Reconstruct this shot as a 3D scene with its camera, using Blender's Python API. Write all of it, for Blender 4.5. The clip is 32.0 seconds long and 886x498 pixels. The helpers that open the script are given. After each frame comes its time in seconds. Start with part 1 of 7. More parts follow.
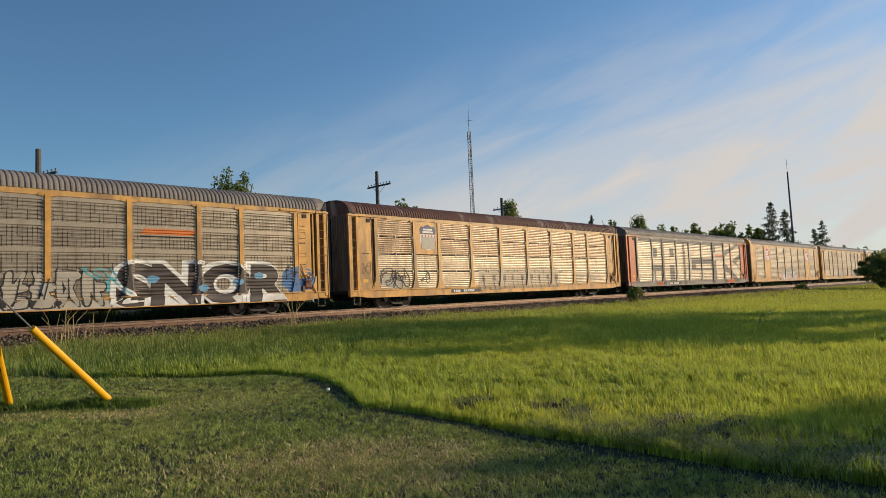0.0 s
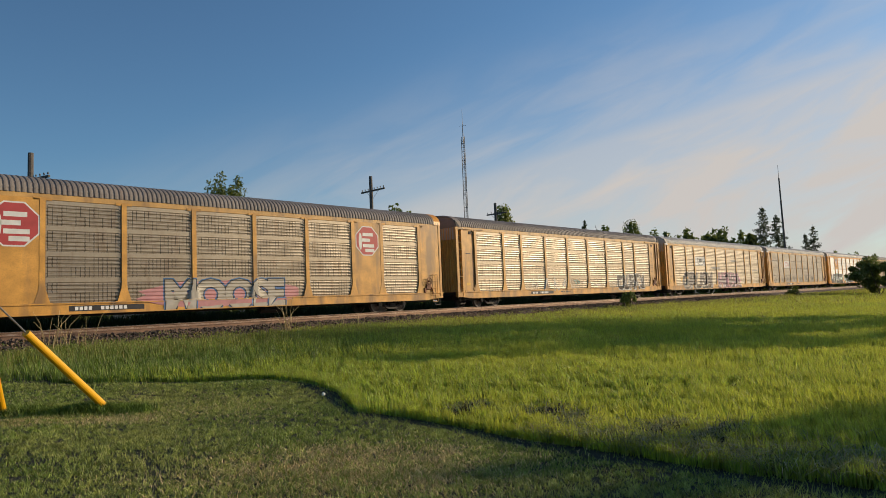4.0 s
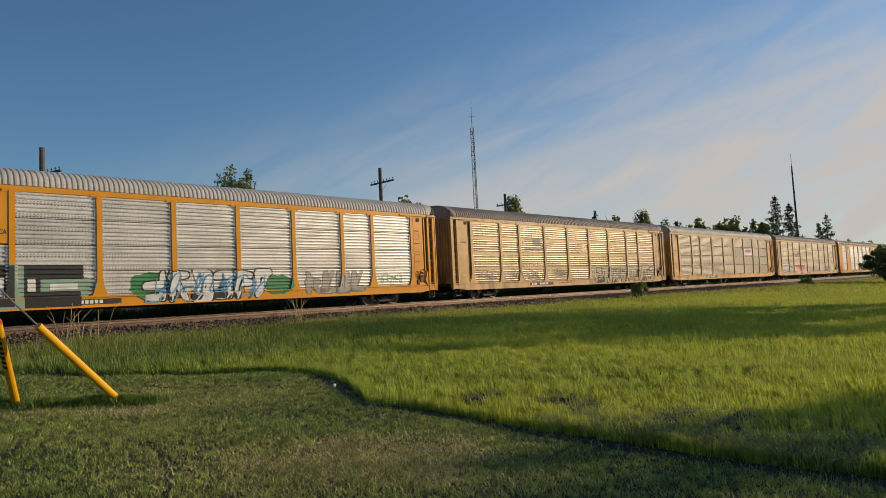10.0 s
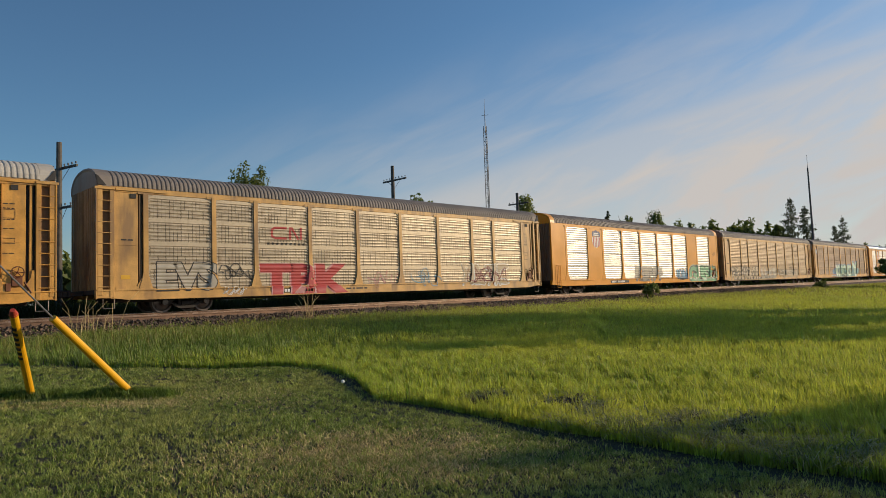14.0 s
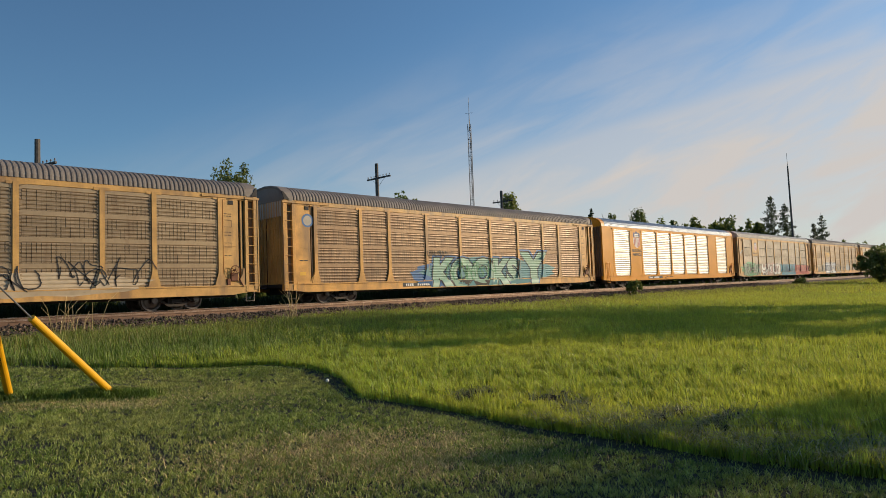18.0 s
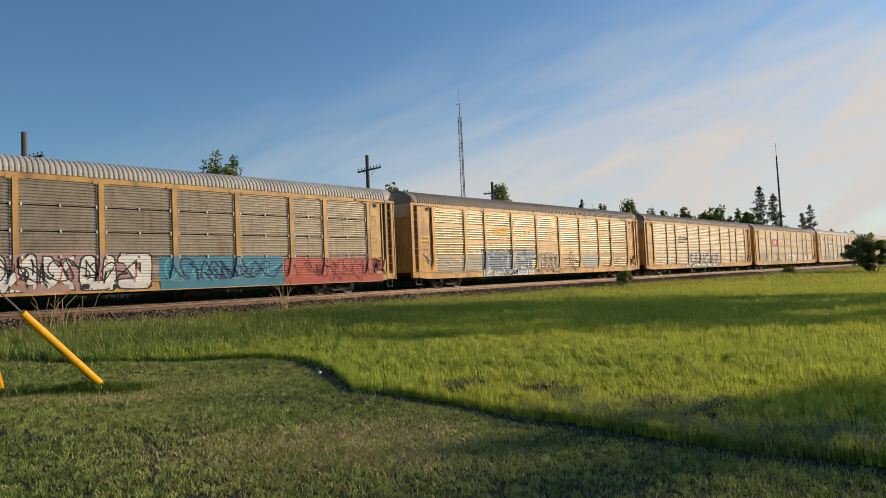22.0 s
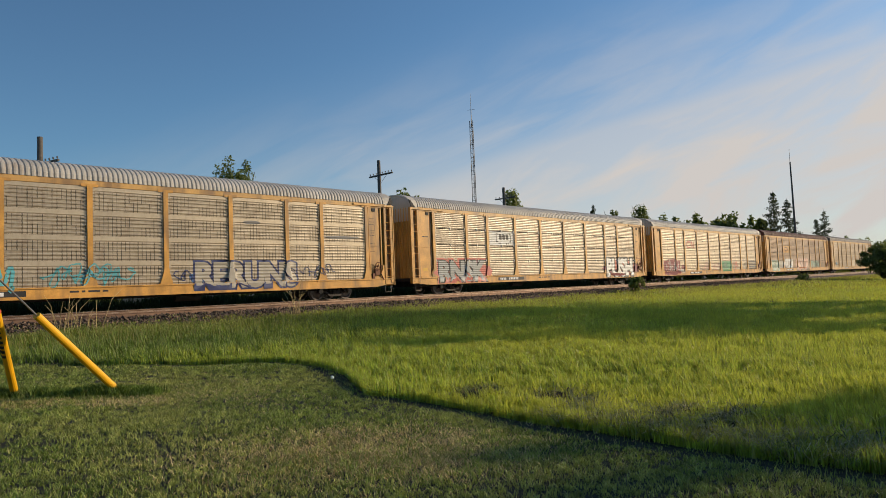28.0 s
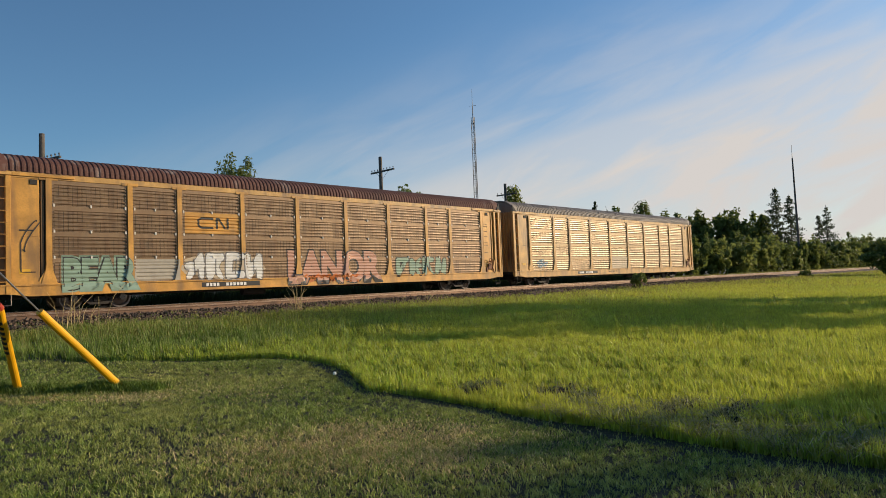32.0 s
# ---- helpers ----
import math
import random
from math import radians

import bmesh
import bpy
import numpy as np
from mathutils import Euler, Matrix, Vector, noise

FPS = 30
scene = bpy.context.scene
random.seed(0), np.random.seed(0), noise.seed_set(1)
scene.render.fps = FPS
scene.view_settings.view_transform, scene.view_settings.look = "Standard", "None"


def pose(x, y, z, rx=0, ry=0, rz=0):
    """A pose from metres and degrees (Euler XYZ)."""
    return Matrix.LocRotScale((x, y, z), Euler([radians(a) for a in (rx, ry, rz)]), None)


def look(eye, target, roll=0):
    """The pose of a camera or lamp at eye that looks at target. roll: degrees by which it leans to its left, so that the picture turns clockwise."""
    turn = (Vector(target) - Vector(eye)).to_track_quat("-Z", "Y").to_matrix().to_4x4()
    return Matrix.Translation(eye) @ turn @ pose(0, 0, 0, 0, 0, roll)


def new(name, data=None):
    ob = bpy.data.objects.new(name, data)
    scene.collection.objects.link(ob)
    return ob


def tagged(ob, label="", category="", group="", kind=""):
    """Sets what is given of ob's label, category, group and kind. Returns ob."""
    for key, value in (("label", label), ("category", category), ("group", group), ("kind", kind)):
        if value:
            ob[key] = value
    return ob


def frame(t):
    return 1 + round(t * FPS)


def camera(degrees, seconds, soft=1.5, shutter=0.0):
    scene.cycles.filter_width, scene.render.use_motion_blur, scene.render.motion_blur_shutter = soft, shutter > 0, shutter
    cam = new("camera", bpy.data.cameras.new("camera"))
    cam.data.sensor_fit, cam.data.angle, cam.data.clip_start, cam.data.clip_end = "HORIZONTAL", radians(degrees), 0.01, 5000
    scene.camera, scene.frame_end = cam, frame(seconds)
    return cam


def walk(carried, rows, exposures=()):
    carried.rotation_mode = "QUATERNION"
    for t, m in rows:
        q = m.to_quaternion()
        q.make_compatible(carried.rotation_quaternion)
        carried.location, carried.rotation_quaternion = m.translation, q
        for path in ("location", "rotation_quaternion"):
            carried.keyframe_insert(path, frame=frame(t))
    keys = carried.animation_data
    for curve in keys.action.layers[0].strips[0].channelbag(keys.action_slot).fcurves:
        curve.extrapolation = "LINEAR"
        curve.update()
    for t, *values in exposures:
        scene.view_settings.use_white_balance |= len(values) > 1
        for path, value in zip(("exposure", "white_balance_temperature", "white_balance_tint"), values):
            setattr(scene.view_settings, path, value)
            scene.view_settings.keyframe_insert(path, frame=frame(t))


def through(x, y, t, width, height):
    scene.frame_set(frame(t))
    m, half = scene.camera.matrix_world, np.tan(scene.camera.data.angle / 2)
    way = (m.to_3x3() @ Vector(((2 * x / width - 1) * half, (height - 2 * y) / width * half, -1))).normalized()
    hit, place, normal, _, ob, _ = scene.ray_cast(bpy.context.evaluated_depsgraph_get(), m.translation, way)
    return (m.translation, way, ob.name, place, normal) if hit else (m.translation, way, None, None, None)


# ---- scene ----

# ---------------------------------------------------------------- camera
cam = camera(68.1, 32.0, soft=0.6)
# seconds, heading from +x, pitch, roll (degrees), eye (metres)
WAY = [
    (0, 43.83, 4.09, -2.44, 0.000, -0.000, 1.600), (0.5, 43.84, 4.06, -2.52, 0.035, -0.007, 1.609), (1, 43.79, 4.06, -2.64, 0.040, -0.004, 1.606),
    (1.5, 43.69, 4.06, -2.72, 0.042, 0.001, 1.612), (2, 43.66, 4.20, -2.70, 0.038, 0.016, 1.616), (2.5, 43.60, 4.29, -2.70, 0.014, 0.014, 1.616),
    (3, 43.59, 4.35, -2.58, -0.004, -0.003, 1.622), (3.5, 43.40, 4.44, -2.45, -0.016, 0.006, 1.609), (5.5, 42.97, 4.46, -2.49, -0.132, -0.002, 1.595),
    (6, 43.57, 4.44, -2.32, -0.104, -0.015, 1.607), (6.5, 43.68, 4.44, -2.15, -0.066, 0.019, 1.603), (7, 43.62, 4.49, -2.56, -0.040, 0.045, 1.601),
    (7.5, 43.66, 4.50, -2.52, -0.071, -0.004, 1.602), (8, 43.86, 4.44, -2.38, -0.084, -0.017, 1.607), (8.5, 44.09, 4.37, -2.63, -0.080, -0.015, 1.605),
    (9, 44.52, 4.05, -3.02, -0.069, -0.016, 1.593), (9.5, 44.15, 3.75, -2.27, -0.035, 0.041, 1.598), (10, 44.13, 3.80, -2.77, 0.006, 0.058, 1.582),
    (10.5, 44.17, 3.78, -3.02, -0.005, 0.026, 1.596), (11, 44.99, 3.85, -3.77, -0.011, -0.031, 1.600), (11.5, 45.31, 4.06, -3.19, -0.004, -0.017, 1.600),
    (12, 45.17, 4.23, -2.54, -0.013, -0.021, 1.601), (12.5, 45.41, 4.25, -2.70, -0.043, -0.072, 1.597), (13, 45.39, 4.03, -2.28, -0.012, -0.030, 1.578),
    (13.5, 45.23, 3.90, -1.90, -0.016, -0.026, 1.577), (14, 45.17, 3.69, -1.97, -0.009, -0.014, 1.584), (14.5, 45.29, 3.57, -2.12, -0.033, -0.034, 1.587),
    (16.5, 45.17, 3.45, -2.14, -0.005, 0.001, 1.589), (17, 44.96, 3.49, -2.19, -0.002, -0.001, 1.580), (17.5, 44.53, 3.49, -2.34, 0.002, 0.000, 1.590),
    (18, 43.81, 3.45, -2.16, -0.001, 0.005, 1.588), (18.5, 43.64, 3.21, -1.94, 0.000, -0.000, 1.569), (19, 43.43, 2.94, -2.01, -0.006, -0.009, 1.580),
    (19.5, 43.42, 2.88, -2.17, -0.008, -0.021, 1.580), (20, 43.37, 2.82, -2.32, -0.002, -0.013, 1.582), (20.5, 43.18, 2.76, -2.28, 0.003, -0.002, 1.585),
    (21, 43.07, 2.75, -2.35, 0.002, -0.007, 1.581), (21.5, 43.07, 2.73, -2.51, -0.005, -0.002, 1.573), (22, 43.07, 2.66, -2.53, -0.027, -0.023, 1.595),
    (22.5, 43.11, 2.69, -2.48, -0.016, -0.011, 1.585), (23, 43.26, 2.74, -2.51, -0.021, -0.016, 1.591), (23.5, 43.50, 2.75, -2.55, -0.032, -0.032, 1.588),
    (24, 43.64, 2.83, -2.50, -0.031, -0.002, 1.601), (24.5, 43.72, 3.09, -2.21, -0.021, 0.004, 1.590), (25, 43.71, 3.11, -2.09, -0.019, 0.025, 1.585),
    (25.5, 43.75, 3.12, -2.00, -0.022, 0.037, 1.577), (27.5, 43.95, 3.19, -2.16, -0.019, 0.036, 1.585), (28, 43.97, 3.19, -2.27, -0.016, 0.056, 1.586),
    (28.5, 44.09, 3.17, -2.29, -0.013, 0.045, 1.586), (29, 44.11, 3.20, -2.38, -0.021, 0.053, 1.574), (29.5, 44.14, 3.10, -2.33, -0.015, 0.057, 1.580),
    (30, 44.15, 3.03, -2.33, -0.014, 0.058, 1.580), (30.5, 44.11, 2.96, -2.34, -0.006, 0.075, 1.576), (31, 44.08, 2.87, -2.33, -0.029, 0.046, 1.584),
    (31.5, 44.14, 2.89, -2.21, -0.018, 0.062, 1.577), (32, 44.12, 2.88, -2.32, -0.020, 0.062, 1.580)
]


def aim(yaw, pitch, roll, x, y, z):
    a, b = radians(yaw), radians(pitch)
    eye = Vector((x, y, z))
    return look(eye, eye + 50 * Vector((math.cos(a) * math.cos(b), math.sin(a) * math.cos(b), math.sin(b))), roll)


# the film's own exposure wanders a little, in stops
LIGHTNESS = [(0, -0.11), (1, -0.24), (3, -0.28), (6, -0.16), (7, -0.26), (9, -0.42), (10, -0.38), (11, -0.22), (12, -0.14), (13, -0.26), (14, -0.30), (17, -0.20), (18, -0.20), (18.5, -0.32),
             (19, -0.30), (20, -0.42), (21, -0.16), (23, -0.09), (24, -0.18), (25, -0.24), (28, -0.18), (30, -0.24), (32, -0.07)]
walk(cam, [(row[0], aim(*row[1:])) for row in WAY], LIGHTNESS)

# ---------------------------------------------------------------- plan, in metres
RAIL = 1.11          # top of rail above the lawn
SIDE = 26.38         # near side of the cars
WIDE = 3.2
MAIN = SIDE + WIDE / 2
SIDING = 23.3
PITCH = 28.6         # one car with its couplings
HALF = 13.66          # half length of a car's side
SUN_AZ, SUN_EL = -32.0, 17.0


def along(t):
    """Where the rear end of the first car is on the track, by time."""
    q = (t - 16) / 16
    return -289.06 - 307.96 * q + 0.48 * q * q - 0.07 * q ** 3


# ---------------------------------------------------------------- light
def make_world():
    world = bpy.data.worlds.new("sky")
    scene.world = world
    world.use_nodes = True
    nt = world.node_tree
    nt.nodes.clear()
    n, ln = nt.nodes.new, nt.links.new
    sky = n("ShaderNodeTexSky")
    sky.sky_type = "NISHITA"
    sky.sun_disc = False
    sky.sun_elevation = radians(SUN_EL)
    sky.sun_rotation = radians(90 - SUN_AZ)
    sky.air_density, sky.dust_density, sky.ozone_density = 1.0, 0.6, 2.0
    co = n("ShaderNodeTexCoord")
    # thin streaks of high cloud, drawn out along one direction
    turn = n("ShaderNodeMapping")
    turn.inputs["Rotation"].default_value = (0, 0, radians(-44))
    ln(co.outputs["Generated"], turn.inputs["Vector"])
    sep = n("ShaderNodeSeparateXYZ")
    ln(turn.outputs["Vector"], sep.inputs["Vector"])

    def m(op, a, b=None, clamp=False):
        k = n("ShaderNodeMath")
        k.operation, k.use_clamp = op, clamp
        for i, v in enumerate((a, b)):
            if v is None:
                continue
            if isinstance(v, (int, float)):
                k.inputs[i].default_value = v
            else:
                ln(v, k.inputs[i])
        return k.outputs[0]

    # after the turn x points ahead, -y to the right
    ahead = m("MAXIMUM", sep.outputs["X"], 0.05)
    right = m("DIVIDE", m("MULTIPLY", sep.outputs["Y"], -1.0), ahead)
    high = m("DIVIDE", sep.outputs["Z"], ahead)
    # streak axis rises to the right
    across = m("SUBTRACT", m("MULTIPLY", high, 0.964), m("MULTIPLY", right, 0.265))
    down = m("ADD", m("MULTIPLY", right, 0.964), m("MULTIPLY", high, 0.265))
    flat = n("ShaderNodeCombineXYZ")
    ln(m("MULTIPLY", down, 1.6), flat.inputs[0])
    ln(m("MULTIPLY", m("SUBTRACT", across, m("MULTIPLY", down, 0.12)), 7.0), flat.inputs[1])
    wisps = n("ShaderNodeTexNoise")
    wisps.inputs["Scale"].default_value = 2.2
    wisps.inputs["Detail"].default_value = 7
    wisps.inputs["Roughness"].default_value = 0.55
    wisps.inputs["Distortion"].default_value = 0.5
    ln(flat.outputs[0], wisps.inputs["Vector"])
    # the bank of cloud lies low and to the right
    bank = n("ShaderNodeMapRange")
    bank.interpolation_type = "SMOOTHSTEP"
    bank.inputs["From Min"].default_value = 0.40
    bank.inputs["From Max"].default_value = 0.06
    ln(across, bank.inputs["Value"])
    soft = n("ShaderNodeMapRange")
    soft.inputs["From Min"].default_value = 0.40
    soft.inputs["From Max"].default_value = 0.68
    ln(wisps.outputs[0], soft.inputs["Value"])
    cover = m("MULTIPLY", m("ADD", m("MULTIPLY", soft.outputs[0], 0.50), 0.29), bank.outputs[0], True)
    edge = n("ShaderNodeMapRange")
    edge.interpolation_type = "SMOOTHSTEP"
    edge.inputs["From Min"].default_value = 0.175
    edge.inputs["From Max"].default_value = 0.135
    ln(m("ADD", across, m("MULTIPLY", m("SUBTRACT", wisps.outputs[0], 0.5), 0.13)), edge.inputs["Value"])
    cover = m("ADD", cover, m("MULTIPLY", edge.outputs[0], 0.34), True)
    mix = n("ShaderNodeMix")
    mix.data_type = "RGBA"
    ln(cover, mix.inputs["Factor"])
    deep = n("ShaderNodeMix")
    deep.data_type, deep.blend_type = "RGBA", "MULTIPLY"
    deep.inputs["Factor"].default_value = 1.0
    ln(sky.outputs[0], deep.inputs["A"])
    deep.inputs["B"].default_value = (0.66, 0.885, 1.03, 1)
    ln(deep.outputs["Result"], mix.inputs["A"])
    mix.inputs["B"].default_value = (4.75, 4.45, 4.22, 1)
    # the sky deepens away from the sun
    deepen = n("ShaderNodeMapRange")
    deepen.interpolation_type = "SMOOTHSTEP"
    deepen.inputs["From Min"].default_value, deepen.inputs["From Max"].default_value = -0.95, 0.1
    deepen.inputs["To Min"].default_value, deepen.inputs["To Max"].default_value = 0.76, 1.0
    ln(right, deepen.inputs["Value"])
    shade = n("ShaderNodeVectorMath")
    shade.operation = "SCALE"
    ln(mix.outputs["Result"], shade.inputs[0])
    ln(deepen.outputs[0], shade.inputs["Scale"])
    bg = n("ShaderNodeBackground")
    bg.inputs["Strength"].default_value = 0.15
    ln(shade.outputs[0], bg.inputs["Color"])
    out = n("ShaderNodeOutputWorld")
    ln(bg.outputs[0], out.inputs["Surface"])


def make_sun():
    lamp = bpy.data.lights.new("sun", "SUN")
    lamp.energy, lamp.angle, lamp.color = 4.75, radians(0.6), (1.0, 0.80, 0.55)
    a, e = radians(SUN_AZ), radians(SUN_EL)
    to = Vector((math.cos(a) * math.cos(e), math.sin(a) * math.cos(e), math.sin(e)))
    ob = new("sun", lamp)
    ob.matrix_world = look(to * 100, (0, 0, 0))


make_world()
make_sun()

# ---------------------------------------------------------------- materials
def tree_of(name):
    mat = bpy.data.materials.new(name)
    mat.use_nodes = True
    nt = mat.node_tree
    nt.nodes.clear()
    return mat, nt, nt.nodes.new, nt.links.new


def maths(nt, op, a, b=None, clamp=False):
    k = nt.nodes.new("ShaderNodeMath")
    k.operation, k.use_clamp = op, clamp
    for i, v in enumerate((a, b)):
        if v is None:
            continue
        if isinstance(v, (int, float)):
            k.inputs[i].default_value = v
        else:
            nt.links.new(v, k.inputs[i])
    return k.outputs[0]


def blend(nt, fac, a, b, how="MIX"):
    k = nt.nodes.new("ShaderNodeMix")
    k.data_type, k.blend_type = "RGBA", how
    for s, v in (("Factor", fac), ("A", a), ("B", b)):
        if isinstance(v, (int, float)):
            k.inputs[s].default_value = v
        elif isinstance(v, tuple):
            k.inputs[s].default_value = (*v, 1)
        else:
            nt.links.new(v, k.inputs[s])
    return k.outputs["Result"]


def ramp(nt, value, lo, hi):
    k = nt.nodes.new("ShaderNodeMapRange")
    k.inputs["From Min"].default_value, k.inputs["From Max"].default_value = lo, hi
    nt.links.new(value, k.inputs["Value"])
    return k.outputs[0]


def grain(nt, vec, scale, detail=4, stretch=(1, 1, 1)):
    mp = nt.nodes.new("ShaderNodeMapping")
    mp.inputs["Scale"].default_value = stretch
    nt.links.new(vec, mp.inputs["Vector"])
    k = nt.nodes.new("ShaderNodeTexNoise")
    k.inputs["Scale"].default_value, k.inputs["Detail"].default_value = scale, detail
    nt.links.new(mp.outputs[0], k.inputs["Vector"])
    return k.outputs[0]


def spot(nt):
    """Coordinates of the object, shifted by its own random number so that alike pieces differ."""
    co = nt.nodes.new("ShaderNodeTexCoord")
    info = nt.nodes.new("ShaderNodeObjectInfo")
    add = nt.nodes.new("ShaderNodeVectorMath")
    add.operation = "ADD"
    nt.links.new(co.outputs["Object"], add.inputs[0])
    sc = maths(nt, "MULTIPLY", info.outputs["Random"], 37.0)
    nt.links.new(sc, add.inputs[1])
    return co.outputs["Object"], add.outputs[0], info.outputs["Random"]


CACHE = {}


def surface(name, base, rough=0.6, metal=0.0, vary=0.18, scale=2.0, bump=0.15, bump_scale=30.0, stain=None, stain_at=0.6, streak=0.0, spec=0.5):
    """Paint, metal, wood, stone: grain and stains at two scales, fine relief."""
    if name in CACHE:
        return CACHE[name]
    mat, nt, n, ln = tree_of(name)
    raw, vec, rnd = spot(nt)
    big = grain(nt, vec, scale, 5)
    fine = grain(nt, vec, scale * 12, 3)
    dark, light = tuple(c * (1 - vary) for c in base), tuple(min(1, c * (1 + vary)) for c in base)
    col = blend(nt, ramp(nt, big, 0.3, 0.7), dark, light)
    col = blend(nt, maths(nt, "MULTIPLY", ramp(nt, fine, 0.45, 0.75), vary), col, tuple(c * 0.45 for c in base))
    if stain:
        st = grain(nt, vec, 1.3, 6, (1.2, 1.2, 0.25 if streak else 1.0))
        col = blend(nt, maths(nt, "MULTIPLY", ramp(nt, st, stain_at, stain_at + 0.16), 0.75), col, stain)
    p = n("ShaderNodeBsdfPrincipled")
    ln(col, p.inputs["Base Color"])
    p.inputs["Metallic"].default_value = metal
    p.inputs["Specular IOR Level"].default_value = spec
    ln(maths(nt, "ADD", rough - 0.08, maths(nt, "MULTIPLY", big, 0.16)), p.inputs["Roughness"])
    bp = n("ShaderNodeBump")
    bp.inputs["Strength"].default_value, bp.inputs["Distance"].default_value = bump, 0.01
    ln(grain(nt, vec, bump_scale, 3), bp.inputs["Height"])
    ln(bp.outputs[0], p.inputs["Normal"])
    out = n("ShaderNodeOutputMaterial")
    ln(p.outputs[0], out.inputs[0])
    CACHE[name] = mat
    return mat


def sheet_metal(name, base, rough, metal, lines=0.0, rust=(0.16, 0.09, 0.05), rust_at=0.62, grime=0.25, holes=0.0):
    """Corrugated side panels: weathered steel with streaks; lines is how strongly the upright seams and punched rows show."""
    if name in CACHE:
        return CACHE[name]
    mat, nt, n, ln = tree_of(name)
    raw, vec, rnd = spot(nt)
    sep = n("ShaderNodeSeparateXYZ")
    ln(raw, sep.inputs[0])
    big = grain(nt, vec, 0.9, 5)
    fine = grain(nt, vec, 24, 3)
    col = blend(nt, ramp(nt, big, 0.3, 0.7), tuple(c * 0.86 for c in base), tuple(min(1, c * 1.12) for c in base))
    col = blend(nt, maths(nt, "MULTIPLY", maths(nt, "SUBTRACT", rnd, 0.25), 0.35, True), col, tuple(c * 0.55 for c in base))
    st = grain(nt, vec, 2.6, 6, (1.6, 1.6, 0.16))
    col = blend(nt, maths(nt, "MULTIPLY", ramp(nt, st, rust_at - 0.08, rust_at + 0.14), 0.65), col, rust)
    col = blend(nt, maths(nt, "MULTIPLY", ramp(nt, grain(nt, vec, 9.0, 6), 0.5, 0.72), 0.3), col, rust)
    gr = grain(nt, vec, 5.5, 5, (1, 1, 0.5))
    col = blend(nt, maths(nt, "MULTIPLY", ramp(nt, gr, 0.45, 0.75), grime), col, (0.09, 0.08, 0.065))
    height = fine
    if lines:
        # uneven upright slots in the punched field, a plain band above it
        gx = maths(nt, "MULTIPLY", sep.outputs["X"], 6.4)
        cell = n("ShaderNodeCombineXYZ")
        ln(maths(nt, "ADD", maths(nt, "FLOOR", gx), maths(nt, "FLOOR", maths(nt, "MULTIPLY", rnd, 97.0))), cell.inputs[0])
        ln(maths(nt, "FLOOR", maths(nt, "MULTIPLY", sep.outputs["Z"], 2.7)), cell.inputs[1])
        toss = n("ShaderNodeTexWhiteNoise")
        ln(cell.outputs[0], toss.inputs["Vector"])
        seam = maths(nt, "MULTIPLY", maths(nt, "LESS_THAN", maths(nt, "FRACT", gx), 0.22), ramp(nt, toss.outputs["Value"], 0.1, 0.55))
        row = maths(nt, "LESS_THAN", maths(nt, "FRACT", maths(nt, "MULTIPLY", sep.outputs["Z"], 13.6)), 0.22)
        field = maths(nt, "LESS_THAN", sep.outputs["Z"], 0.735)
        worn = ramp(nt, grain(nt, vec, 1.7, 3), 0.28, 0.5)
        k = maths(nt, "MULTIPLY", maths(nt, "MULTIPLY", maths(nt, "ADD", seam, maths(nt, "MULTIPLY", row, 0.2)), worn), field)
        col = blend(nt, maths(nt, "MULTIPLY", k, lines, True), col, tuple(c * 0.2 for c in base))
        col = blend(nt, maths(nt, "MULTIPLY", maths(nt, "SUBTRACT", 1.0, field), 0.35), col, tuple(min(1, c * 1.3) for c in base))
    if holes:
        hx = maths(nt, "SUBTRACT", maths(nt, "FRACT", maths(nt, "MULTIPLY", sep.outputs["X"], 9.0)), 0.5)
        hz = maths(nt, "SUBTRACT", maths(nt, "FRACT", maths(nt, "MULTIPLY", sep.outputs["Z"], 10.8)), 0.5)
        rr = maths(nt, "ADD", maths(nt, "MULTIPLY", hx, hx), maths(nt, "MULTIPLY", hz, hz))
        band = maths(nt, "LESS_THAN", maths(nt, "FRACT", maths(nt, "MULTIPLY", sep.outputs["Z"], 2.16)), 0.42)
        k = maths(nt, "MULTIPLY", maths(nt, "LESS_THAN", rr, 0.075), band)
        col = blend(nt, maths(nt, "MULTIPLY", k, holes), col, (0.10, 0.09, 0.08))
    p = n("ShaderNodeBsdfPrincipled")
    ln(col, p.inputs["Base Color"])
    p.inputs["Metallic"].default_value = metal
    ln(maths(nt, "ADD", rough, maths(nt, "MULTIPLY", maths(nt, "SUBTRACT", gr, 0.5), 0.25)), p.inputs["Roughness"])
    bp = n("ShaderNodeBump")
    bp.inputs["Strength"].default_value, bp.inputs["Distance"].default_value = 0.25, 0.006
    ln(maths(nt, "ADD", maths(nt, "MULTIPLY", big, 3.0), height), bp.inputs["Height"])
    ln(bp.outputs[0], p.inputs["Normal"])
    out = n("ShaderNodeOutputMaterial")
    ln(p.outputs[0], out.inputs[0])
    CACHE[name] = mat
    return mat


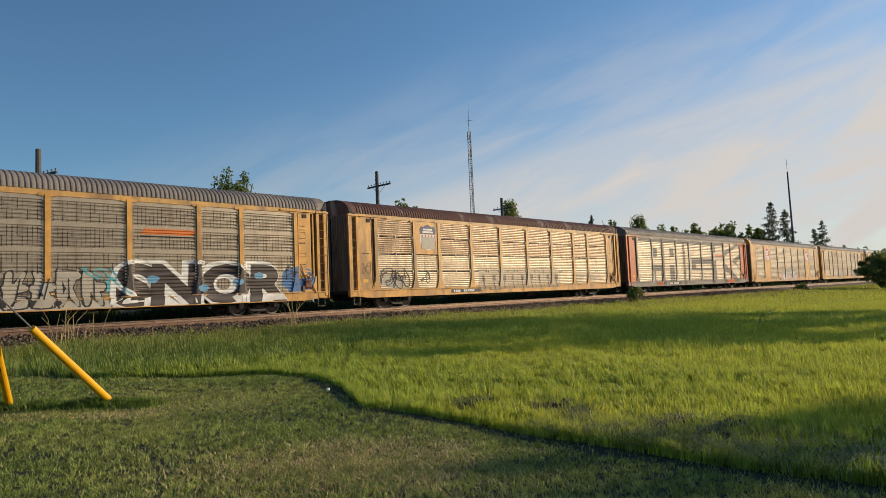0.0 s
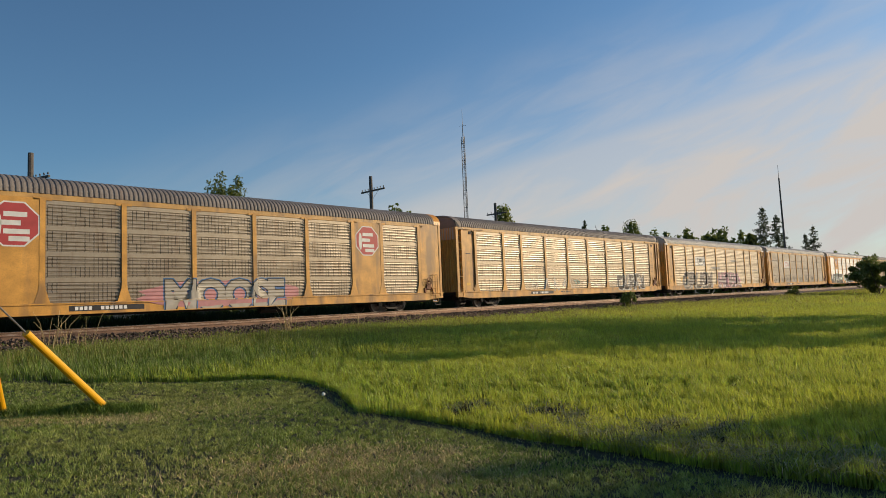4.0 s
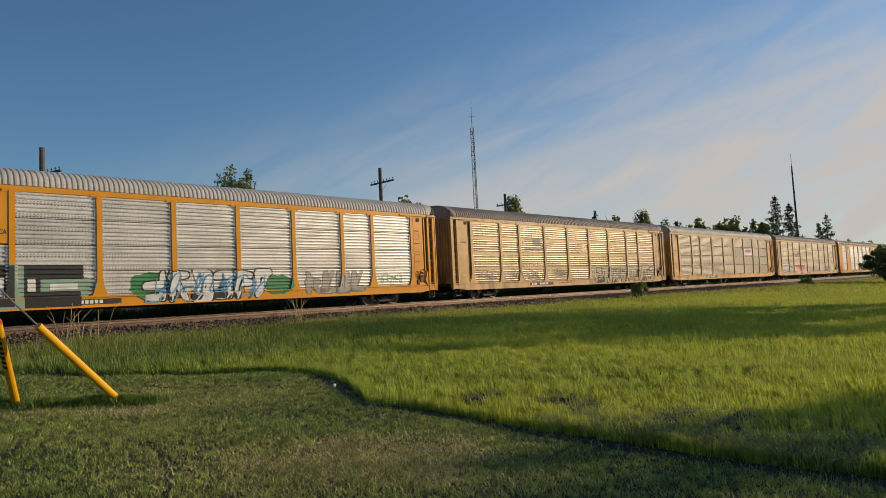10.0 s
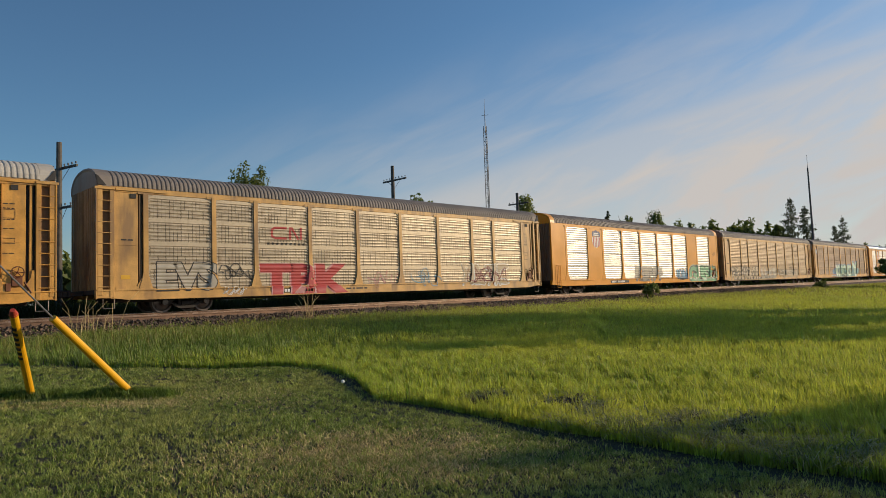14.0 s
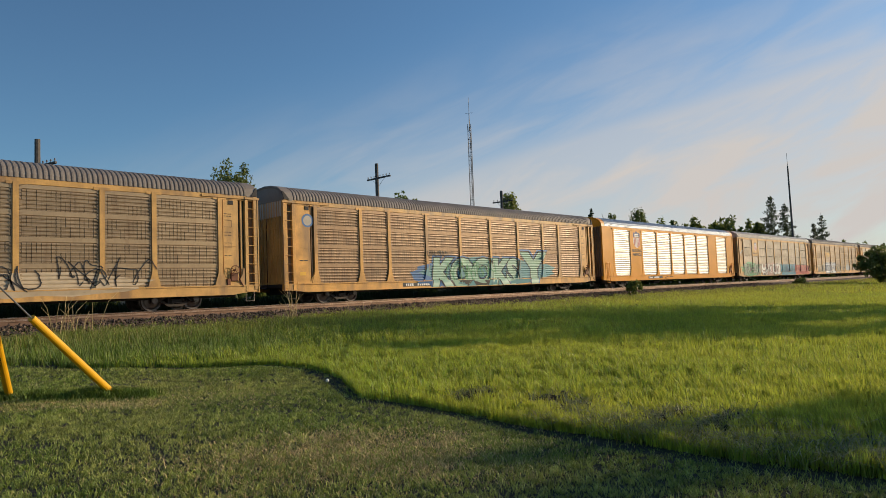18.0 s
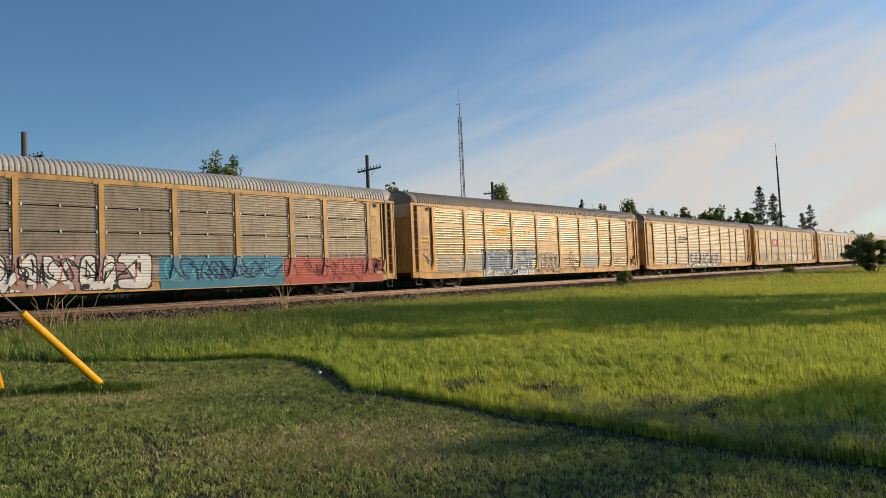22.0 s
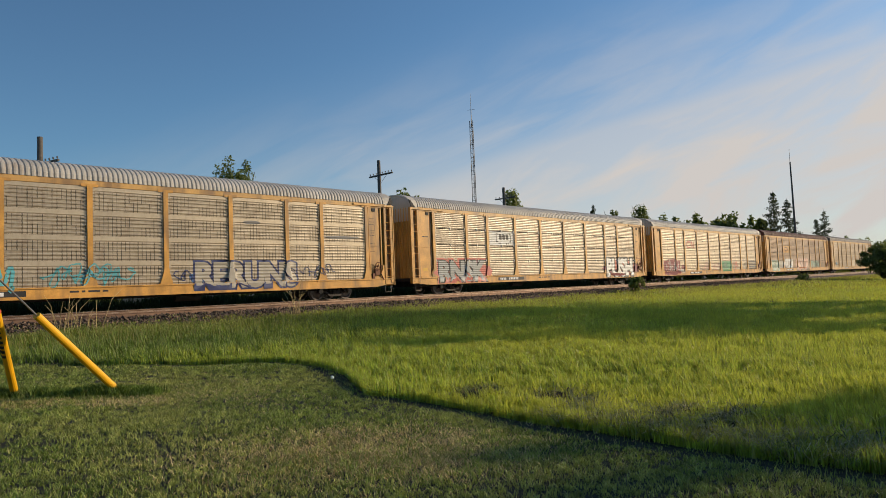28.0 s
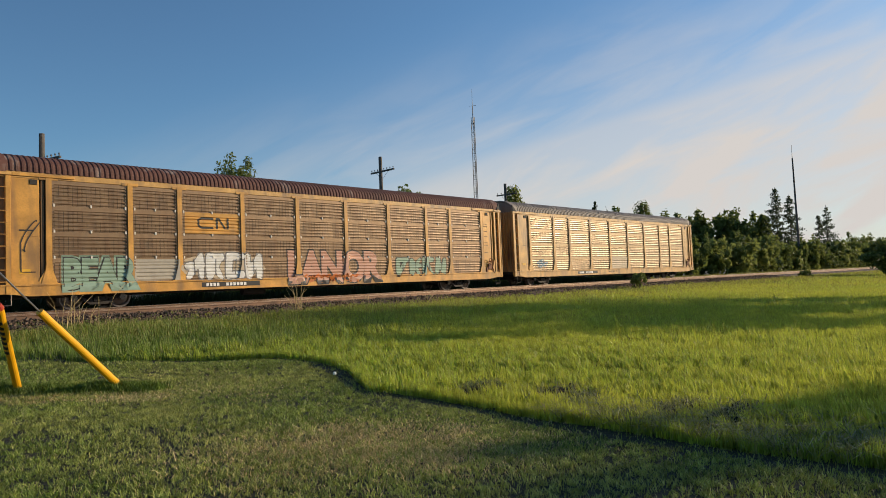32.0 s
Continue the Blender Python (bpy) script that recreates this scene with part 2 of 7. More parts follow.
def foliage(name, base, tip, through=0.35, rough=0.5, spread=0.45, patch=None, patch_scale=0.35, tuft=0.0, warm=None, warm_scale=0.2):
    """Leaves and blades: each one of its own shade, with light coming through; patch marks dry blades, tuft varies clump from clump, warm tints whole areas."""
    if name in CACHE:
        return CACHE[name]
    mat, nt, n, ln = tree_of(name)
    co = n("ShaderNodeTexCoord")
    geo = n("ShaderNodeNewGeometry")
    rnd = geo.outputs["Random Per Island"]
    area = grain(nt, co.outputs["Object"], patch_scale, 4)
    k = maths(nt, "ADD", maths(nt, "MULTIPLY", rnd, spread), maths(nt, "MULTIPLY", ramp(nt, area, 0.35, 0.65), 1 - spread))
    col = blend(nt, k, base, tip)
    if patch:
        dry = maths(nt, "GREATER_THAN", maths(nt, "FRACT", maths(nt, "MULTIPLY", rnd, 17.3)), 0.86)
        col = blend(nt, maths(nt, "MULTIPLY", dry, 0.7), col, patch)
    if warm:
        ripe = grain(nt, co.outputs["Object"], warm_scale, 3)
        col = blend(nt, maths(nt, "MULTIPLY", ramp(nt, ripe, 0.42, 0.62), 0.6), col, warm)
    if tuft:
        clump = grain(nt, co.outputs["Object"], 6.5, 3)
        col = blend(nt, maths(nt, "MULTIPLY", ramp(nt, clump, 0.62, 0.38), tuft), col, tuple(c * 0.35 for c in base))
    p = n("ShaderNodeBsdfPrincipled")
    ln(col, p.inputs["Base Color"])
    p.inputs["Roughness"].default_value = rough
    p.inputs["Specular IOR Level"].default_value = 0.35
    tr = n("ShaderNodeBsdfTranslucent")
    ln(blend(nt, 0.55, col, tuple(min(1, c * 1.7) for c in tip)), tr.inputs[0])
    mx = n("ShaderNodeMixShader")
    mx.inputs[0].default_value = through
    ln(p.outputs[0], mx.inputs[1])
    ln(tr.outputs[0], mx.inputs[2])
    out = n("ShaderNodeOutputMaterial")
    ln(mx.outputs[0], out.inputs[0])
    CACHE[name] = mat
    return mat


def soil():
    """The ground under the grass: green thatch, bare brown places, coarse relief."""
    mat, nt, n, ln = tree_of("turf")
    co = n("ShaderNodeTexCoord")
    v = co.outputs["Object"]
    big, mid, fine = grain(nt, v, 0.25, 5), grain(nt, v, 3.5, 6), grain(nt, v, 22, 4)
    col = blend(nt, ramp(nt, mid, 0.35, 0.65), (0.013, 0.016, 0.006), (0.036, 0.036, 0.013))
    col = blend(nt, maths(nt, "MULTIPLY", ramp(nt, big, 0.52, 0.66), 0.5), col, (0.032, 0.023, 0.012))
    col = blend(nt, maths(nt, "MULTIPLY", ramp(nt, fine, 0.45, 0.65), 0.75), col, (0.010, 0.010, 0.005))
    p = n("ShaderNodeBsdfPrincipled")
    ln(col, p.inputs["Base Color"])
    p.inputs["Roughness"].default_value = 0.95
    bp = n("ShaderNodeBump")
    bp.inputs["Strength"].default_value, bp.inputs["Distance"].default_value = 0.8, 0.03
    ln(fine, bp.inputs["Height"])
    ln(bp.outputs[0], p.inputs["Normal"])
    out = n("ShaderNodeOutputMaterial")
    ln(p.outputs[0], out.inputs[0])
    return mat


def stones(name, a, b, scale=9.0):
    mat, nt, n, ln = tree_of(name)
    co = n("ShaderNodeTexCoord")
    geo = n("ShaderNodeNewGeometry")
    vo = n("ShaderNodeTexVoronoi")
    vo.inputs["Scale"].default_value = scale
    ln(co.outputs["Object"], vo.inputs["Vector"])
    sep = n("ShaderNodeSeparateColor")
    ln(vo.outputs["Color"], sep.inputs[0])
    k = maths(nt, "ADD", maths(nt, "MULTIPLY", geo.outputs["Random Per Island"], 0.5), maths(nt, "MULTIPLY", sep.outputs[0], 0.5))
    col = blend(nt, k, a, b)
    # gaps between the stones: their shade is painted as a darker colour
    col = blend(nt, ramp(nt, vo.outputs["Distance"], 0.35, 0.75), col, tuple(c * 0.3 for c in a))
    col = blend(nt, ramp(nt, grain(nt, co.outputs["Object"], 0.9, 4), 0.5, 0.75), col, (0.10, 0.065, 0.045))
    p = n("ShaderNodeBsdfPrincipled")
    ln(col, p.inputs["Base Color"])
    p.inputs["Roughness"].default_value = 0.9
    bp = n("ShaderNodeBump")
    bp.inputs["Strength"].default_value, bp.inputs["Distance"].default_value = 1.0, 0.05
    ln(vo.outputs["Distance"], bp.inputs["Height"])
    ln(bp.outputs[0], p.inputs["Normal"])
    out = n("ShaderNodeOutputMaterial")
    ln(p.outputs[0], out.inputs[0])
    return mat


YELLOW = surface("yellow_car_paint", (0.60, 0.305, 0.06), 0.48, 0, 0.26, 1.6, 0.2, 30, (0.21, 0.125, 0.06), 0.50, 1)
FADED = surface("faded_tan_car_paint", (0.56, 0.32, 0.095), 0.5, 0, 0.22, 1.6, 0.15, 30, (0.20, 0.12, 0.065), 0.50, 1)
BRIGHT = surface("bright_yellow_car_paint", (0.70, 0.285, 0.004), 0.34, 0, 0.08, 1.0, 0.06, 30, (0.32, 0.17, 0.05), 0.72, 1)
ORANGE = surface("orange_car_paint", (0.52, 0.115, 0.02), 0.5, 0, 0.14, 1.2, 0.1, 30, (0.16, 0.06, 0.03), 0.62, 1)
STEEL = surface("dark_weathered_steel", (0.032, 0.026, 0.022), 0.65, 0.2, 0.3, 3, 0.25, 25, (0.10, 0.055, 0.03), 0.58)
WHEEL = surface("worn_wheel_steel", (0.20, 0.17, 0.15), 0.38, 0.7, 0.25, 5, 0.15, 30, (0.11, 0.06, 0.035), 0.6)
ROOF_PALE = surface("pale_galvanised_roof", (0.50, 0.46, 0.40), 0.6, 0.05, 0.14, 0.5, 0.1, 20, (0.30, 0.22, 0.15), 0.64, 1)
ROOF_DARK = surface("dull_grey_roof", (0.23, 0.195, 0.165), 0.65, 0.05, 0.18, 0.5, 0.1, 20, (0.20, 0.13, 0.09), 0.60, 1)
ROOF_RUST = surface("rusted_roof", (0.13, 0.055, 0.038), 0.75, 0.05, 0.25, 0.5, 0.2, 20, (0.38, 0.30, 0.25), 0.58, 1)
ROOF_BLUE = surface("clean_galvanised_roof", (0.34, 0.37, 0.41), 0.38, 0.5, 0.10, 0.5, 0.08, 20, (0.3, 0.28, 0.26), 0.70, 1)
DOOR_TAN = surface("tan_end_door", (0.38, 0.24, 0.11), 0.6, 0.1, 0.25, 1.0, 0.2, 25, (0.10, 0.055, 0.03), 0.47, 1)
DOOR_YELLOW = surface("yellow_end_door", (0.56, 0.33, 0.09), 0.55, 0.0, 0.2, 1.0, 0.15, 25, (0.22, 0.13, 0.06), 0.56, 1)
DOOR_GREY = surface("grey_end_door", (0.19, 0.155, 0.125), 0.55, 0.2, 0.2, 1.0, 0.15, 25, (0.10, 0.065, 0.04), 0.48, 1)
BLACK = surface("black_paint", (0.022, 0.021, 0.022), 0.6, 0, 0.3, 4, 0.05, 40)
WHITE = surface("white_paint", (0.74, 0.73, 0.70), 0.55, 0, 0.08, 3, 0.05, 40)
# near-black that stands for the shade inside cars, holes and open corners
INNER = surface("dark_interior_shade", (0.035, 0.032, 0.03), 0.8, 0, 0.2)
RUST_RAIL = surface("rusted_rail", (0.24, 0.145, 0.095), 0.45, 0.45, 0.25, 3, 0.2, 40, (0.07, 0.045, 0.035), 0.55)
RAIL_TOP = surface("worn_rail_head", (0.80, 0.68, 0.56), 0.34, 0.9, 0.12, 3, 0.05, 40)
TIE = surface("creosoted_timber", (0.075, 0.055, 0.042), 0.85, 0, 0.3, 4, 0.4, 30)
POLE = surface("weathered_pole_timber", (0.12, 0.105, 0.09), 0.85, 0, 0.25, 6, 0.4, 40)
TOWER = surface("galvanised_tower_steel", (0.13, 0.13, 0.135), 0.6, 0.3, 0.15, 4, 0.05, 40)
BARK = surface("grey_brown_bark", (0.10, 0.075, 0.055), 0.9, 0, 0.3, 8, 0.5, 30)
GUARD = surface("yellow_plastic_guard", (0.80, 0.40, 0.01), 0.42, 0, 0.08, 4, 0.05, 40, (0.45, 0.22, 0.03), 0.66)
RED = surface("red_plastic", (0.42, 0.05, 0.03), 0.5, 0, 0.15, 4)
WIRE = surface("steel_wire_rope", (0.30, 0.29, 0.28), 0.45, 0.8, 0.15, 20)
TURF = soil()
EARTH = surface("dark_turned_earth", (0.035, 0.026, 0.016), 0.95, 0, 0.4, 9, 0.5, 40)
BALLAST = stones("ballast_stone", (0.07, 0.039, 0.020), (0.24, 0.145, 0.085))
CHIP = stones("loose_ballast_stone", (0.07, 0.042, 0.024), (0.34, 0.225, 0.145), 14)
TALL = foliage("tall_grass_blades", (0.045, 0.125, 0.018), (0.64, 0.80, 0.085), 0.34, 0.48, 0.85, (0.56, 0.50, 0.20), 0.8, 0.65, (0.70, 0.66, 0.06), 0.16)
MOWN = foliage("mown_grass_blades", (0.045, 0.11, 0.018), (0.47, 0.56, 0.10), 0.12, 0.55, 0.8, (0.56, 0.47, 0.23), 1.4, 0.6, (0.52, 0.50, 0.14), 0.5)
STRAW = foliage("dry_grass_blades", (0.38, 0.265, 0.10), (0.86, 0.67, 0.34), 0.15, 0.7, 0.6, None, 0.35, 0.25)
MATTED = foliage("matted_grass_blades", (0.05, 0.085, 0.018), (0.32, 0.32, 0.12), 0.2, 0.5, 0.8, (0.42, 0.33, 0.16))
# darker copy of the tall grass, with shade put into its colour
DIM_TALL = foliage("shade_toned_grass_blades", (0.022, 0.065, 0.010), (0.34, 0.47, 0.055), 0.16, 0.5, 0.8, (0.42, 0.38, 0.14), 0.8, 0.7)
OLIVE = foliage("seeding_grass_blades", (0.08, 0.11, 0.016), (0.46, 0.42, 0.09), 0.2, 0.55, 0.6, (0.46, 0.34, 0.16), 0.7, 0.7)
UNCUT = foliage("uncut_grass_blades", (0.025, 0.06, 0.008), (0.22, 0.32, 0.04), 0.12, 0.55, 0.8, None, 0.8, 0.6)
RANK = foliage("rank_weed_leaves", (0.015, 0.03, 0.008), (0.05, 0.07, 0.018), 0.2, 0.6, 0.6)
LEAF = foliage("broad_leaves", (0.065, 0.10, 0.02), (0.17, 0.20, 0.05), 0.4, 0.5, 0.6)
LEAF_PALE = foliage("pale_green_leaves", (0.10, 0.15, 0.03), (0.25, 0.27, 0.07), 0.4, 0.5, 0.6)
NEEDLE = foliage("spruce_needles", (0.035, 0.055, 0.025), (0.10, 0.12, 0.05), 0.2, 0.6, 0.7)


# ---------------------------------------------------------------- building helpers
def mesh_of(bm, name, smooth=False):
    me = bpy.data.meshes.new(name)
    bm.to_mesh(me)
    bm.free()
    if smooth:
        for poly in me.polygons:
            poly.use_smooth = True
    return me


def part(name, bm, material, parent, label="", place=None, smooth=False):
    """Links a bmesh or a shared mesh as one mesh object under a thing or a part."""
    me = bm if isinstance(bm, bpy.types.Mesh) else mesh_of(bm, name, smooth)
    if not me.materials:
        me.materials.append(material)
    ob = new(name, me)
    if me.materials[0] != material:
        ob.material_slots[0].link = "OBJECT"
        ob.material_slots[0].material = material
    if parent:
        ob.parent = parent
    if place is not None:
        ob.matrix_basis = place if isinstance(place, Matrix) else Matrix.Translation(place)
    if label:
        ob["label"] = label
    return ob


def thing(name, place, label, category, group="", kind=""):
    ob = new(name)
    ob.empty_display_size = 0.3
    ob.matrix_basis = place if isinstance(place, Matrix) else Matrix.Translation(place)
    return tagged(ob, label, category, group, kind)


def box(bm, x0, x1, y0, y1, z0, z1, bevel=0.0):
    vs = [bm.verts.new((x, y, z)) for z in (z0, z1) for y in (y0, y1) for x in (x0, x1)]
    fs = [bm.faces.new([vs[i] for i in f]) for f in ((0, 2, 3, 1), (4, 5, 7, 6), (0, 1, 5, 4), (2, 6, 7, 3), (0, 4, 6, 2), (1, 3, 7, 5))]
    if bevel:
        es = list({e for f in fs for e in f.edges})
        bmesh.ops.bevel(bm, geom=es, offset=bevel, segments=1, affect="EDGES")
    return bm


def boxed(*a, **k):
    return box(bmesh.new(), *a, **k)


def tube(bm, a, b, r0, r1=None, n=8, caps=True):
    a, b = Vector(a), Vector(b)
    r1 = r0 if r1 is None else r1
    q = (b - a).to_track_quat("Z", "Y")
    rings = []
    for c, r in ((a, r0), (b, r1)):
        rings.append([bm.verts.new(c + q @ Vector((r * math.cos(2 * math.pi * i / n), r * math.sin(2 * math.pi * i / n), 0))) for i in range(n)])
    for i in range(n):
        bm.faces.new((rings[0][i], rings[0][(i + 1) % n], rings[1][(i + 1) % n], rings[1][i]))
    if caps:
        bm.faces.new(rings[0][::-1])
        bm.faces.new(rings[1])
    return bm


def strip(bm, line, y_in, x0, x1):
    """A profile of (y, z) points drawn along x as one skin."""
    a = [bm.verts.new((x0, y, z)) for y, z in line]
    b = [bm.verts.new((x1, y, z)) for y, z in line]
    for i in range(len(line) - 1):
        bm.faces.new((a[i], b[i], b[i + 1], a[i + 1]))
    return bm


def fast_mesh(name, verts, faces, material):
    """A mesh from arrays: verts (n, 3), faces (m, k)."""
    me = bpy.data.meshes.new(name)
    verts, faces = np.asarray(verts, np.float32), np.asarray(faces, np.int32)
    k = faces.shape[1]
    me.vertices.add(len(verts))
    me.vertices.foreach_set("co", verts.ravel())
    me.loops.add(faces.size)
    me.loops.foreach_set("vertex_index", faces.ravel())
    me.polygons.add(len(faces))
    me.polygons.foreach_set("loop_start", np.arange(0, faces.size, k, dtype=np.int32))
    me.polygons.foreach_set("loop_total", np.full(len(faces), k, np.int32))
    me.update(calc_edges=True)
    me.materials.append(material)
    return me


def blades(name, at, height, width, lean, material, rng, curl=0.5, comb=None, plain=None):
    """Grass: one bent, tapered blade at each place (n, 3); those marked plain are straight."""
    n = len(at)
    a = rng.uniform(0, 2 * np.pi, n)
    side = np.stack([np.cos(a), np.sin(a), 0 * a], 1)
    b = rng.uniform(0, 2 * np.pi, n) if comb is None else comb + rng.normal(0, 0.8, n)
    out = np.stack([np.cos(b), np.sin(b), 0 * b], 1) * lean[:, None]
    up = np.zeros((n, 3))
    up[:, 2] = height
    w = side * width[:, None] / 2
    mid = at + up * 0.55 + out * height[:, None] * 0.3
    top = at + up * (1 - 0.25 * lean[:, None] * curl) + out * height[:, None]
    v = np.stack([at - w, at + w, mid + w * 0.8, mid - w * 0.8, top], 1).reshape(-1, 3)
    i = np.arange(n)[:, None] * 5
    bent = i if plain is None else i[~plain]
    tri = np.concatenate([bent + [0, 1, 2], bent + [0, 2, 3], bent + [3, 2, 4]], 0)
    if plain is not None:
        tri = np.concatenate([tri, i[plain] + [0, 1, 4]], 0)
    return fast_mesh(name, v, tri, material)


def leaf_cards(name, at, size, material, rng, flat=0.0):
    """Many small leaves: a bent diamond of two triangles at each place."""
    n = len(at)
    u = rng.normal(size=(n, 3))
    u[:, 2] *= 1 - flat
    u /= np.linalg.norm(u, axis=1)[:, None]
    w = np.cross(u, rng.normal(size=(n, 3)))
    w /= np.linalg.norm(w, axis=1)[:, None] + 1e-6
    s = (size * rng.uniform(0.6, 1.4, n))[:, None]
    k = np.cross(u, w) * s * 0.25
    v = np.stack([at - u * s, at + w * s * 0.55 + k, at + u * s, at - w * s * 0.55 + k], 1).reshape(-1, 3)
    i = np.arange(n)[:, None] * 4
    return fast_mesh(name, v, np.concatenate([i + [0, 1, 2], i + [0, 2, 3]], 0), material)


# ---------------------------------------------------------------- ground
EDGE_Y = [-6, 1.2, 2.3, 3.5, 4.4, 5.4, 6.3, 7.3, 8.1, 8.8, 9.95, 11.07, 11.95, 13.2, 14.6, 17, 20]
EDGE_X = [6.0, 5.98, 5.94, 5.94, 6.0, 6.2, 6.13, 5.85, 6.28, 6.66, 6.94, 6.7, 5.5, 4.0, 3.1, 0.5, -4]


def lay(x, y):
    """Height of the ground: lawn, a gentle rise to the track, then level land."""
    x, y = np.asarray(x, float), np.asarray(y, float)
    z = np.interp(y, [-40, 5, 10, 18, 19.4, 60], [-0.05, 0, 0.2, 0.60, 0.62, 0.62])
    near = np.clip(1 - np.hypot(x - 10, y - 8) / 60, 0, 1)
    return z + near * (0.03 * np.sin(x * 0.9 + 1.3) * np.sin(y * 0.8) + 0.02 * np.sin(x * 2.3) * np.sin(y * 1.9 + 0.6))


def spaced(dense0, dense1, step, far, growth=1.35):
    v = list(np.arange(dense0, dense1 + 1e-6, step))
    s = step
    while v[-1] < far:
        s *= growth
        v.append(v[-1] + s)
    s = step
    while v[0] > -far:
        s *= growth
        v.insert(0, v[0] - s)
    return np.array(v)


def make_ground():
    xs, ys = spaced(-8, 50, 0.4, 3000), spaced(-6, 34, 0.4, 3000)
    gx, gy = np.meshgrid(xs, ys)
    v = np.stack([gx, gy, lay(gx, gy)], -1).reshape(-1, 3)
    nx, ny = len(xs), len(ys)
    i = (np.arange(ny - 1)[:, None] * nx + np.arange(nx - 1)[None]).ravel()[:, None]
    me = fast_mesh("ground", v, i + [0, 1, nx + 1, nx], TURF)
    for poly in me.polygons:
        poly.use_smooth = True
    tagged(new("ground", me), "grassy ground rising gently to a railway embankment", "ground", kind="structure")


def make_ballast():
    line = [(19.3, 0.50), (19.9, 0.66), (20.6, 0.82), (21.4, 0.93), (22.3, 0.95), (25.6, 0.94), (30.2, 0.95), (31.2, 0.8), (32.4, 0.5)]
    xs = spaced(-5, 70, 0.35, 900, 1.5)
    rng = np.random.default_rng(5)
    v = []
    for x in xs:
        for y, z in line:
            v.append((x, y + rng.normal(0, 0.05), z + rng.normal(0, 0.015)))
    k = len(line)
    i = (np.arange(len(xs) - 1)[:, None] * k + np.arange(k - 1)[None]).ravel()[:, None]
    me = fast_mesh("ballast", v, i + [0, k, k + 1, 1], BALLAST)
    tagged(new("ballast", me), "grey-brown crushed stone ballast bed under two tracks", "ballast", kind="structure")
    # loose stones on the near shoulder
    n = 9000
    x = rng.uniform(-2, 1, n) + rng.uniform(0, 1, n) ** 1.4 * 68
    y = rng.uniform(19.0, 22.4, n)
    z = np.interp(y, [19.0, 19.9, 20.6, 21.4, 22.4], [0.62, 0.67, 0.83, 0.95, 0.96])
    s = rng.uniform(0.025, 0.075, n)
    o = np.array([[1, 0, 0], [0, 1, 0], [-1, 0, 0], [0, -1, 0], [0, 0, 1], [0, 0, -1]], float)
    vv = np.stack([x, y, z], 1)[:, None] + (o[None] + rng.normal(0, 0.28, (n, 6, 3))) * s[:, None, None]
    f = np.array([[0, 1, 4], [1, 2, 4], [2, 3, 4], [3, 0, 4], [1, 0, 5], [2, 1, 5], [3, 2, 5], [0, 3, 5]])
    tri = (np.arange(n)[:, None, None] * 6 + f[None]).reshape(-1, 3)
    tagged(new("ballast_stones", fast_mesh("ballast_stones", vv.reshape(-1, 3), tri, CHIP)), "loose crushed stones on the ballast shoulder", "stones", kind="stuff")


def make_track(centre, label):
    track = thing("railway_track", (0, centre, 0), label, "track", "tracks", "structure")
    for s in (-0.7525, 0.7525):
        foot = [(-0.07, -0.17), (-0.07, -0.155), (-0.012, -0.135), (-0.012, -0.045), (-0.037, -0.035), (-0.037, -0.004), (0.037, -0.004), (0.037, -0.035), (0.012, -0.045), (0.012, -0.135), (0.07, -0.155), (0.07, -0.17)]
        bm = bmesh.new()
        strip(bm, [(y, RAIL + z) for y, z in foot], 0, -900, 900)
        rail = part("rail", bm, RUST_RAIL, track, place=(0, s, 0))
        part("rail_head", boxed(-900, 900, -0.033, 0.033, RAIL - 0.0035, RAIL), RAIL_TOP, rail, "rail head worn bright")
        for x in (7.4, 19.3, 31.2, 43.1, 55):
            bar = boxed(x - 0.45, x + 0.45, -0.035, -0.012, RAIL - 0.13, RAIL - 0.05, bevel=0.006)
            for k in range(6):
                box(bar, x - 0.4 + k * 0.16 - 0.02, x - 0.4 + k * 0.16 + 0.02, -0.06, -0.035, RAIL - 0.11, RAIL - 0.07)
            part("joint_bar", bar, RUST_RAIL, rail)
    rng = random.Random(int(centre))
    ties = bmesh.new()
    for i in range(180):
        x = -12 + i * 0.53 + rng.uniform(-0.03, 0.03)
        box(ties, x - 0.11, x + 0.11, -1.3 + rng.uniform(-0.06, 0.06), 1.3 + rng.uniform(-0.06, 0.06), RAIL - 0.30, RAIL - 0.171)
    tagged(part("ties", ties, TIE, track), kind="stuff")


make_ground()
make_ballast()
make_track(MAIN, "straight main track with shiny rail heads on timber ties")
make_track(SIDING, "rust-brown empty siding track on timber ties beside the main line")


# ---------------------------------------------------------------- autorack cars
# local space of a car: x along the train, y = 0 on the centre line, z = 0 on the rails; near side at y = -1.6
POSTS = [-11.83, -9.02, -7.07, -4.25, -1.42, 1.42, 4.25, 7.07, 9.02, 11.83]
LOW, TOP, EAVE = 0.97, 4.74, 4.93
ROWS = 4
STEP = (TOP - LOW) / ROWS
HW = 0.095           # half width of a post
NEAR = -WIDE / 2
SHARED = {}


def shared(key, make):
    if key not in SHARED:
        SHARED[key] = make()
    return SHARED[key]


def rib_line(ribs, deep, top, gap):
    """Heights (as shares of a panel) and depths of the pressed ribs; flat above top; gap is the open joint."""
    us, ds = [gap], [deep]
    for i in range(ribs):
        a, d = gap + (top - gap) * i / ribs, (top - gap) / ribs
        us += [a + 0.22 * d, a + 0.36 * d, a + 0.60 * d, a + 0.84 * d, a + 0.999 * d]
        ds += [deep, 0.15 * deep, 0.0, 0.15 * deep, deep]
    if top < 0.9:
        us += [top + 0.02, 0.995]
        ds += [0.004, 0.0]
    return us, ds


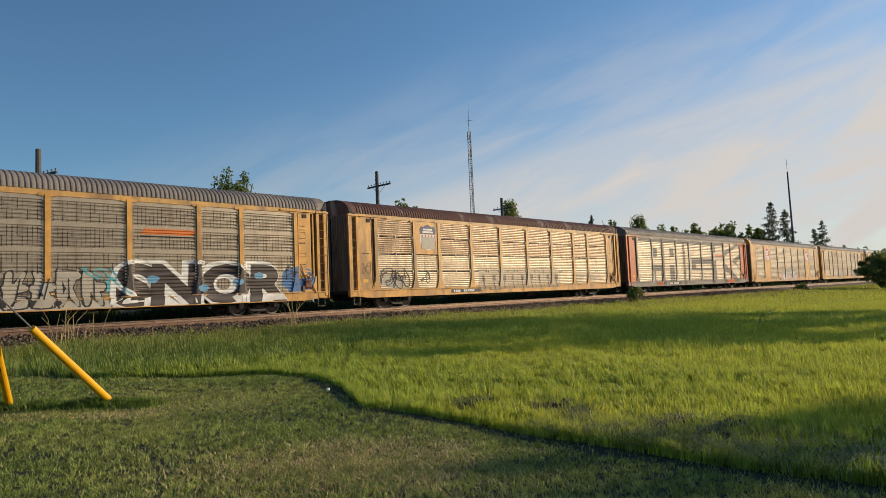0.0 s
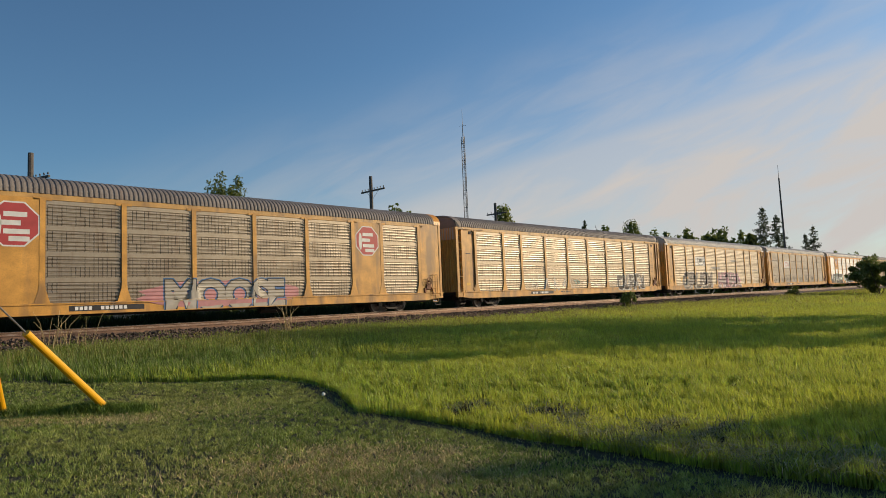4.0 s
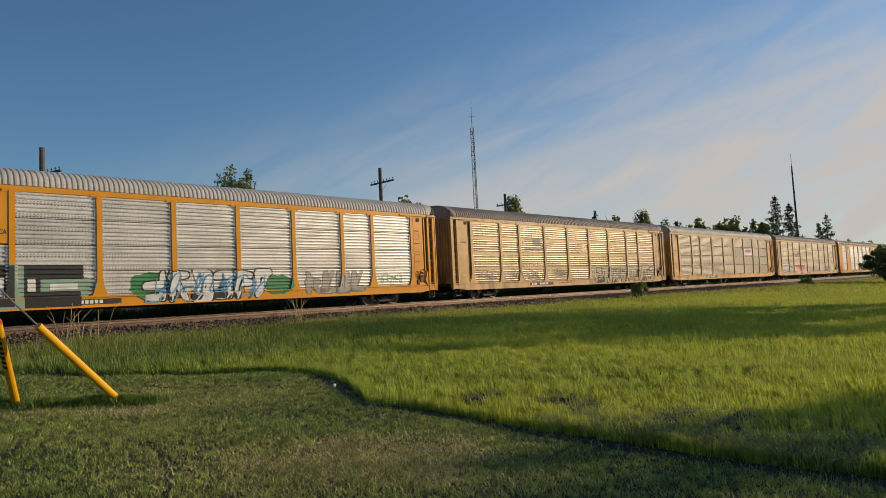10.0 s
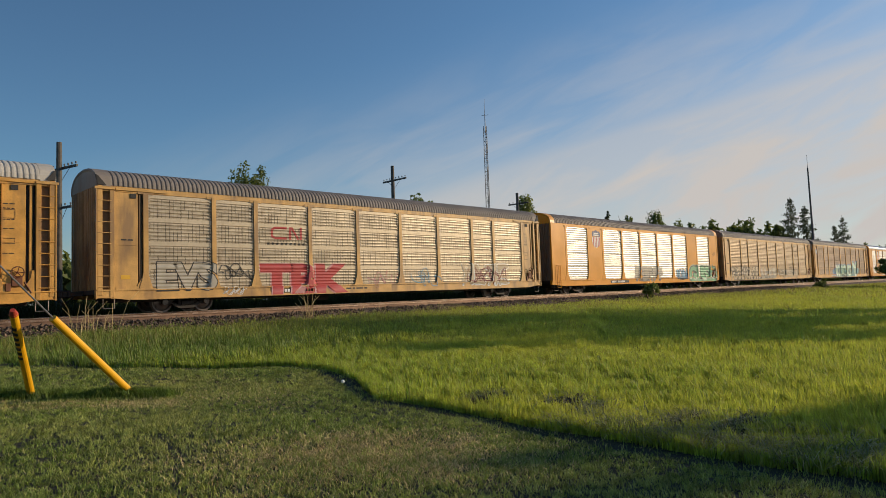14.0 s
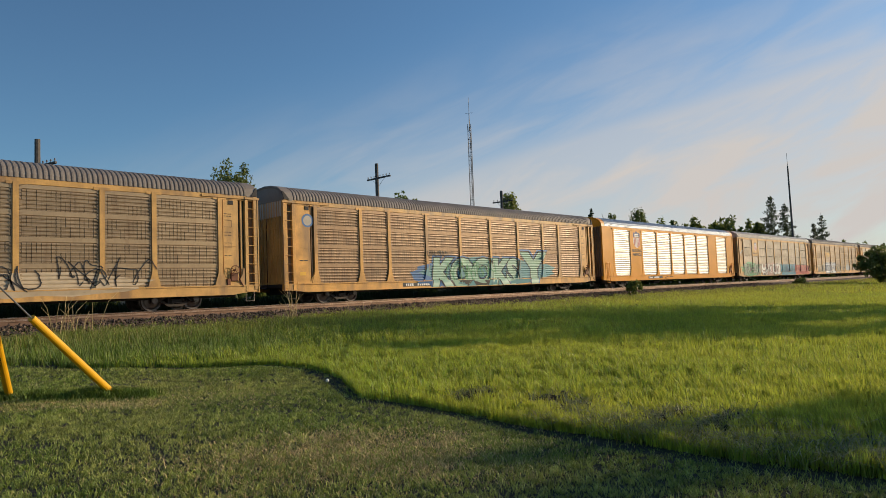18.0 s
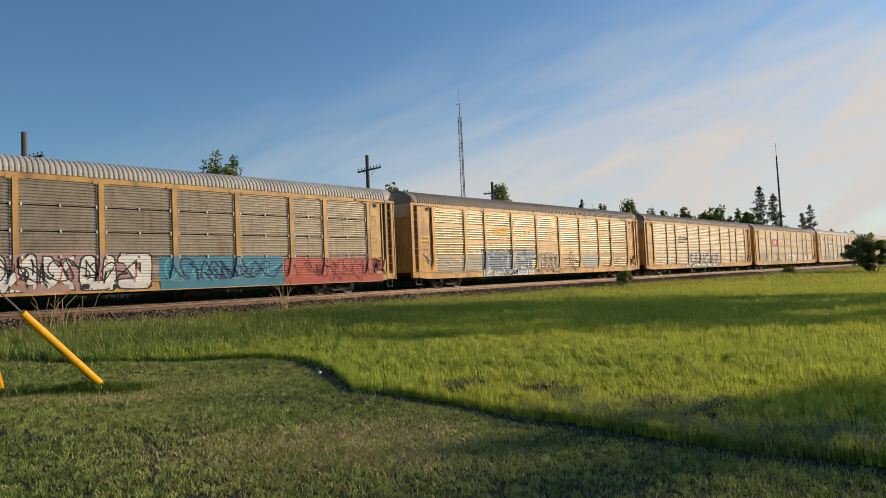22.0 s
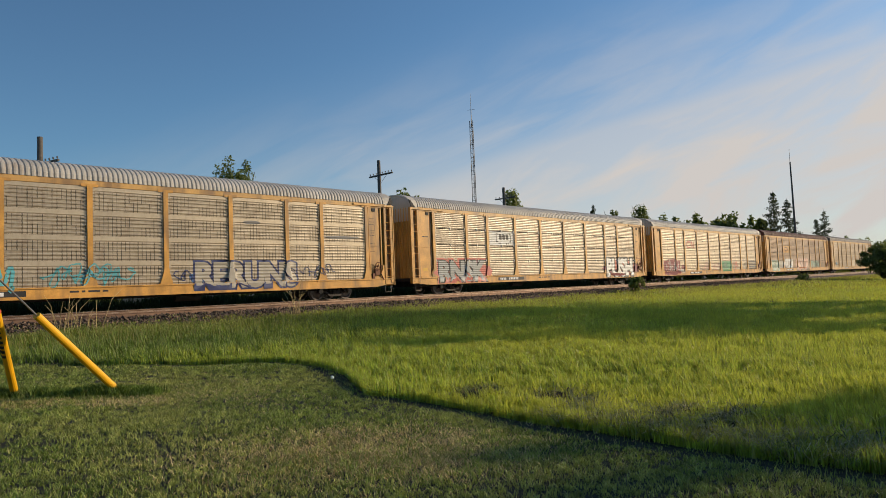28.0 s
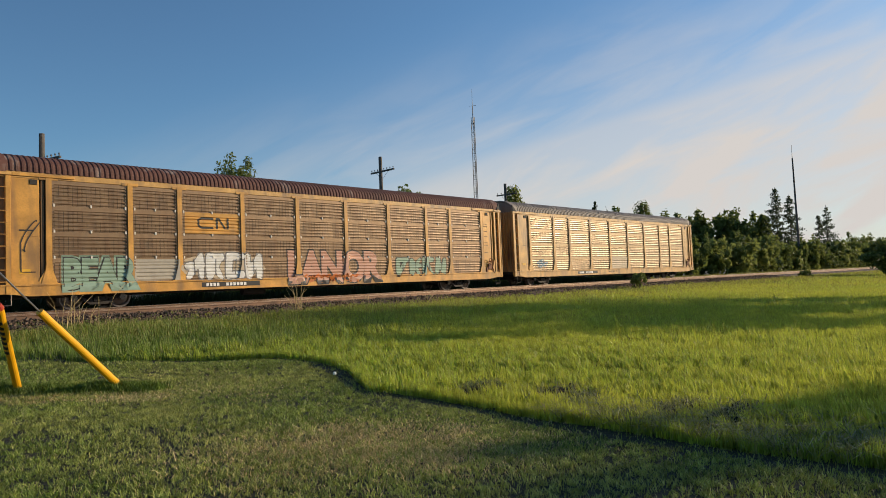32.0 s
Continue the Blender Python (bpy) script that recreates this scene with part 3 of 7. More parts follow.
# punched panels with a plain band above, close-ribbed panels with open joints, deep tube-like panels
KINDS = dict(punch=rib_line(5, 0.035, 0.79, 0.006), rib=rib_line(8, 0.026, 0.968, 0.014), tube=rib_line(6, 0.045, 0.985, 0.012))


FACE = NEAR + 0.055  # crest of the corrugation


def panel_mesh(width, kind):
    bm = bmesh.new()
    us, ds = KINDS[kind]
    line = [(FACE + 0.07, us[0] * STEP)] + [(FACE + d, u * STEP) for u, d in zip(us, ds)] + [(FACE + 0.07, us[-1] * STEP)]
    strip(bm, line, 0, -width / 2, width / 2)
    # edge flanges with their row of fixing lugs
    for s in (-1, 1):
        e = s * width / 2
        box(bm, e - 0.02, e + 0.02, FACE + 0.02, FACE + 0.07, us[0] * STEP + 0.004, us[-1] * STEP - 0.004)
        for k in range(8):
            z = (us[0] + (us[-1] - us[0]) * (k + 0.5) / 8) * STEP
            box(bm, e - 0.045 - 0.012 * s, e + 0.045 - 0.012 * s, FACE - 0.02, FACE + 0.03, z - 0.028, z + 0.028)
    return mesh_of(bm, "side_panel")


def clip_mesh():
    return mesh_of(boxed(-0.03, 0.03, FACE - 0.03, FACE + 0.02, -0.05, 0.06, bevel=0.006), "clip")


def post_mesh():
    bm = bmesh.new()
    out = [(-0.27, 0.9), (0.27, 0.9), (0.25, 1.02), (0.12, 1.45), (HW, 1.65), (HW, TOP + 0.02), (-HW, TOP + 0.02), (-HW, 1.65), (-0.12, 1.45), (-0.25, 1.02)]
    front = [bm.verts.new((x, NEAR, z)) for x, z in out]
    back = [bm.verts.new((x, NEAR + 0.14, z)) for x, z in out]
    bm.faces.new(front)
    for i in range(len(out)):
        j = (i + 1) % len(out)
        bm.faces.new((front[j], front[i], back[i], back[j]))
    box(bm, -0.30, 0.30, NEAR + 0.012, NEAR + 0.1, TOP - 0.05, TOP + 0.055)
    box(bm, -0.34, 0.34, NEAR - 0.012, NEAR + 0.012, 0.90, 0.99)
    return mesh_of(bm, "post")


def roof_mesh():
    """A barrel roof with close ribs."""
    prof = [(-1.60, EAVE), (-1.585, 5.10), (-1.50, 5.29), (-1.32, 5.45), (-1.05, 5.585), (-0.6, 5.69), (0, 5.735)]
    prof += [(1.05, 5.585), (1.5, 5.29), (1.6, EAVE)]
    mid = np.array([0, 5.0])
    n = 148
    v, f = [], []
    k = len(prof)
    L0 = HALF - 0.1
    xs, offs = [], []
    for i in range(n):
        a = -L0 + 2 * L0 * i / n
        w = 2 * L0 / n
        for u, o in ((0.0, -0.006), (0.30, 0.0), (0.60, -0.006), (0.70, -0.04), (0.88, -0.04)):
            xs.append(a + u * w)
            offs.append(o)
    xs.append(L0)
    offs.append(0.0)
    for x, o in zip(xs, offs):
        for y, z in prof:
            d = np.array([y, z]) - mid
            d = d / np.linalg.norm(d)
            v.append((x, y + d[0] * o, z + d[1] * o))
    v = np.array(v)
    i = (np.arange(len(xs) - 1)[:, None] * k + np.arange(k - 1)[None]).ravel()[:, None]
    me = bpy.data.meshes.new("roof")
    me.from_pydata([tuple(c) for c in v], [], [tuple(c) for c in (i + [0, k, k + 1, 1])])
    return me


def roof_cap_mesh():
    """The rounded end piece of the roof over the doors, closed in front."""
    prof = [(-1.60, EAVE - 0.05), (-1.585, 5.10), (-1.50, 5.29), (-1.32, 5.45), (-1.05, 5.585), (-0.6, 5.69), (0, 5.735)]
    prof += [(-y, z) for y, z in prof[-2::-1]]
    bm = bmesh.new()
    rings = []
    for x, s, dz in ((-0.42, 1.0, 0.006), (0.08, 1.0, 0.006), (0.10, 0.97, -0.03), (0.06, 0.93, -0.06)):
        rings.append([bm.verts.new((x, y * s, EAVE + (z - EAVE) * s + dz)) for y, z in prof])
    for a, b in zip(rings, rings[1:]):
        for i in range(len(prof) - 1):
            bm.faces.new((a[i], b[i], b[i + 1], a[i + 1]))
    bm.faces.new(rings[-1])
    return mesh_of(bm, "roof_end")


def dark_corner_mesh():
    """A solid dark piece for the shade in the open corner between the roof end and the eave."""
    bm = bmesh.new()
    out = [(0.0, EAVE + 0.0), (-0.30, EAVE + 0.0), (-0.04, EAVE + 0.36), (0.05, EAVE + 0.40)]
    lean = [(-1.645, -1.645, -1.56, -1.54), (-1.60, -1.60, -1.50, -1.48)]
    a, b = ([bm.verts.new((x, y, z)) for (x, z), y in zip(out, ys)] for ys in lean)
    bm.faces.new(a)
    bm.faces.new(b[::-1])
    for i in range(4):
        j = (i + 1) % 4
        bm.faces.new((a[j], a[i], b[i], b[j]))
    return mesh_of(bm, "gusset")


def door_mesh():
    """One leaf of an end door: upright corrugated steel, x across its thickness, y its width."""
    bm = bmesh.new()
    k, w = 7, 1.5
    line = []
    for i in range(k):
        y = -0.75 + w * i / k
        d = w / k
        line += [(0, y), (0, y + 0.5 * d), (0.085, y + 0.60 * d), (0.085, y + 0.90 * d)]
    line.append((0, 0.75))
    a = [bm.verts.new((x, y, 0.95)) for x, y in line]
    b = [bm.verts.new((x, y, EAVE - 0.04)) for x, y in line]
    for i in range(len(line) - 1):
        bm.faces.new((a[i], b[i], b[i + 1], a[i + 1]))
    for z in (1.0, 2.3, 3.6, 4.8):
        box(bm, -0.03, 0.05, -0.74, 0.74, z, z + 0.06)
    return mesh_of(bm, "end_door")


def ladder_mesh(x0, x1):
    """Rungs and the outer rail; x0 is the outer side."""
    bm = boxed(x0 - 0.025, x0 + 0.025, NEAR - 0.03, NEAR + 0.05, 0.62, TOP + 0.05)
    z = 0.66
    while z < TOP:
        tube(bm, (x0, NEAR - 0.012, z), (x1, NEAR - 0.012, z), 0.016, n=5)
        z += 0.41
    return mesh_of(bm, "ladder")


def end_plate_mesh(x0, x1):
    """The flat steel side between the last post and the ladder, with a folded edge, a lamp hole and a lower flange."""
    bm = boxed(x0, x1, NEAR + 0.05, NEAR + 0.10, LOW, TOP, bevel=0.012)
    box(bm, x0 + 0.01, x0 + 0.05, NEAR + 0.02, NEAR + 0.05, LOW + 0.02, TOP - 0.02)
    box(bm, x0 + 0.06, x1 - 0.04, NEAR + 0.035, NEAR + 0.05, 2.66, 2.685)
    box(bm, x0 + 0.06, x1, NEAR + 0.01, NEAR + 0.05, LOW, LOW + 0.10)
    return mesh_of(bm, "end_plate")


def post_foot_mesh():
    """Slanting stiffener at the foot of the end channel."""
    bm = bmesh.new()
    out = [(-0.16, LOW), (0.14, LOW), (0.14, 1.70), (0.06, 1.70), (0.02, 1.45), (-0.16, 1.12)]
    f = [bm.verts.new((x, NEAR + 0.02, z)) for x, z in out]
    b = [bm.verts.new((x, NEAR + 0.10, z)) for x, z in out]
    bm.faces.new(f)
    for i in range(len(out)):
        j = (i + 1) % len(out)
        bm.faces.new((f[j], f[i], b[i], b[j]))
    return mesh_of(bm, "post_foot")


def sill_mesh():
    """Deep side sill, cut up over the trucks."""
    bm = bmesh.new()
    out = [(-HALF, 0.66), (-12.9, 0.62), (-12.4, 0.55), (12.4, 0.55), (12.9, 0.62), (HALF, 0.66), (HALF, LOW), (-HALF, LOW)]
    f = [bm.verts.new((x, NEAR + 0.01, z)) for x, z in out]
    b = [bm.verts.new((x, NEAR + 0.17, z)) for x, z in out]
    bm.faces.new(f)
    bm.faces.new(b[::-1])
    for i in range(len(out)):
        j = (i + 1) % len(out)
        bm.faces.new((f[j], f[i], b[i], b[j]))
    box(bm, -HALF, HALF, NEAR - 0.03, NEAR + 0.01, LOW - 0.05, LOW)
    box(bm, -12.4, 12.4, NEAR - 0.02, NEAR + 0.01, 0.55, 0.585)
    return mesh_of(bm, "side_sill")


def truck_frame_mesh():
    bm = bmesh.new()
    for s in (-1, 1):
        y0, y1 = (-1.12, -0.98) if s < 0 else (0.98, 1.12)
        for out in ([(-0.98, 0.36), (-0.62, 0.36), (-0.36, 0.62), (0.36, 0.62), (0.62, 0.36), (0.98, 0.36), (1.0, 0.52), (0.66, 0.58), (0.42, 0.80), (-0.42, 0.80), (-0.66, 0.58), (-1.0, 0.52)],
                    [(-0.62, 0.36), (-0.30, 0.16), (0.30, 0.16), (0.62, 0.36), (0.50, 0.42), (0.26, 0.26), (-0.26, 0.26), (-0.50, 0.42)]):
            f = [bm.verts.new((x, y0, z)) for x, z in out]
            b = [bm.verts.new((x, y1, z)) for x, z in out]
            bm.faces.new(f)
            bm.faces.new(b[::-1])
            for i in range(len(out)):
                j = (i + 1) % len(out)
                bm.faces.new((f[j], f[i], b[i], b[j]))
        for x in (-0.26, 0.26):
            box(bm, x - 0.06, x + 0.06, y0, y1, 0.2, 0.7)
    box(bm, -0.2, 0.2, -1.2, 1.2, 0.30, 0.45)
    bmesh.ops.recalc_face_normals(bm, faces=bm.faces)
    return mesh_of(bm, "truck_frame")


def spring_mesh():
    bm = bmesh.new()
    rings = []
    for k in range(11):
        r = 0.062 if k % 2 else 0.05
        rings.append([bm.verts.new((r * math.cos(0.785 * j), -1.07 + r * math.sin(0.785 * j), 0.265 + 0.018 * k)) for j in range(8)])
    for a, b in zip(rings, rings[1:]):
        for j in range(8):
            bm.faces.new((a[j], a[(j + 1) % 8], b[(j + 1) % 8], b[j]))
    return mesh_of(bm, "spring")


def wheelset_mesh():
    bm = bmesh.new()
    n = 20
    for s in (-1, 1):
        y = s * 0.7525
        prof = [(0.10, -0.10), (0.14, -0.06), (0.30, -0.02), (0.36, -0.065), (0.42, -0.065), (0.425, 0.05), (0.455, 0.065), (0.45, 0.09), (0.36, 0.09), (0.30, 0.03), (0.14, 0.05), (0.10, 0.10)]
        rings = []
        for r, w in prof:
            rings.append([bm.verts.new((r * math.cos(2 * math.pi * i / n), y - s * w, r * math.sin(2 * math.pi * i / n))) for i in range(n)])
        for a, b in zip(rings, rings[1:]):
            for i in range(n):
                bm.faces.new((a[i], a[(i + 1) % n], b[(i + 1) % n], b[i]))
    tube(bm, (0, -1.02, 0), (0, 1.02, 0), 0.085, n=10)
    for s in (-1, 1):
        tube(bm, (0, s * 1.0, 0), (0, s * 1.17, 0), 0.12, n=10)
        for i in range(3):
            a = 2 * math.pi * i / 3
            tube(bm, (0.06 * math.cos(a), s * 1.17, 0.06 * math.sin(a)), (0.06 * math.cos(a), s * 1.195, 0.06 * math.sin(a)), 0.02, n=6)
    bmesh.ops.recalc_face_normals(bm, faces=bm.faces)
    return mesh_of(bm, "wheelset")


def coupler_mesh():
    bm = boxed(0, 0.55, -0.09, 0.09, 0.76, 0.94, bevel=0.02)
    box(bm, 0.50, 0.80, -0.17, 0.05, 0.70, 1.0, bevel=0.04)
    box(bm, 0.66, 0.86, 0.05, 0.19, 0.72, 0.98, bevel=0.03)
    tube(bm, (0.3, -0.5, 0.72), (0.78, -0.12, 0.42), 0.028, n=6)
    return mesh_of(bm, "coupler")


def brake_mesh():
    """Hand brake at the lower rear corner: wheel, gear box and chain."""
    bm = boxed(-0.28, 0.05, NEAR - 0.06, NEAR + 0.05, 1.15, 1.5, bevel=0.02)
    n, R = 14, 0.2
    c = Vector((-0.12, NEAR - 0.13, 1.62))
    pts = [c + Vector((R * math.cos(2 * math.pi * i / n), 0, R * math.sin(2 * math.pi * i / n))) for i in range(n)]
    for i in range(n):
        tube(bm, pts[i], pts[(i + 1) % n], 0.02, n=5)
    for i in range(0, n, 3):
        tube(bm, c, pts[i], 0.015, n=4)
    tube(bm, c, c + Vector((0, 0.14, 0)), 0.04, n=8)
    tube(bm, (0.1, NEAR - 0.02, 1.3), (0.32, NEAR - 0.02, 0.9), 0.03, n=6)
    box(bm, -0.45, -0.3, NEAR - 0.05, NEAR + 0.05, 0.98, 1.25, bevel=0.01)
    return mesh_of(bm, "hand_brake")


def tank_mesh():
    bm = bmesh.new()
    tube(bm, (-0.55, -0.8, 0.42), (0.55, -0.8, 0.42), 0.17, n=12)
    for x in (-0.35, 0.35):
        box(bm, x - 0.03, x + 0.03, -0.99, -0.61, 0.40, 0.92)
    box(bm, 0.9, 1.5, -1.0, -0.7, 0.5, 0.85, bevel=0.02)
    tube(bm, (-2.2, -0.75, 0.55), (2.6, -0.75, 0.55), 0.025, n=5)
    return mesh_of(bm, "air_tank")


def words_mesh(text, w, h, grow=0.0, slant=0.0):
    """Built-in letters stretched to w by h, lower left corner at 0, in the x z plane."""
    cu = bpy.data.curves.new("letters", "FONT")
    cu.body, cu.fill_mode, cu.resolution_u = text, "FRONT", 3
    cu.offset = grow
    cu.space_character = 0.95
    ob = bpy.data.objects.new("letters", cu)
    scene.collection.objects.link(ob)
    bpy.context.view_layer.update()
    me = bpy.data.meshes.new_from_object(ob.evaluated_get(bpy.context.evaluated_depsgraph_get()))
    bpy.data.objects.remove(ob)
    bpy.data.curves.remove(cu)
    co = np.array([v.co[:] for v in me.vertices])
    lo, hi = co.min(0), co.max(0)
    s = np.array([w, h]) / np.maximum((hi - lo)[:2] - 2 * grow, 1e-3)
    bm = bmesh.new()
    bm.from_mesh(me)
    bpy.data.meshes.remove(me)
    bmesh.ops.triangulate(bm, faces=bm.faces[:])
    for v in bm.verts:
        x, z = (v.co.x - lo[0] - grow) * s[0], (v.co.y - lo[1] - grow) * s[1]
        v.co = (x + slant * z, 0, z)
    return bm


def pressed(bm, x0, z0, lift, full=(), half=(), kind="punch"):
    """Moves a flat shape to (x0, z0) on the near side and presses it onto ribs, posts and sill."""
    for v in bm.verts:
        v.co.x += x0
        v.co.z += z0
    xs = [v.co.x for v in bm.verts]
    zs = [v.co.z for v in bm.verts]
    lox, hix, loz, hiz = min(xs), max(xs), min(zs), max(zs)

    def cut(co, no):
        bmesh.ops.bisect_plane(bm, geom=bm.verts[:] + bm.edges[:] + bm.faces[:], plane_co=co, plane_no=no, dist=1e-5)

    us, ds = KINDS[kind]
    for r in range(ROWS):
        for u in us:
            z = LOW + STEP * (r + u)
            if loz < z < hiz:
                cut((0, 0, z), (0, 0, 1))
    for p in POSTS:
        for e in (-HW - 0.002, -HW + 0.002, HW - 0.002, HW + 0.002):
            if lox < p + e < hix:
                cut((p + e, 0, 0), (1, 0, 0))
        if loz < 1.62:
            # along the slanting edges of the post's foot
            for side in (-1, 1):
                for e in (-0.002, 0.002):
                    if lox < p + 0.27 and p - 0.27 < hix:
                        cut((p + side * (0.26 + e), 0, 0.97), (side * 0.65, 0, 0.26 - HW))
    if loz < LOW < hiz:
        cut((0, 0, LOW - 0.002), (0, 0, 1))
    # no paint hangs below the sill
    if loz < 0.57:
        cut((0, 0, 0.57), (0, 0, 1))
        bmesh.ops.delete(bm, geom=[f for f in bm.faces if f.calc_center_median().z < 0.57], context="FACES")
    for v in bm.verts:
        x, z = v.co.x, v.co.z
        bay = next((b for b in range(9) if POSTS[b] < x < POSTS[b + 1]), -1)
        foot = max(HW, float(np.interp(z, [0.97, 1.62], [0.26, HW])))
        if z > LOW and any(abs(x - p) < foot + 0.0005 for p in POSTS):
            y = NEAR
        elif bay in full and z > LOW:
            y = NEAR + 0.012
        elif bay in half and z > LOW + 2 * STEP + 0.02:
            y = NEAR + 0.03
        elif z < LOW:
            y = NEAR - 0.03 if z > LOW - 0.05 else NEAR + 0.01
        elif abs(x) > 11.93:
            y = NEAR + (0.012 if full else 0.05)
        else:
            y = FACE + float(np.interp(((z - LOW) % STEP) / STEP, us, ds))
        v.co.y = y - lift + min(v.co.y, 0.0)
    return bm


def paint(name, rgb):
    return surface(name, rgb, 0.55, 0, 0.12, 3, 0.05, 40)


def bars(widths, h, gap=0.06):
    """Upright bars in place of a number."""
    bm, x = bmesh.new(), 0.0
    for w in widths:
        a, b, c, d = (bm.verts.new(p) for p in ((x, 0, 0), (x + w, 0, 0), (x + w, 0, h), (x, 0, h)))
        bm.faces.new((a, b, c, d))
        x += w + gap
    return bm


def outline(points):
    bm = bmesh.new()
    bm.faces.new([bm.verts.new((x, 0, z)) for x, z in points])
    return bm


def panel_rect(w, h):
    return outline([(0, 0), (w, 0), (w, h), (0, h)])


def mirrored(me):
    """The same mesh turned end for end along the car."""
    me.transform(Matrix.Scale(-1, 4, (1, 0, 0)))
    me.flip_normals()
    return me


def autorack(i, spec):
    """One enclosed car carrier. spec: colours, panel metal, bays that are plain plates, roof."""
    frame_mat, panel_mat, roof_mat, door_mat = spec["frame"], spec["panel"], spec["roof"], spec["door"]
    car = thing("autorack_car", (along(0) + i * PITCH - 13.8, MAIN, RAIL), spec["label"], "freight car", "cars of the train")
    g = shared
    # flat car
    for s, m in ((1, Matrix.Identity(4)), (-1, Matrix.Rotation(math.pi, 4, "Z"))):
        part("side_sill", g("sill", sill_mesh), spec.get("sill", frame_mat), car, place=m)
    part("deck", g("deck", lambda: mesh_of(boxed(-HALF, HALF, NEAR + 0.18, -NEAR - 0.18, 0.80, 0.96), "deck")), STEEL, car)
    part("centre_sill", g("centre", lambda: mesh_of(boxed(-12.9, 12.9, -0.9, 0.9, 0.46, 0.799, bevel=0.02), "centre_sill")), STEEL, car)
    part("air_tank", g("tank", tank_mesh), spec.get("tank", STEEL), car, place=(2.6 if i % 2 else -3.4, 0, 0))
    # body
    part("inner_shell", g("inner", lambda: mesh_of(boxed(-HALF + 0.3, HALF - 0.3, NEAR + 0.17, -NEAR - 0.03, 0.97, EAVE - 0.05), "inner_shell")), INNER, car)
    part("roof", g("roof", roof_mesh), roof_mat, car)
    for s, m in ((1, Matrix.Translation((HALF - 0.12, 0, 0))), (-1, Matrix.Translation((-HALF + 0.12, 0, 0)) @ Matrix.Rotation(math.pi, 4, "Z"))):
        part("roof_end", g("cap", roof_cap_mesh), spec.get("cap", roof_mat), car, place=m)
        for y in (-0.78, 0.78):
            leaf = part("end_door", g("door", door_mesh), door_mat, car, place=m @ Matrix.Translation((0.02, y, 0)))
            if spec.get("head") and s < 0:
                part("door_head", g("head", lambda: mesh_of(boxed(0.0, 0.075, -0.74, 0.74, 4.15, EAVE - 0.05, bevel=0.01), "door_head")), ROOF_PALE, leaf, "pale grey upper part of the door")
        for y in (-1.56, 1.56):
            part("corner_post", g("corner", lambda: mesh_of(boxed(-0.12, 0.06, -0.05, 0.05, 0.75, EAVE - 0.01, bevel=0.012), "corner_post")), frame_mat, car, place=m @ Matrix.Translation((0, y, 0)))
        part("coupler", g("coupler", coupler_mesh), STEEL, car, place=m)
        if not spec.get("flush"):
            part("gusset", g(("gusset", s), lambda: dark_corner_mesh() if s > 0 else mirrored(dark_corner_mesh())), INNER, car, place=(s * (HALF - 0.06), 0, 0))
    part("top_rail", g("chord", lambda: mesh_of(boxed(-HALF + 0.02, HALF - 0.02, NEAR + 0.03, NEAR + 0.12, TOP - 0.03, EAVE, bevel=0.012), "top_rail")), spec.get("chord", FADED if frame_mat is YELLOW else frame_mat), car)
    for x in POSTS:
        part("side_post", g("post", post_mesh), spec.get("post_mats", {}).get(x, frame_mat), car, place=(x, 0, 0))
    # side panels between the posts
    plates, kind = spec.get("plates", ()), spec["kind"]
    for b in range(9):
        w = POSTS[b + 1] - POSTS[b]
        x = (POSTS[b] + POSTS[b + 1]) / 2
        if b in plates:
            part("plate", g(("plate", round(w, 2)), lambda: mesh_of(boxed(-w / 2 + 0.1, w / 2 - 0.1, NEAR + 0.012, NEAR + 0.1, LOW, TOP + 0.02), "plate")), frame_mat, car, place=(x, 0, 0))
            continue
        me = g(("panel", round(w, 2), kind), lambda: panel_mesh(w - 2 * HW - 0.06, kind))
        half = b in spec.get("half", ())
        if half:
            part("plate", g(("half", round(w, 2)), lambda: mesh_of(boxed(-w / 2 + 0.1, w / 2 - 0.1, NEAR + 0.03, NEAR + 0.1, LOW + 2 * STEP + 0.02, TOP + 0.02, bevel=0.01), "plate")), frame_mat, car, place=(x, 0, 0))
        for r in range(2 if half else ROWS):
            part("side_panel", me, spec.get("low_panel", panel_mat) if r < 2 else panel_mat, car, place=(x, 0, LOW + r * STEP))
            if r and (kind == "rib" or spec.get("clips")):
                for e in (0, -w / 2 + 0.17, w / 2 - 0.17):
                    part("clip", g("clip", clip_mesh), CLIP, car, place=(x + e, 0, LOW + r * STEP))
    far = g("far", lambda: mesh_of(boxed(-HALF + 0.05, HALF - 0.05, 1.52, 1.57, LOW, EAVE - 0.01), "far_side"))
    part("far_side", far, panel_mat, car)
    # ends of the sides
    for s in (-1, 1):
        if spec.get("flush"):
            part("end_plate", g("flush", lambda: mesh_of(boxed(-0.84, 0.84, NEAR + 0.012, NEAR + 0.1, LOW, TOP + 0.1, bevel=0.008), "end_plate")), frame_mat, car, place=(s * 12.78, 0, 0))
            rail_bm = bmesh.new()
            x = s * 12.95
            for e in (-0.2, 0.2):
                tube(rail_bm, (x + e, NEAR - 0.06, 0.45), (x + e, NEAR - 0.06, 2.0), 0.018, n=5)
            for z in (0.45, 0.85, 1.25, 1.62, 2.0):
                tube(rail_bm, (x - 0.2, NEAR - 0.06, z), (x + 0.2, NEAR - 0.06, z), 0.016, n=5)
            part("ladder", rail_bm, frame_mat, car)
        else:
            x0, x1 = (-13.0, -12.12) if s < 0 else (11.96, 12.70)
            part("end_plate", g(("endplate", s), lambda: end_plate_mesh(x0, x1)), spec.get("ends", frame_mat), car)
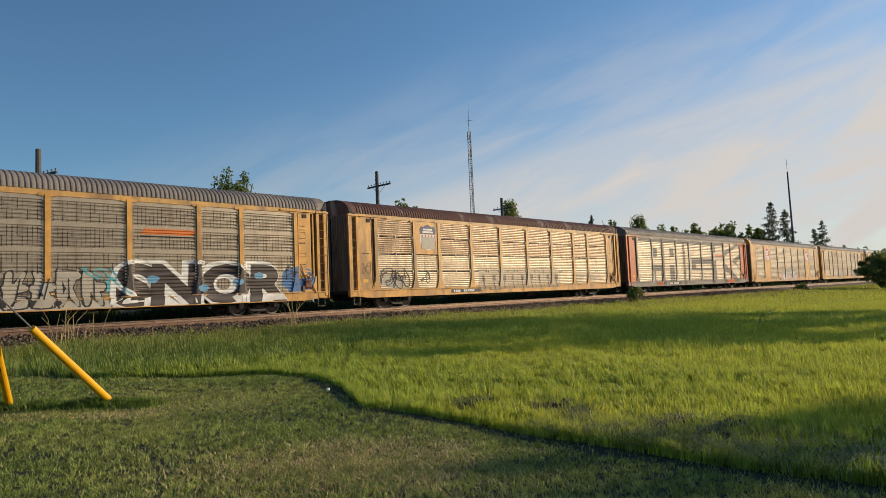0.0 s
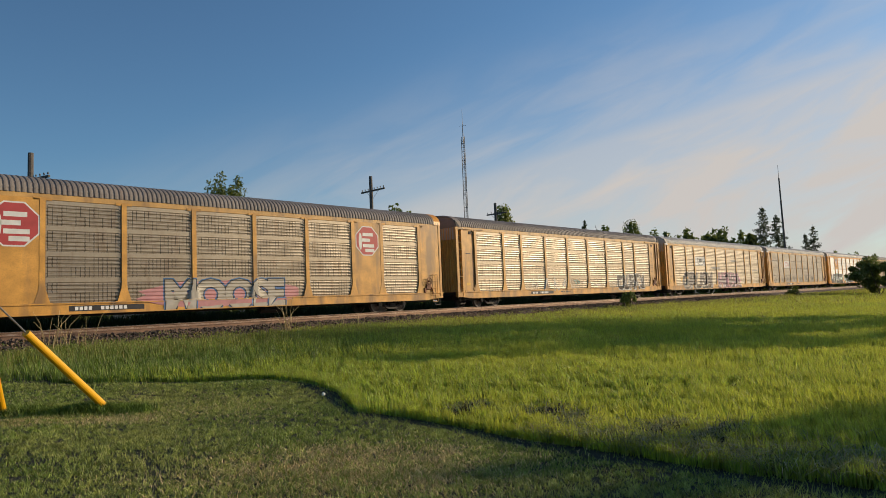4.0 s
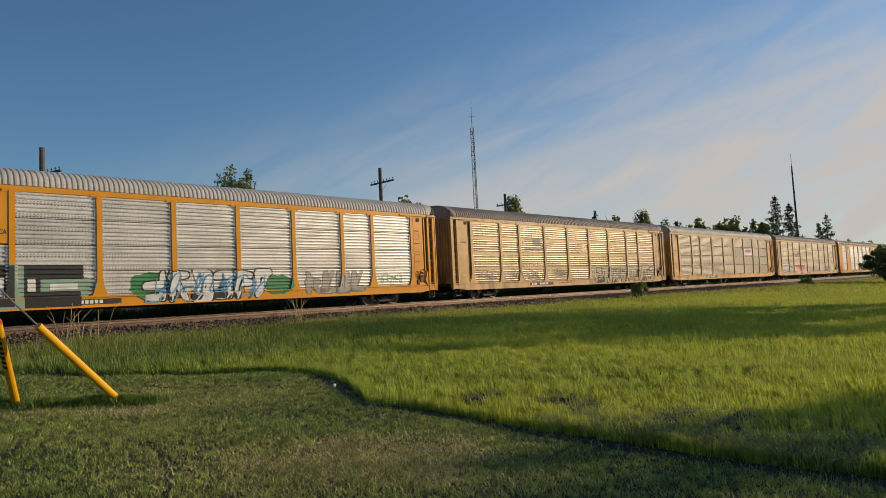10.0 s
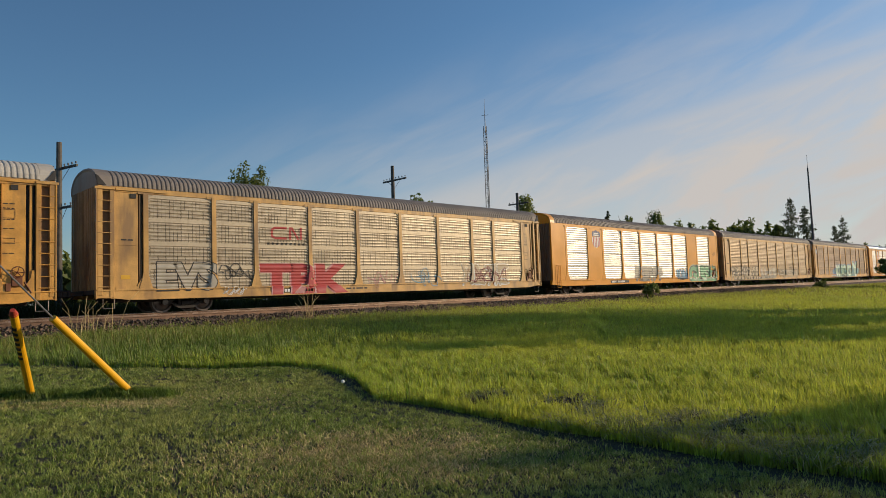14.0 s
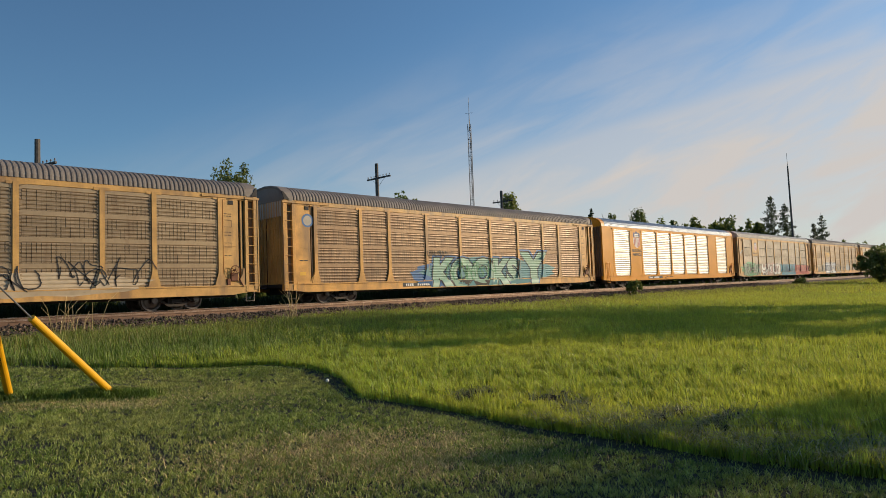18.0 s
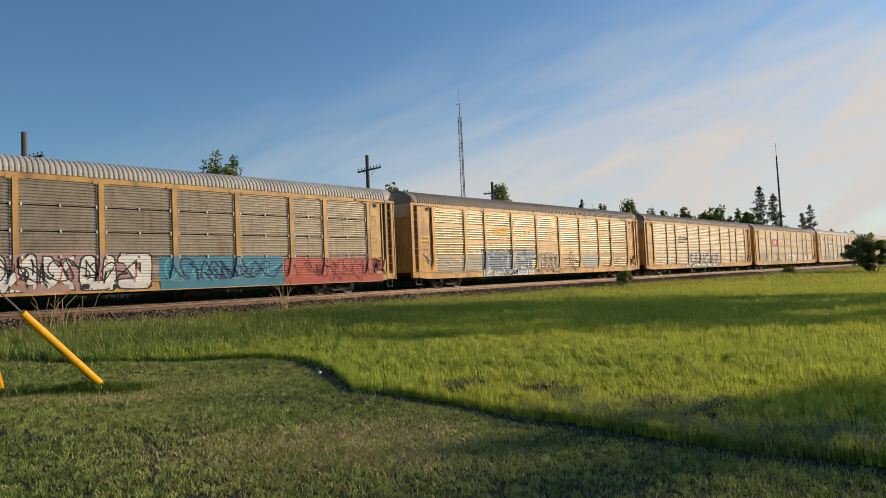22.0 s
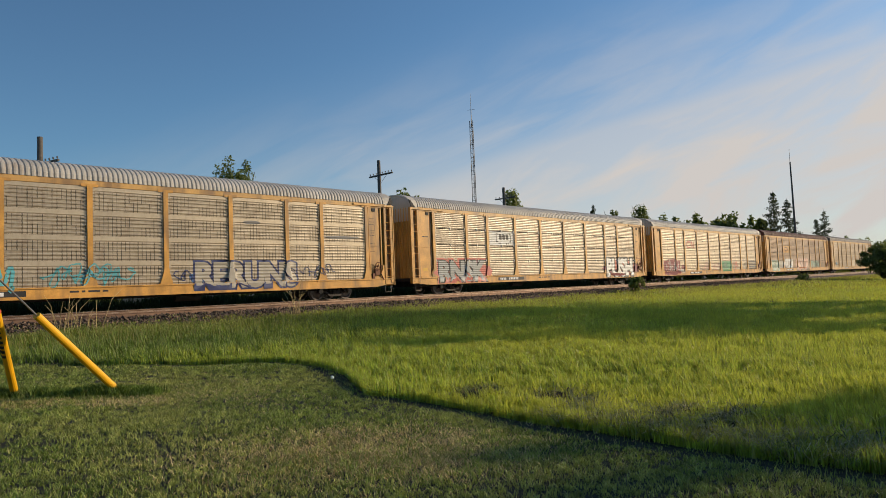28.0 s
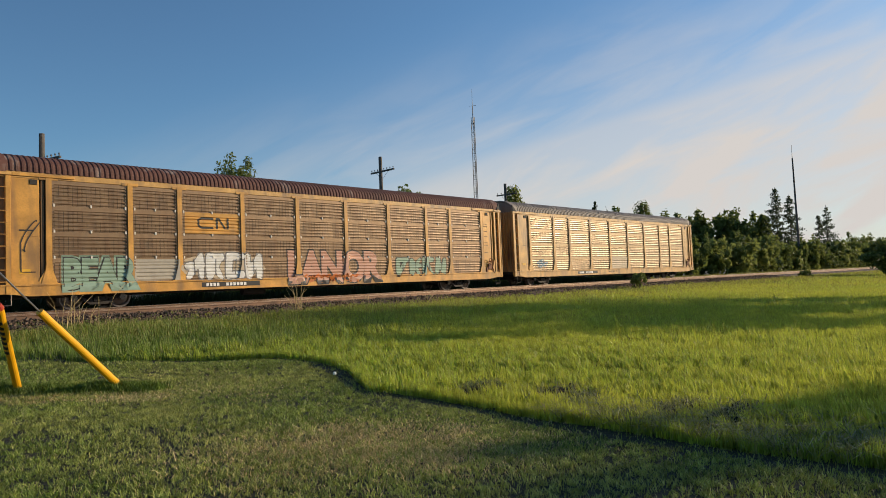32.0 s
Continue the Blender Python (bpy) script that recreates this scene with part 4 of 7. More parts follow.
            # no hole is cut: a dark block stands for the shade in it
            part("lamp_hole", g("lamphole", lambda: mesh_of(boxed(-0.11, 0.11, NEAR + 0.02, NEAR + 0.06, TOP - 0.24, TOP - 0.06), "lamp_hole")), INNER, car, place=(-12.3 if s < 0 else 12.35, 0, 0))
            part("ladder", g(("ladder", s), lambda: ladder_mesh(s * 13.63, s * 13.1)), frame_mat, car)
            part("ladder_post", g("ladpost", lambda: mesh_of(boxed(-0.08, 0.08, NEAR - 0.012, NEAR + 0.2, 0.66, TOP + 0.02, bevel=0.012), "ladder_post")), frame_mat, car, place=(s * 13.08, 0, 0))
            # back plate in brown: the shade of the recess is put into its colour
            part("ladder_recess", g("recess", lambda: mesh_of(boxed(-0.24, 0.24, NEAR + 0.13, NEAR + 0.16, LOW, TOP), "ladder_recess")), RECESS_SHADE, car, place=(s * 13.40, 0, 0))
            part("ladder_bracket", g("bracket", lambda: mesh_of(boxed(-0.36, 0.36, NEAR - 0.05, NEAR + 0.02, TOP + 0.03, TOP + 0.13, bevel=0.01), "ladder_bracket")), spec.get("bracket", FADED), car, place=(s * 13.34, 0, 0))
            # rear: a real channel; front: the first post's shadow painted as a brown strip
            part("end_channel", g("channel", lambda: mesh_of(boxed(-0.05, 0.05, NEAR + 0.07, NEAR + 0.16, LOW, TOP, bevel=0.01), "end_channel")), RECESS_SHADE if s < 0 else frame_mat, car, place=(-12.02 if s < 0 else 12.86, 0, 0))
            part("post_foot", g("postfoot", post_foot_mesh), frame_mat, car, place=Matrix.Translation((s * 12.84 if s > 0 else -11.98, 0, 0)))
            part("eave_beam", g("eavebeam", lambda: mesh_of(boxed(-0.98, 0.98, NEAR - 0.02, NEAR + 0.08, TOP + 0.03, TOP + 0.13, bevel=0.012), "eave_beam")), frame_mat, car, place=(s * 11.98, 0, 0))
    part("hand_brake", g("brake", brake_mesh), spec.get("brake", BRAKE), car, place=(12.55, 0, 0))
    for s in (-1, 1):
        step = bmesh.new()
        for e in (-0.2, 0.2):
            tube(step, (s * 13.2 + e, NEAR + 0.03, 0.62), (s * 13.2 + e, NEAR + 0.03, 0.26), 0.014, n=5)
        tube(step, (s * 13.2 - 0.2, NEAR + 0.03, 0.26), (s * 13.2 + 0.2, NEAR + 0.03, 0.26), 0.016, n=5)
        part("sill_step", g(("step", s), lambda: mesh_of(step, "sill_step")), WHEEL, car)
    # trucks
    for x in (-10.05, 10.05):
        truck = part("truck", g("truck", truck_frame_mesh), STEEL, car, place=(x, 0, 0))
        for e in (-0.13, 0, 0.13):
            part("spring", g("springs", spring_mesh), STEEL, truck, place=(e, 0, 0))
        for e in (-0.865, 0.865):
            w = part("wheelset", g("wheels", wheelset_mesh), WHEEL, truck, place=(e, 0, 0.42))
            WHEELS.append((w, e))
    for name, bm, mat, x, z, lift in spec.get("marks", ()):
        made = part(name, pressed(bm, x, z, lift, plates, spec.get("half", ()), kind), mat, car)
        if name == "scrawl":
            tagged(made, kind="stuff")
    # reporting marks on the sill, as plain bars on a black ground
    x = spec.get("number", -6.2)
    part("number_board", pressed(panel_rect(2.7, 0.20), x, 0.66, 0.004), BLACK, car)
    rng = random.Random(i)
    part("number_lettering", pressed(bars([0.11] * 4 + [0.0] * 6 + [0.12] * 6, 0.13, 0.045), x + 0.2, 0.695, 0.010), WHITE, car)
    part("stencil", pressed(bars([0.3, 0.12, 0.4, 0.2], 0.07, 0.1), x + 3.4 + rng.random(), 0.75, 0.004), BLACK, car)
    if not spec.get("flush"):
        wide = 0.40
        for z, h, n in ((4.05, 0.03, 2), (3.95, 0.03, 3), (3.38, 0.025, 3), (3.28, 0.025, 2), (2.3, 0.025, 2)):
            part("stencil", pressed(bars([(wide - 0.04 * n) / n] * n, h, 0.04), 12.0, z + rng.uniform(-0.15, 0.1), 0.012, kind=kind), BLACK, car)
        for z, h in ((3.5, 0.30), (2.62, 0.18)):
            ring = bmesh.new()
            for a, b, c, d in ((0, 0, wide, 0.015), (0, h, wide, 0.015), (0, 0.015, 0.015, h - 0.015), (wide - 0.015, 0.015, 0.015, h - 0.015)):
                v = [ring.verts.new(p) for p in ((a, 0, b), (a + c, 0, b), (a + c, 0, b + d), (a, 0, b + d))]
                ring.faces.new(v)
            part("stencil_frame", pressed(ring, 11.98, z, 0.012, kind=kind), BLACK, car)
        part("stencil", pressed(bars([0.2, 0.2], 0.05, 0.05), -12.75, 2.2 + rng.uniform(-0.4, 1.2), 0.012, kind=kind), BLACK, car)
        part("notice_plate", pressed(panel_rect(0.34, 0.16), -12.75, 1.35, 0.008, kind=kind), NOTICE, car)
    CARS_MADE.append(car)
    return car


WHEELS, CARS_MADE = [], []


# ---------------------------------------------------------------- the 24 cars, first to last
PERF_GREY = sheet_metal("grey_punched_panels", (0.37, 0.315, 0.24), 0.44, 0.5, 1.0)
PERF_TAN = sheet_metal("tan_grimed_punched_panels", (0.37, 0.275, 0.17), 0.42, 0.45, 1.0, grime=0.3)
PERF_PALE = sheet_metal("pale_punched_panels", (0.46, 0.39, 0.29), 0.48, 0.42, 0.95, rust_at=0.66)
RIB_GREY = sheet_metal("grey_ribbed_panels", (0.33, 0.285, 0.22), 0.45, 0.36, grime=0.35)
RIB_BROWN = sheet_metal("brown_grimed_ribbed_panels", (0.30, 0.215, 0.135), 0.46, 0.4, grime=0.45, rust_at=0.55)
RIB_PALE = sheet_metal("pale_ribbed_panels", (0.43, 0.355, 0.255), 0.47, 0.42, grime=0.3, rust_at=0.64)
RIB_BRIGHT = sheet_metal("bright_punched_panels", (0.68, 0.65, 0.60), 0.44, 0.38, grime=0.06, rust_at=0.74, holes=0.55)
RUSTED = sheet_metal("rust_grimed_punched_panels", (0.265, 0.175, 0.10), 0.48, 0.35, 0.7, grime=0.45, rust_at=0.52)

CLIP = surface("white_plastic_clip", (0.70, 0.66, 0.58), 0.5, 0, 0.1)
# car yellow darkened to brown, painted shade for recesses at the car ends
RECESS_SHADE = surface("brown_recess_shade", (0.20, 0.115, 0.05), 0.7, 0.0, 0.2, 2)
BRAKE = surface("rusty_brake_gear", (0.17, 0.065, 0.03), 0.7, 0.1, 0.3, 4)
NOTICE = surface("yellow_notice_plate", (0.68, 0.38, 0.03), 0.5, 0, 0.1)
LOGO_RED = paint("red_logo_paint", (0.45, 0.035, 0.03))
SPEC = [
    dict(label="grey enclosed car carrier with yellow posts and large painted letters", frame=YELLOW, panel=PERF_GREY, roof=ROOF_DARK, door=DOOR_TAN),
    dict(label="brown-grimed car carrier with yellow posts and a shield plate", frame=YELLOW, panel=RIB_BROWN, low_panel=RIB_PALE, roof=ROOF_RUST, door=DOOR_GREY, half=(1,)),
    dict(label="pale car carrier with orange ends and huge dark-sprayed letters", frame=ORANGE, panel=PERF_PALE, roof=ROOF_DARK, door=DOOR_GREY),
    dict(label="yellow car carrier with two red octagon emblems", frame=YELLOW, panel=PERF_GREY, roof=ROOF_DARK, door=DOOR_GREY, plates=(1, 7), flush=True, cap=BRIGHT),
    dict(label="grey car carrier with yellow posts and white outlined letters", frame=YELLOW, panel=PERF_GREY, roof=ROOF_DARK, door=DOOR_TAN),
    dict(label="pale grey car carrier with a white emblem board", frame=YELLOW, panel=PERF_PALE, bracket=WHITE, roof=ROOF_PALE, door=DOOR_TAN, cap=ROOF_PALE),
    dict(label="grey ribbed car carrier with a red and white emblem panel", frame=YELLOW, panel=RIB_GREY, roof=ROOF_PALE, door=DOOR_TAN, cap=ROOF_PALE, bracket=WHITE),
    dict(label="bright white ribbed car carrier with a yellow shield plate", frame=BRIGHT, panel=RIB_BRIGHT, roof=ROOF_PALE, door=DOOR_TAN, half=(1,), cap=ROOF_PALE),
    dict(label="tan-grimed car carrier with faded yellow posts", frame=FADED, panel=PERF_TAN, roof=ROOF_DARK, door=DOOR_TAN),
    dict(label="grey ribbed car carrier with a pale roof and red emblem", frame=YELLOW, panel=RIB_GREY, roof=ROOF_PALE, door=DOOR_TAN),
    dict(label="pale car carrier with red letters along its lower side", frame=FADED, panel=PERF_PALE, roof=ROOF_DARK, door=DOOR_TAN),
    dict(label="yellow car carrier with bright white side panels and green letters", frame=BRIGHT, panel=RIB_BRIGHT, roof=ROOF_DARK, door=DOOR_GREY, plates=(1, 7), flush=True, cap=BRIGHT),
    dict(label="tan car carrier with black and white scrawled letters", frame=FADED, panel=PERF_TAN, roof=ROOF_DARK, door=DOOR_TAN),
    dict(label="brown-grimed car carrier with large teal painted letters", frame=YELLOW, panel=RUSTED, roof=ROOF_DARK, door=DOOR_TAN),
    dict(label="clean bright yellow car carrier with white punched panels", frame=BRIGHT, panel=RIB_BRIGHT, roof=ROOF_BLUE, door=DOOR_GREY, plates=(1, 7), flush=True, cap=BRIGHT),
    dict(label="faded tan car carrier with letters in green, blue and red", frame=FADED, panel=RIB_GREY, roof=ROOF_PALE, door=DOOR_TAN, half=(1,)),
    dict(label="tan car carrier with gold letters on a plate", frame=YELLOW, panel=PERF_TAN, roof=ROOF_DARK, door=DOOR_TAN),
    dict(label="pale car carrier with a striped black emblem", frame=YELLOW, panel=PERF_PALE, roof=ROOF_DARK, door=DOOR_TAN),
    dict(label="pale ribbed car carrier with a red emblem plate", frame=YELLOW, panel=RIB_PALE, roof=ROOF_DARK, door=DOOR_TAN, cap=ROOF_PALE),
    dict(label="pale grey car carrier with dark blue painted letters", frame=YELLOW, panel=PERF_PALE, roof=ROOF_PALE, door=DOOR_TAN),
    dict(label="grey ribbed car carrier with red-edged white letters", frame=YELLOW, panel=RIB_GREY, roof=ROOF_PALE, door=DOOR_TAN),
    dict(label="pale car carrier with a dark red painted cloud of letters", frame=YELLOW, panel=PERF_PALE, roof=ROOF_PALE, door=DOOR_TAN),
    dict(label="brown car carrier with a rusted roof and bubble letters", frame=YELLOW, panel=RUSTED, roof=ROOF_RUST, door=DOOR_TAN),
    dict(label="plain tan car carrier at the end of the train", frame=FADED, panel=PERF_TAN, roof=ROOF_DARK, door=DOOR_TAN),
]


# ---------------------------------------------------------------- painted marks, in metres on a car's side
C = {name: paint(name + "_spray_paint", rgb) for name, rgb in dict(
    white=(0.70, 0.69, 0.65), pale=(0.41, 0.37, 0.30), grey=(0.20, 0.19, 0.18), soot=(0.055, 0.04, 0.034), smoke=(0.085, 0.07, 0.056), slate=(0.12, 0.17, 0.24), lagoon=(0.27, 0.43, 0.33), pool=(0.05, 0.22, 0.33), brick=(0.46, 0.10, 0.075), ink=(0.03, 0.028, 0.028), cyan=(0.12, 0.42, 0.46), blue=(0.05, 0.15, 0.34),
    sky=(0.14, 0.32, 0.48), navy=(0.035, 0.045, 0.13), red=(0.42, 0.05, 0.05), coral=(0.55, 0.16, 0.12), pink=(0.52, 0.25, 0.25), maroon=(0.20, 0.03, 0.04),
    plum=(0.10, 0.055, 0.075), rose=(0.55, 0.25, 0.34), green=(0.10, 0.32, 0.16), mint=(0.26, 0.37, 0.28), salmon=(0.50, 0.27, 0.19), taupe=(0.19, 0.15, 0.12), blush=(0.42, 0.29, 0.235), mist=(0.33, 0.34, 0.33), leaf=(0.05, 0.22, 0.08), teal=(0.10, 0.27, 0.30),
    gold=(0.70, 0.40, 0.05), orange=(0.60, 0.17, 0.03), haze=(0.42, 0.27, 0.24), buff=(0.50, 0.40, 0.27)).items()}


for spec in SPEC:
    spec["kind"] = "tube" if spec["panel"] is RIB_BRIGHT else "rib" if spec["panel"] in (RIB_GREY, RIB_BROWN, RIB_PALE) else "punch"
for number in (4, 5, 6, 7, 9, 13, 16, 17, 18, 19, 20, 21, 22):
    SPEC[number]["head"], SPEC[number]["door"] = True, DOOR_YELLOW

SPEC[22]["clips"] = SPEC[21]["clips"] = True
BOLD = 0.055


def mark(i, name, bm, colour, x, z, lift):
    SPEC[i].setdefault("marks", []).append((name, bm, colour if isinstance(colour, bpy.types.Material) else C[colour], x, z, lift))


def word(i, text, x, z, w, h, fill, edge="", grow=0.03, slant=0.0, halo=""):
    if halo:
        mark(i, "painted_halo", words_mesh(text, w, h, BOLD + grow * 1.35, slant), halo, x, z, 0.003)
    if edge:
        mark(i, "letter_outline", words_mesh(text, w, h, BOLD + grow * 0.6, slant), edge, x, z, 0.006)
    mark(i, "painted_lettering", words_mesh(text, w, h, BOLD if edge else 0.012, slant), fill, x, z, 0.010)


def oval(cx, cz, rx, rz, seed, n=14, wob=0.12):
    rng = random.Random(seed)
    return [(cx + rx * (1 + rng.uniform(-wob, wob)) * math.cos(2 * math.pi * k / n), cz + rz * (1 + rng.uniform(-wob, wob)) * math.sin(2 * math.pi * k / n)) for k in range(n)]


def join_shapes(shapes):
    bm = bmesh.new()
    for k, pts in enumerate(shapes):
        bm.faces.new([bm.verts.new((x, -0.0006 * (k % 9), z)) for x, z in pts])
    return bm


def bubbles(i, x, z, w, h, n, fill, edge, seed, inner="", halo=""):
    """A row of swollen shapes built from crossing strokes, like letters that nobody can read, with outlines."""
    rng = random.Random(seed)
    d = w / n
    fills, edges, lines = [[] for k in range(n)], [[] for k in range(n)], []
    for k in range(n):
        x0, x1 = d * k + 0.03 * d, d * (k + 1) - 0.03 * d
        t = 0.30 * d * rng.uniform(0.85, 1.2)
        lean = rng.uniform(-0.12, 0.2) * d
        zb, zt = rng.uniform(0, 0.06) * h, h * rng.uniform(0.9, 1.0)
        kinds = rng.sample(["left", "right", "top", "mid", "low", "slash", "back"], rng.randint(3, 4))
        if not {"left", "right"} & set(kinds):
            kinds[0] = "left"
        for kind in kinds:
            q = dict(left=[(x0, zb), (x0 + t, zb), (x0 + t + lean, zt), (x0 + lean, zt)], right=[(x1 - t, zb), (x1, zb), (x1 + lean * 0.4, zt), (x1 - t + lean * 0.4, zt)],
                     top=[(x0, zt - 0.27 * h), (x1, zt - 0.24 * h), (x1 + lean * 0.4, zt), (x0 + lean, zt)], mid=[(x0, 0.40 * h), (x1, 0.42 * h), (x1, 0.64 * h), (x0, 0.62 * h)],
                     low=[(x0, zb), (x1, zb), (x1, zb + 0.26 * h), (x0, zb + 0.23 * h)], slash=[(x0, zb), (x0 + t, zb), (x1, zt), (x1 - t, zt)], back=[(x1 - t, zb), (x1, zb), (x0 + t, zt), (x0, zt)])[kind]
            q = [(a + rng.uniform(-0.04, 0.04) * d, b + rng.uniform(-0.03, 0.03) * h) for a, b in q]
            cx, cz = sum(a for a, b in q) / 4, sum(b for a, b in q) / 4
            rounded = []
            for m in range(4):
                p, c, e = q[m - 1], q[m], q[(m + 1) % 4]
                near, away = [(c[0] + (o[0] - c[0]) * 0.34, c[1] + (o[1] - c[1]) * 0.34) for o in (p, e)]
                rounded += [near, ((near[0] + away[0] + 2 * c[0]) / 4, (near[1] + away[1] + 2 * c[1]) / 4), away]
            fills[k].append(rounded)
            edges[k].append([(a + math.copysign(0.05, a - cx), b + math.copysign(0.05, b - cz)) for a, b in rounded])
        xm = (x0 + x1) / 2
        lines.append([(xm - 0.02, 0.2 * h), (xm + 0.03, 0.2 * h), (xm + 0.04 + lean, 0.75 * h), (xm + lean, 0.75 * h)])
    if halo:
        mark(i, "painted_halo", join_shapes([oval(w / 2, h / 2, w * 0.54, h * 0.6, seed, 26, 0.14)]), halo, x, z, 0.003)
    for group_of in range(n):
        mark(i, "shape_outline", join_shapes(edges[group_of]), edge, x, z, 0.005)
        mark(i, "painted_shape", join_shapes(fills[group_of]), fill, x, z, 0.012)
    for line in lines:
        mark(i, "inner_stroke", outline(line), inner or edge, x, z, 0.022)


def scrawl(i, x, z, w, h, n, colour, seed, thick=0.035, loop=1.0):
    """Loose sprayed handwriting: looping lines that run along the side."""
    rng = random.Random(seed)
    bm = bmesh.new()
    lines = max(1, round(n / 4.5))
    for k in range(lines):
        reach = min(w, max(0.5, w * rng.uniform(0.6, 0.9) / lines ** 0.6))
        x0 = (w - reach) * (k + rng.random()) / lines
        mid, tall = h * rng.uniform(0.38, 0.62), h * rng.uniform(0.3, 0.5)
        f, p1, p2, p3 = rng.uniform(1.7, 2.9) * reach / max(h, 0.3), rng.uniform(0, 6.28), rng.uniform(0, 6.28), rng.uniform(0, 6.28)
        sway = rng.uniform(0.12, 0.32) * h * loop
        steps = int(10 * f) + 12
        last, old = None, None
        for m in range(steps + 1):
            u = m / steps
            a = 6.28 * f * u
            px = x0 + reach * u + sway * math.sin(a + p1) + 0.3 * sway * math.sin(2.3 * a + p3)
            pz = mid + tall * (0.62 * math.sin(a + p2) + 0.34 * math.sin(1.63 * a + p3) + 0.22 * math.sin(0.37 * a + p1))
            px, pz = min(max(px, 0), w), min(max(pz, 0), h)
            if old and (px - old[0]) ** 2 + (pz - old[1]) ** 2 > 1e-6:
                d = math.atan2(pz - old[1], px - old[0])
                nx, nz = -math.sin(d) * thick / 2, math.cos(d) * thick / 2
                pair = [bm.verts.new((px + e * nx, 0, pz + e * nz)) for e in (-1, 1)]
                if last:
                    bm.faces.new((last[0], pair[0], pair[1], last[1]))
                last = pair
            old = (px, pz)
    mark(i, "scrawl", bm, colour, x, z, 0.016)


def patch(i, x, z, w, h, colour, seed, lift=0.002):
    mark(i, "sprayed_patch", join_shapes([oval(w / 2, h / 2, w / 2, h / 2, seed, 24, 0.13)]), colour, x, z, lift)


def board(i, x, z, w, h, colour, lift=0.003):
    mark(i, "emblem_board", panel_rect(w, h), colour, x, z, lift)


def shield(i, x, z, w, h):
    """A shield emblem: dark blue above, red and white stripes below."""
    top = [(0.02, 0.62), (0.0, 0.80), (0.10, 0.92), (0.26, 0.90), (0.5, 1.0), (0.74, 0.90), (0.90, 0.92), (1.0, 0.80), (0.98, 0.62)]
    low = [(0.5, 0.0), (0.72, 0.05), (0.9, 0.16), (0.99, 0.36), (0.98, 0.6), (0.02, 0.6), (0.01, 0.36), (0.1, 0.16), (0.28, 0.05)]
    mark(i, "emblem_ground", outline([(a * w, b * h) for a, b in low]), "white", x, z, 0.004)
    mark(i, "emblem_top", outline([(a * w, b * h) for a, b in top[::-1]]), "navy", x, z, 0.004)
    for k in range(5):
        a = 0.12 + k * 0.19
        lo = 0.14 if k in (0, 4) else 0.05
        mark(i, "emblem_stripe", outline([(a * w, lo * h), ((a + 0.09) * w, lo * h), ((a + 0.09) * w, 0.58 * h), (a * w, 0.58 * h)]), "red", x, z, 0.008)
    for k, (a, b) in enumerate(((0.22, 0.76), (0.18, 0.66))):
        mark(i, "emblem_bar", panel_rect((1 - 2 * a) * w, 0.07 * h), "white", x + a * w, z + b * h, 0.008)


def ring_emblem(i, x, z, w, h, colour):
    """A rounded open ring and a slanting bar."""
    t = 0.19 * h
    a = 0.5 * w
    parts = [[(0.12 * w, h - t), (a, h - t), (a, h), (0.12 * w, h)], [(0.12 * w, 0), (a, 0), (a, t), (0.12 * w, t)],
             [(0.12 * w, h), (0, h * 0.8), (0, h * 0.2), (0.12 * w, 0), (0.12 * w, t), (t * 0.9, h * 0.3), (t * 0.9, h * 0.7), (0.12 * w, h - t)],
             [(0.58 * w, 0), (0.58 * w + t, 0), (0.58 * w + t, h), (0.58 * w, h)], [(0.62 * w, h), (0.62 * w + t, h), (0.92 * w, 0), (0.92 * w - t, 0)], [(w - t, 0), (w, 0), (w, h), (w - t, h)]]
    for k, pts in enumerate(parts):
        mark(i, "emblem_stroke", outline(pts), colour, x, z, 0.007 + 0.0015 * k)


def bracket_emblem(i, x, z, w, h):
    """Dark blocks between two square brackets on a white board."""
    board(i, -6.84, 2.9, 2.5, 0.86, "white")
    t = 0.06
    for s in (0, 1):
        e = x + s * (w - 0.2)
        mark(i, "emblem_stroke", panel_rect(t, h), "ink", x + s * (w - t), z, 0.007)
        for zz in (0, h - t):
            mark(i, "emblem_stroke", panel_rect(0.2, t), "ink", e, z + zz, 0.008)
    for k in range(3):
        mark(i, "emblem_block", outline([(0.04, 0), (0.24, 0), (0.28, 0.08), (0.28, 0.30), (0.2, 0.36), (0, 0.36), (0, 0.06)]), "ink", x + 0.3 + k * 0.34, z + 0.16, 0.007)
    for k in (0.25, 0.42, 1.0, 1.17):
        mark(i, "emblem_dot", outline(oval(0.05, 0.05, 0.05, 0.05, 1, 8, 0)), "ink", x + k, z - 0.14, 0.007)


def slant_emblem(i, x, z, w, h, colour, under):
    mark(i, "emblem_bar", outline([(0, 0), (w * 0.92, 0), (w, h), (w * 0.08, h)]), colour, x, z + 0.1, 0.007)
    mark(i, "emblem_bar", outline([(0, 0), (w * 0.94, 0), (w * 0.95, 0.05), (0, 0.05)]), under, x, z, 0.007)


